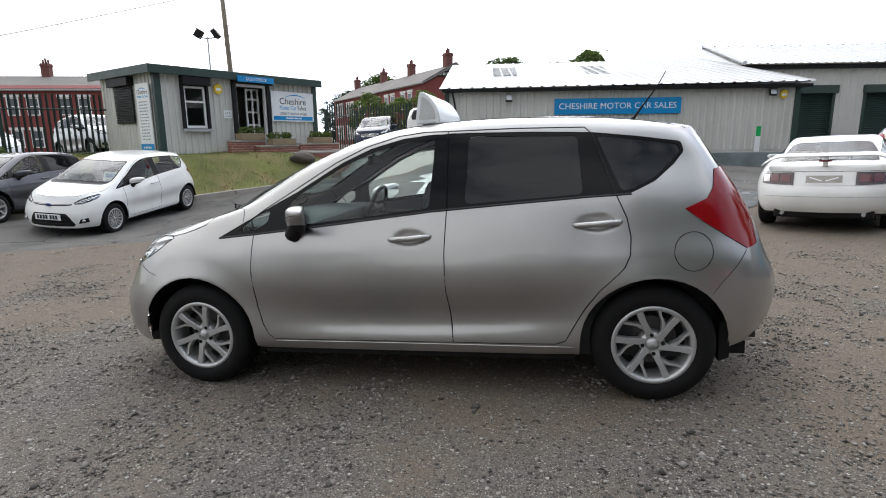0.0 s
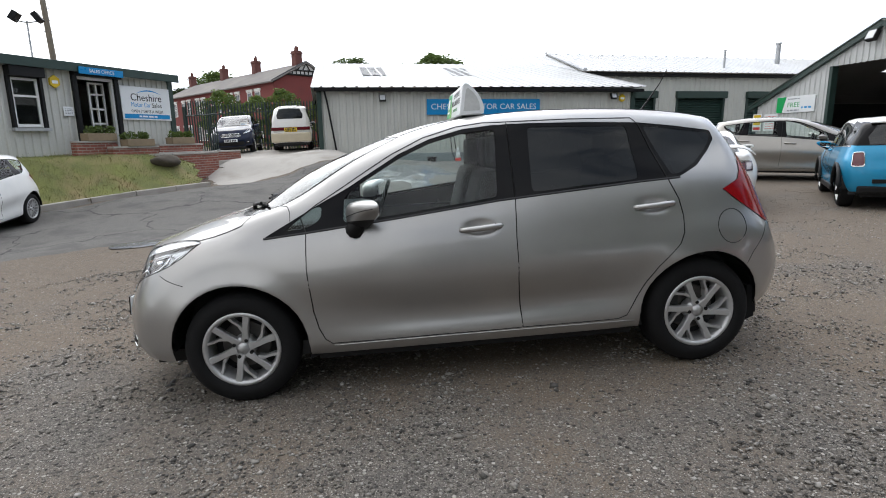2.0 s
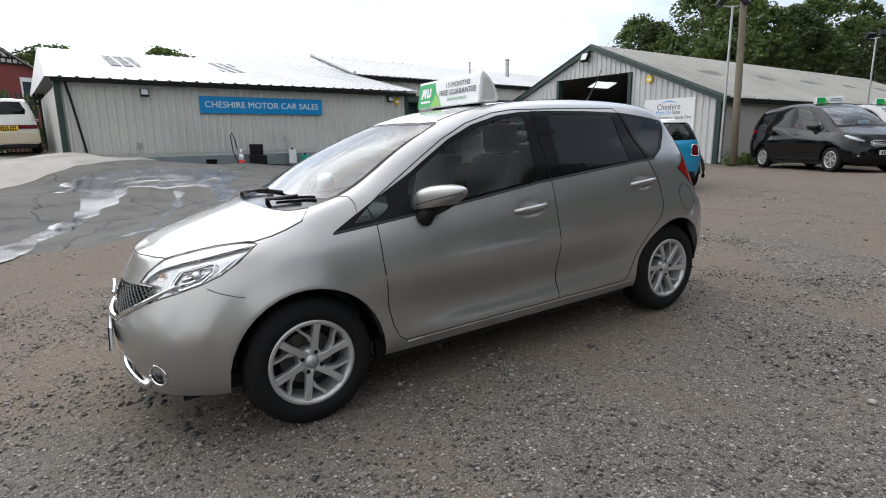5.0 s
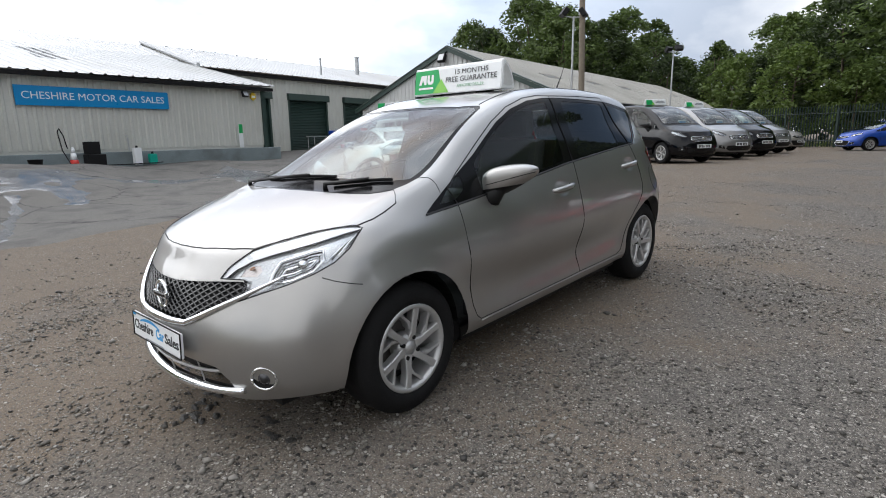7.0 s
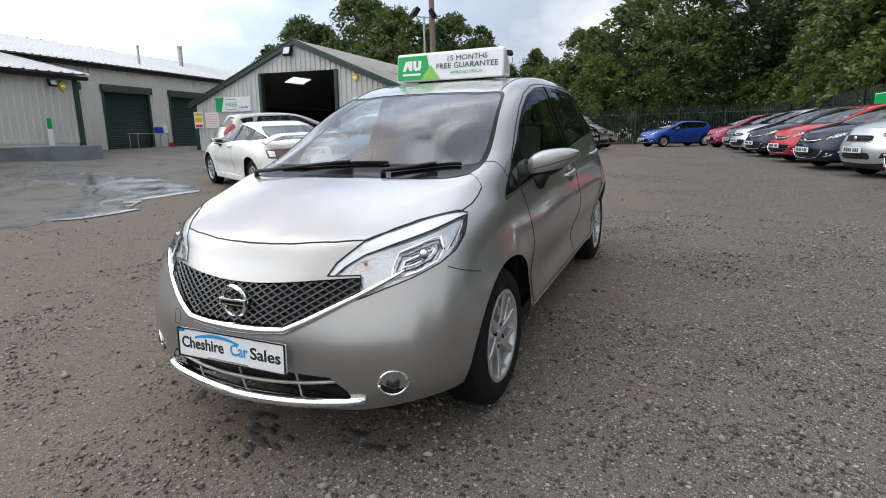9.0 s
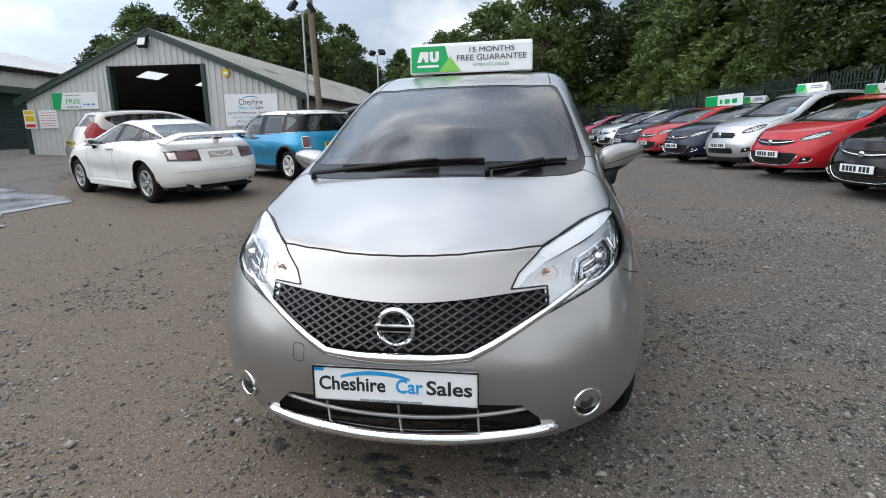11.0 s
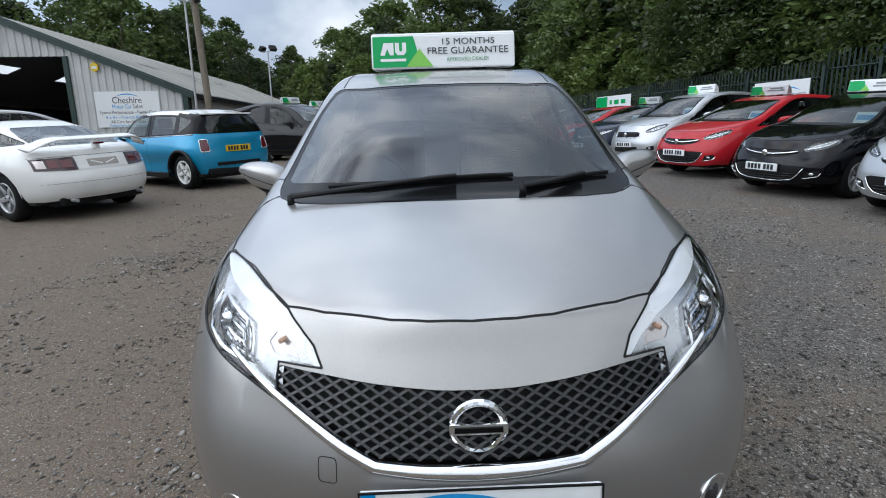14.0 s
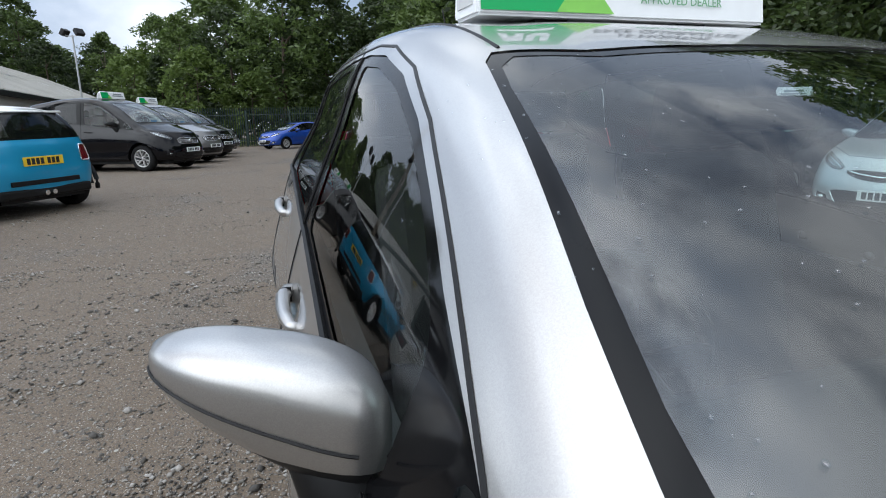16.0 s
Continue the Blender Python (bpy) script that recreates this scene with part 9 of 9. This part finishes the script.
        part("pane", bm, M["house_pane"], wn)
    return t


M["house_pane"] = material("dark_window", (0.05, 0.06, 0.07), 0.1, var=.3, scale=2, fine=8, rvar=.05)
terrace((-27.4, 66.6), (-10.4, 45.6), 6.5, 8.1, 6.3, "red brick terraced houses with a timbered gable", chimneys=(.0, .36, .66, .97))
terrace((-66, 30), (-36.5, 39.5), 6.05, 7.45, 8.0, "red brick terraced houses beyond the fence", gable=False, chimneys=(.15, .45, .765))


# ---- poles and lamps ----
def floodlight_mast(x, y, z0, h, label, heads, r=.05, arm=.35):
    t = thing("floodlight_mast", label, "light mast", Matrix.Translation((x, y, z0)))
    bm = bmesh.new()
    cyl(bm, (0, 0, 0), (0, 0, h), r, r * .75, 10)
    part("pole", bm, M["galv"], t)
    bm = bmesh.new()
    a0 = Vector((math.cos(heads[0]), math.sin(heads[0]), 0)) * arm
    tube(bm, [a0 + Vector((0, 0, h)), Vector((0, 0, h - .05)), -a0 + Vector((0, 0, h))], .022, 6)
    part("arm", bm, M["galv"], t)
    for k, sgn in enumerate((1, -1)[: len(heads)]):
        bm = bmesh.new()
        box(bm, -.2, .2, -.09, .09, -.15, .15, .02)
        bm.transform(Matrix.Translation(a0 * sgn + Vector((0, 0, h + .12))) @ Matrix.Rotation(heads[k], 4, "Z") @ Matrix.Rotation(radians(90), 4, "Z") @ Matrix.Rotation(radians(-35), 4, "X"))
        part("floodlight", bm, M["black"], t)
    return t


floodlight_mast(15.55, 7.8, .35, 4.95, "slim steel mast with two floodlights beside the shed", (2.4, 5.0), .045)
floodlight_mast(29.1, 9.1, .38, 5.2, "tall steel mast with floodlights in the far yard", (1.2, 4.0), .05)
floodlight_mast(-11.86, 15.7, .9, 4.3, "steel mast with two floodlights behind the office", (.3, 3.4), .035, .3)


def timber_pole(x, y, z0, h, lean, label):
    t = thing("timber_pole", label, "pole", Matrix.Translation((x, y, z0)))
    bm = bmesh.new()
    tube(bm, [(lean[0] * k / 4, lean[1] * k / 4, h * k / 4) for k in range(5)], [.115, .11, .105, .1, .09], 10)
    part("pole", bm, M["pole_wood"], t, smooth=True)
    return t


timber_pole(15.6, 7.35, .3, 9.0, (.35, .45), "weathered timber pole leaning beside the shed")
tp = timber_pole(-13.05, 19.2, .9, 7.0, (-.25, 0), "brown timber telegraph pole behind the office")
bm = bmesh.new()
for k in range(6):
    box(bm, -.32, -.02, -.02, .02, 4.6 + .4 * k, 4.63 + .4 * k)
part("step_iron", bm, M["galv"], tp)
bm = bmesh.new()
tube(bm, [(-13.3 - 2.2 * k, 19.2 - .2 * k, 7.75 - .19 * k - .9 * math.sin(math.pi * k / 20)) for k in range(21)], .012, 4)
wire = thing("overhead_wire", "thin sagging overhead wire from the telegraph pole", "wire")
part("wire", bm, M["black"], wire)

# ---- trees ----
def make_tree(name, seed, h, spread, mat, label, trunk=.22, clumps=190, per=30, leaf=.16, low=.25, column=False):
    rnd = random.Random(seed)
    t = thing(name, label, "tree", Matrix.Translation((0, 0, -80)))
    bm = bmesh.new()
    bend = (rnd.uniform(-.6, .6), rnd.uniform(-.6, .6))
    tube(bm, [(bend[0] * (k / 6) ** 2, bend[1] * (k / 6) ** 2, h * .85 * k / 6) for k in range(7)], [trunk * (1 - .8 * k / 6) for k in range(7)], 8)
    part("trunk", bm, M["bark"], t, smooth=True)
    chunks = []
    limbs = []
    for k in range(9):
        a, z = rnd.uniform(0, 6.28), h * rnd.uniform(low, .75)
        reach = spread * rnd.uniform(.5, .95) * (1 - .45 * (z / h))
        e = Vector((math.cos(a) * reach, math.sin(a) * reach, z + h * rnd.uniform(.06, .2)))
        limbs.append((Vector((bend[0] * .3, bend[1] * .3, z)), e))
    bm = bmesh.new()
    for s, e in limbs:
        mid = s.lerp(e, .5) + Vector((0, 0, -.1 * h * .1))
        tube(bm, [s, mid, e], [trunk * .4, trunk * .25, trunk * .08], 5)
    tagged(part("limb", bm, M["bark"], t), kind="stuff")
    for k in range(clumps):
        f = k / clumps
        z = low + (1 - low) * rnd.random() ** .85
        prof = math.sin(math.pi * min(1, .12 + .88 * (z - low) / (1 - low))) ** .55 if not column else (1 - (z - low) / (1 - low)) ** .7
        a = rnd.uniform(0, 6.28)
        lump = 1 + .35 * noise.noise(Vector((math.cos(a) * 1.6 + seed, math.sin(a) * 1.6, z * 4)))
        r = spread * prof * lump * (rnd.uniform(.3, 1) ** .45)
        c = (math.cos(a) * r + bend[0] * z, math.sin(a) * r + bend[1] * z, h * z)
        chunks.append(leaf_cloud(rnd, per, c, rnd.uniform(.45, .95) * spread * .26, leaf, .75))
    tagged(add_leaves("crown", chunks, mat, t), kind="stuff")
    return t


# a broad oak-like tree, a dense dark one, a birch-like one, a bright young one
KINDS = [
    make_tree("broadleaf_tree", 1, 13, 4.2, M["leaf"], "tall broadleaf tree with a full green crown", .26, 270, 36, .21, .1),
    make_tree("broadleaf_tree", 2, 12, 3.8, M["leaf_dark"], "tall dark green tree in the wood's edge", .24, 270, 36, .2, .03),
    make_tree("slender_tree", 3, 11, 2.3, M["leaf"], "slender tree with light upright limbs", .14, 170, 28, .19, .15),
    make_tree("young_tree", 4, 6.5, 2.6, M["leaf_light"], "young bright green bushy tree", .1, 140, 32, .17, .04),
    make_tree("conifer", 5, 8, 2.2, M["leaf_dark"], "dark green bushy conifer tree", .16, 200, 34, .16, .03, True),
    make_tree("hedge_tree", 6, 9, 3.0, M["leaf_mid"], "leafy green tree crowding over the fence", .15, 300, 62, .1, .02),
]
used = [False] * len(KINDS)


def plant(k, x, y, size=1.0, turn=0.0, z=None, wide=1.0):
    zz = ground_z(x, y) if z is None else z
    m = Matrix.Translation((x, y, zz)) @ Matrix.Rotation(turn, 4, "Z")
    if used[k]:
        t = copy_thing(KINDS[k], m)
    else:
        used[k] = True
        t = KINDS[k]
        t.matrix_world = m
    t.scale = (size * wide, size * wide, size)
    return t


rnd = random.Random(11)
# the wood behind the row of cars
x = 6.5
while x < 44:
    yb = -12.6 if x < 12 else -12.6 + (x - 12) * .22
    k = rnd.choice((0, 1, 1, 0, 4))
    plant(k, x, yb - 2.4 + rnd.uniform(-.5, .5), rnd.uniform(.7, .88) if k != 4 else rnd.uniform(.95, 1.15), rnd.uniform(0, 6.28), wide=1.1)
    plant(rnd.choice((0, 1)), x + 1.5, yb - 5.5 + rnd.uniform(-.8, .8), rnd.uniform(.78, .9) * (1 if x < 16 else 1.2), rnd.uniform(0, 6.28), wide=1.25)
    if x < 20:
        plant(5, x + .6, yb - .5 + rnd.uniform(-.3, .4), rnd.uniform(.7, 1.0), rnd.uniform(0, 6.28))
    else:
        plant(3, x + .4, yb - .3 + rnd.uniform(-.3, .4), rnd.uniform(.6, .95), rnd.uniform(0, 6.28))
    x += rnd.uniform(2.3, 2.9)
# a lower, farther line of trees where the yard opens
x = -26.0
while x < 8:
    plant(rnd.choice((0, 1, 3)), x, -33 + rnd.uniform(-2, 2), rnd.uniform(.75, 1.0), rnd.uniform(0, 6.28), wide=1.3)
    x += rnd.uniform(3.0, 4.2)
# the far end of the yard
for x, y, k, s in ((44, -4, 1, .95), (43, -.5, 0, .9), (45, 3, 1, .8), (42, 5.5, 3, .95), (44.5, 8, 4, .75), (46, 10.5, 3, 1.0), (50, 13, 2, .75), (47, 16, 1, .6), (48, 7, 2, .85), (52, 19, 2, 1.0), (55, 9, 0, .8), (58, 15, 1, .75),
                   (50, 23, 1, .95), (49, 28, 0, 1.0), (52, 33, 0, 1.2), (50, 38, 1, 1.05), (54, 44, 0, 1.1), (47, 24, 2, 1.0), (60, 26, 0, 1.1), (60, 36, 0, 1.25), (41, 1.8, 3, .7), (41, -5.5, 3, .65), (57, 50, 1, 1.0)):
    plant(k, x, y, s, rnd.uniform(0, 6.28), z=.4)
for k in range(14):
    plant(rnd.choice((0, 1, 0)), 58 + rnd.uniform(-3, 3), -14 + 3.6 * k, rnd.uniform(.75, 1.0) * (.66 if 7 <= k <= 9 else .85 if k == 10 else 1.1 if k < 6 else 1), rnd.uniform(0, 6.28), z=.4, wide=1.3)
# the hill behind the buildings, and shrubs by the gate
for x, y, k, s in ((-7.8, 94, 0, .82), (-3.4, 93, 1, .8), (0, 95, 0, .75), (4, 93, 1, .72), (8, 92, 0, .8), (13, 95, 1, .8), (18, 96, 0, .7), (24, 99, 1, .7), (30, 100, 0, .65), (1, 96, 2, .6), (-14, 100, 1, .6), (-20, 104, 0, .75), (-28, 105, 1, .8), (-33, 108, 0, .8), (-40, 106, 1, .7), (37, 104, 1, .7)):
    plant(k, x, y, s, rnd.uniform(0, 6.28), z=ground_z(x, y), wide=2.3).scale.z *= 1.36
for x, y, s in ((-7.8, 27.2, .45), (-6.2, 27.8, .5), (-4.2, 27.4, .45), (-3.0, 27.0, .38), (-9.2, 27, .5), (-2.6, 24.5, .22), (-15.2, 8.2, .28), (-16.4, 7.6, .25), (-14.2, 8.9, .2)):
    plant(3, x, y, s, rnd.uniform(0, 6.28))


def weeds(points, label, size=.25):
    """Low rough growth."""
    r = random.Random(9)
    chunks = [leaf_cloud(r, 60, (x + r.uniform(-.3, .3), y + r.uniform(-.2, .2), ground_z(x, y) + r.uniform(.05, .3)), size * r.uniform(.7, 1.4), .06, .8) for x, y in points for _ in range(4)]
    tagged(add_leaves("weeds", chunks, M["leaf_light"], None), label, "weeds", kind="stuff")


weeds([(16.2 + .4 * k, 7.75 - .03 * k) for k in range(8)], "low green weeds along the shed's foot", .2)
weeds([(36.6 + .1 * k, -5 + .7 * k) for k in range(19)], "yellow-green rough growth at the far fence", .35)
weeds([(12 + 1.0 * k, -10.2 + .19 * k) for k in range(24)], "green growth along the foot of the fence", .45)


# ---- loose gravel ----
def stones():
    r = np.random.RandomState(3)
    n = 300000
    # most of them where the camera passes
    cx = np.concatenate([r.uniform(-9, 9, n // 3), r.uniform(-5.5, 4, n - n // 3)])
    cy = np.concatenate([r.uniform(-9, 7, n // 3), r.uniform(-5, 3.2, n - n // 3)])
    luck = r.rand(n)
    keep = []
    for x, y, q in zip(cx.tolist(), cy.tolist(), luck.tolist()):
        if q < .3 + 1.0 * noise.noise(Vector((x * .8, y * .8, 4))) + .9 * noise.noise(Vector((x * 2.6, y * 2.6, 8))) + .5 * noise.noise(Vector((x * 7, y * 7, 2))) - .015 * y and not inside(x, y, ASPHALT):
            keep.append((x, y, ground_z(x, y) + .012 * noise.noise(Vector((x * .9, y * .9, 0)))))
    p = np.array(keep)
    p = p[r.permutation(len(p))[:130000]]
    n = len(p)
    octa = np.array([(1, 0, 0), (-1, 0, 0), (0, 1, 0), (0, -1, 0), (0, 0, 1), (0, 0, -1)], float)
    tri = np.array([(0, 2, 4), (2, 1, 4), (1, 3, 4), (3, 0, 4), (2, 0, 5), (1, 2, 5), (3, 1, 5), (0, 3, 5)])
    size = .003 + .0085 * r.rand(n) ** 2.4 + .012 * (r.rand(n) < .02)
    q = octa[None] * (size[:, None] * r.uniform(.7, 1.4, (n, 3)))[:, None, :] * np.array([1, 1, .65]) + r.uniform(-.3, .3, (n, 6, 3)) * size[:, None, None]
    a = r.uniform(0, 6.28, n)
    ca, sa = np.cos(a)[:, None], np.sin(a)[:, None]
    q = np.stack([q[..., 0] * ca - q[..., 1] * sa, q[..., 0] * sa + q[..., 1] * ca, q[..., 2]], -1)
    q += p[:, None, :] + np.stack([0 * size, 0 * size, size * .25], -1)[:, None, :]
    faces = (tri[None] + 6 * np.arange(n)[:, None, None]).reshape(-1)
    me = bpy.data.meshes.new("gravel")
    me.vertices.add(n * 6)
    me.vertices.foreach_set("co", q.reshape(-1).astype(np.float32))
    me.loops.add(n * 24)
    me.loops.foreach_set("vertex_index", faces.astype(np.int32))
    me.polygons.add(n * 8)
    me.polygons.foreach_set("loop_start", np.arange(0, n * 24, 3, dtype=np.int32))
    me.update(calc_edges=True)
    me.materials.append(M["stone"])
    tagged(new("gravel", me), "loose grey stones strewn over the yard", "gravel", kind="stuff")


stones()


# ---- wet patches and clutter by the wash bay ----
# where the water runs: down the slope from the wash bay
STREAMS = [
    ([(-0.8, 12.8), (-1.6, 11.9), (-2.2, 10.9), (-2.5, 9.8), (-2.8, 8.7), (-3.1, 7.5), (-3.3, 6.4), (-3.6, 5.6), (-4.6, 5.3)], .34),
    ([(-0.7, 11.0), (-0.9, 9.6), (-1.6, 7.0), (-2.4, 6.2)], .13),
    ([(-2.4, 12.3), (-1.4, 12.6), (-0.4, 12.6), (0.5, 12.9)], .62),
    ([(-1.9, 11.6), (-0.7, 11.5), (-0.15, 11.8), (0.3, 11.2), (0.2, 9.9)], .26),
    ([(6.2, 14.6), (5.2, 13.2), (4.6, 11.6), (4.4, 10.2), (3.9, 8.9), (3.2, 8.0), (2.5, 7.4), (1.7, 6.8)], .62),
    ([(4.9, 10.6), (4.7, 9.0), (4.2, 7.7), (3.3, 7.5)], .42),
    ([(4.2, 12.6), (2.9, 12.2), (1.2, 12.8)], .4),
]


def wet_sheet():
    cell = .09
    bm = bmesh.new()
    keep = {}

    def wet(x, y):
        n = .9 + .7 * noise.noise(Vector((x * .9 + 3, y * .6, 1))) + .55 * noise.noise(Vector((x * 2.6, y * 1.8, 7)))
        if n <= .25:
            return False
        for line, wide in STREAMS:
            for (ax, ay), (bx, by) in zip(line, line[1:]):
                dx, dy = bx - ax, by - ay
                t = max(0, min(1, ((x - ax) * dx + (y - ay) * dy) / (dx * dx + dy * dy + 1e-9)))
                if math.hypot(x - ax - t * dx, y - ay - t * dy) < wide * n * (.6 + .06 * y):
                    return True
        return False

    def vert(i, j):
        if (i, j) not in keep:
            x, y = -5.2 + i * cell, 3 + j * cell
            keep[i, j] = bm.verts.new((x, y, ground_z(x, y) + .012 * noise.noise(Vector((x * .9, y * .9, 0))) + .026))
        return keep[i, j]

    for i in range(125):
        for j in range(150):
            if wet(-5.2 + (i + .5) * cell, 3 + (j + .5) * cell):
                bm.faces.new((vert(i, j), vert(i + 1, j), vert(i + 1, j + 1), vert(i, j + 1)))
    rim = [v for v in bm.verts if v.is_boundary]
    for _ in range(3):
        co = {}
        for v in rim:
            nb = [e.other_vert(v) for e in v.link_edges if e.is_boundary]
            if len(nb) == 2:
                co[v] = v.co * .4 + (nb[0].co + nb[1].co) * .3
        for v, c in co.items():
            v.co = c
    for v in rim:
        v.co.z -= .012
    tagged(finish(bm, "wet_patch", M["wet"], smooth=True), "shallow water running over the asphalt", "water", kind="structure")


wet_sheet()


def damp_spots():
    """Dark drips that have run off the bumper onto the gravel."""
    r = random.Random(8)
    bm = bmesh.new()
    for cx, cy, size, n in ((-1.93, .08, .075, 9), (-1.84, .16, .03, 3), (-1.99, .0, .05, 5), (-1.8, .54, .03, 3), (-1.83, -.49, .03, 3), (-1.78, -.27, .025, 2)):
        for _ in range(n):
            x, y, a = cx + r.gauss(0, size * .7), cy + r.gauss(0, size), r.uniform(.01, .024)
            p = r.uniform(0, 6.28)
            ring = []
            for i in range(14):
                t = 6.2832 * i / 14
                d = a * (1 + .3 * math.sin(2 * t + p) + .2 * math.sin(5 * t + 2 * p) + r.uniform(-.15, .15))
                ring.append((x + d * math.cos(t), y + d * 1.5 * math.sin(t)))
            top = bm.verts.new((x, y, ground_z(x, y) + .016))
            vs = [bm.verts.new((u, v, ground_z(u, v) + .004)) for u, v in ring]
            for i in range(14):
                bm.faces.new((top, vs[i], vs[(i + 1) % 14]))
    tagged(finish(bm, "damp_spots", M["damp"], smooth=True), "dark damp drips on the gravel below the bumper", "stain", kind="stuff")


M["damp"] = material("damp_gravel", (0.028, 0.026, 0.024), 0.5, var=0.5, scale=40, fine=160, bump=0.8)
damp_spots()


def wash_gear():
    m = MB
    z = .42
    t = thing("bucket", "black rubber bucket by the wall", "bucket", m @ pose(4.0, -.75, z))
    bm = bmesh.new()
    lathe_z = [(.14, 0), (.19, .26), (.2, .27), (.185, .265), (.135, .02)]
    lathe(bm, [(r, h) for r, h in lathe_z], 18)
    bm.transform(Matrix.Rotation(radians(90), 4, "X"))
    part("pail", bm, M["black"], t, smooth=True)
    t = thing("traffic_cone", "faded red and white traffic cone by the wall", "cone", m @ pose(5.0, -.75, z))
    bm = bmesh.new()
    box(bm, -.17, .17, -.17, .17, 0, .03, .008)
    part("foot", bm, M["black"], t)
    for a, b, ra, rb, k in ((.03, .22, .13, .1, "red_ink"), (.22, .42, .1, .065, "white"), (.42, .6, .065, .03, "white")):
        bm = bmesh.new()
        cyl(bm, (0, 0, a), (0, 0, b), ra, rb, 16)
        part("cone_band", bm, M[k], t, smooth=True)
    t = thing("pressure_lance", "black lance and hose leaning on the wall", "hose", m @ pose(5.0, -.5, z))
    bm = bmesh.new()
    tube(bm, [(0, .1, .55), (-.05, .15, .95), (-.14, .15, 1.15), (-.2, .12, 1.05), (-.18, 0, .5), (-.1, -.3, .05), (.5, -.6, .03), (1.4, -.7, .03), (2.3, -.55, .03), (2.6, -.45, .04)], .018, 6)
    part("hose", bm, M["black"], t, smooth=True)
    t = thing("crate", "dark plastic crate leaning on the wall", "crate", m @ pose(5.65, -.6, z))
    bm = bmesh.new()
    box(bm, -.26, .26, -.18, .18, 0, .36, .02)
    vs = box(bm, -.24, .24, .1, .16, .36, .75, .015)
    part("box", bm, M["black"], t)
    for x, k, lab in ((6.95, "white", "white canister by the wall"), (7.45, "teal", "teal green canister by the wall")):
        t = thing("canister", lab, "canister", m @ pose(x, -.6, z - .02))
        bm = bmesh.new()
        box(bm, -.12, .12, -.1, .1, 0, .34 if k == "teal" else .55, .035)
        part("body", bm, M[k], t)
        bm = bmesh.new()
        h = .34 if k == "teal" else .55
        cyl(bm, (0, 0, h), (0, 0, h + .07), .04, .035, 12)
        part("cap", bm, M["black"], t)
    t = thing("tap", "wall tap with a short hose", "tap", m @ pose(6.9, -.06, 1.25))
    bm = bmesh.new()
    tube(bm, [(0, 0, .1), (0, -.12, .1), (0, -.14, 0), (.03, -.1, -.4)], .02, 6)
    part("pipe", bm, M["galv"], t)
    s = board("flag_sign", 11.1, 11.28, .85, 1.75, M["white"], m, "narrow white and green upright sign at the wall", y=-.3, t=.02)
    bm = bmesh.new()
    box(bm, 11.105, 11.275, -.324, -.3215, 1.4, 1.745)
    part("patch", bm, M["green"], s)
    t = thing("socket_box", "small grey outlet box on the wall", "outlet box", m @ pose(2.0, -.07, 1.2))
    bm = bmesh.new()
    box(bm, -.08, .08, -.06, 0, -.06, .08, .008)
    part("case", bm, M["galv"], t)
    # bench with odds and ends by the roller doors
    b = WM @ pose(6.8, -.9, .52)
    t = thing("trestle_table", "light metal trestle table by the roller door", "table", b)
    bm = bmesh.new()
    box(bm, -1.1, 1.1, -.3, .3, .7, .74, .005)
    part("tabletop", bm, M["galv"], t)
    for x in (-1.0, 1.0):
        for y in (-.25, .25):
            bm = bmesh.new()
            cyl(bm, (x, y, 0), (x, y, .7), .018, seg=6)
            part("leg", bm, M["galv"], t)
    for x, k, w, h in ((.55, "royal", .3, .3), (.95, "white", .22, .4), (1.3, "red_ink", .2, .25)):
        t = thing("tub", "coloured plastic tub at the workshop", "tub", b @ pose(x, -.1, .74 if x < 1.1 else 0))
        bm = bmesh.new()
        box(bm, -w / 2, w / 2, -w / 2, w / 2, 0, h, .03)
        part("body", bm, M[k], t)


M["teal"] = material("teal_plastic", (0.0, 0.35, 0.26), .4)
M["royal"] = material("blue_plastic", (0.01, 0.06, 0.4), .4)
wash_gear()
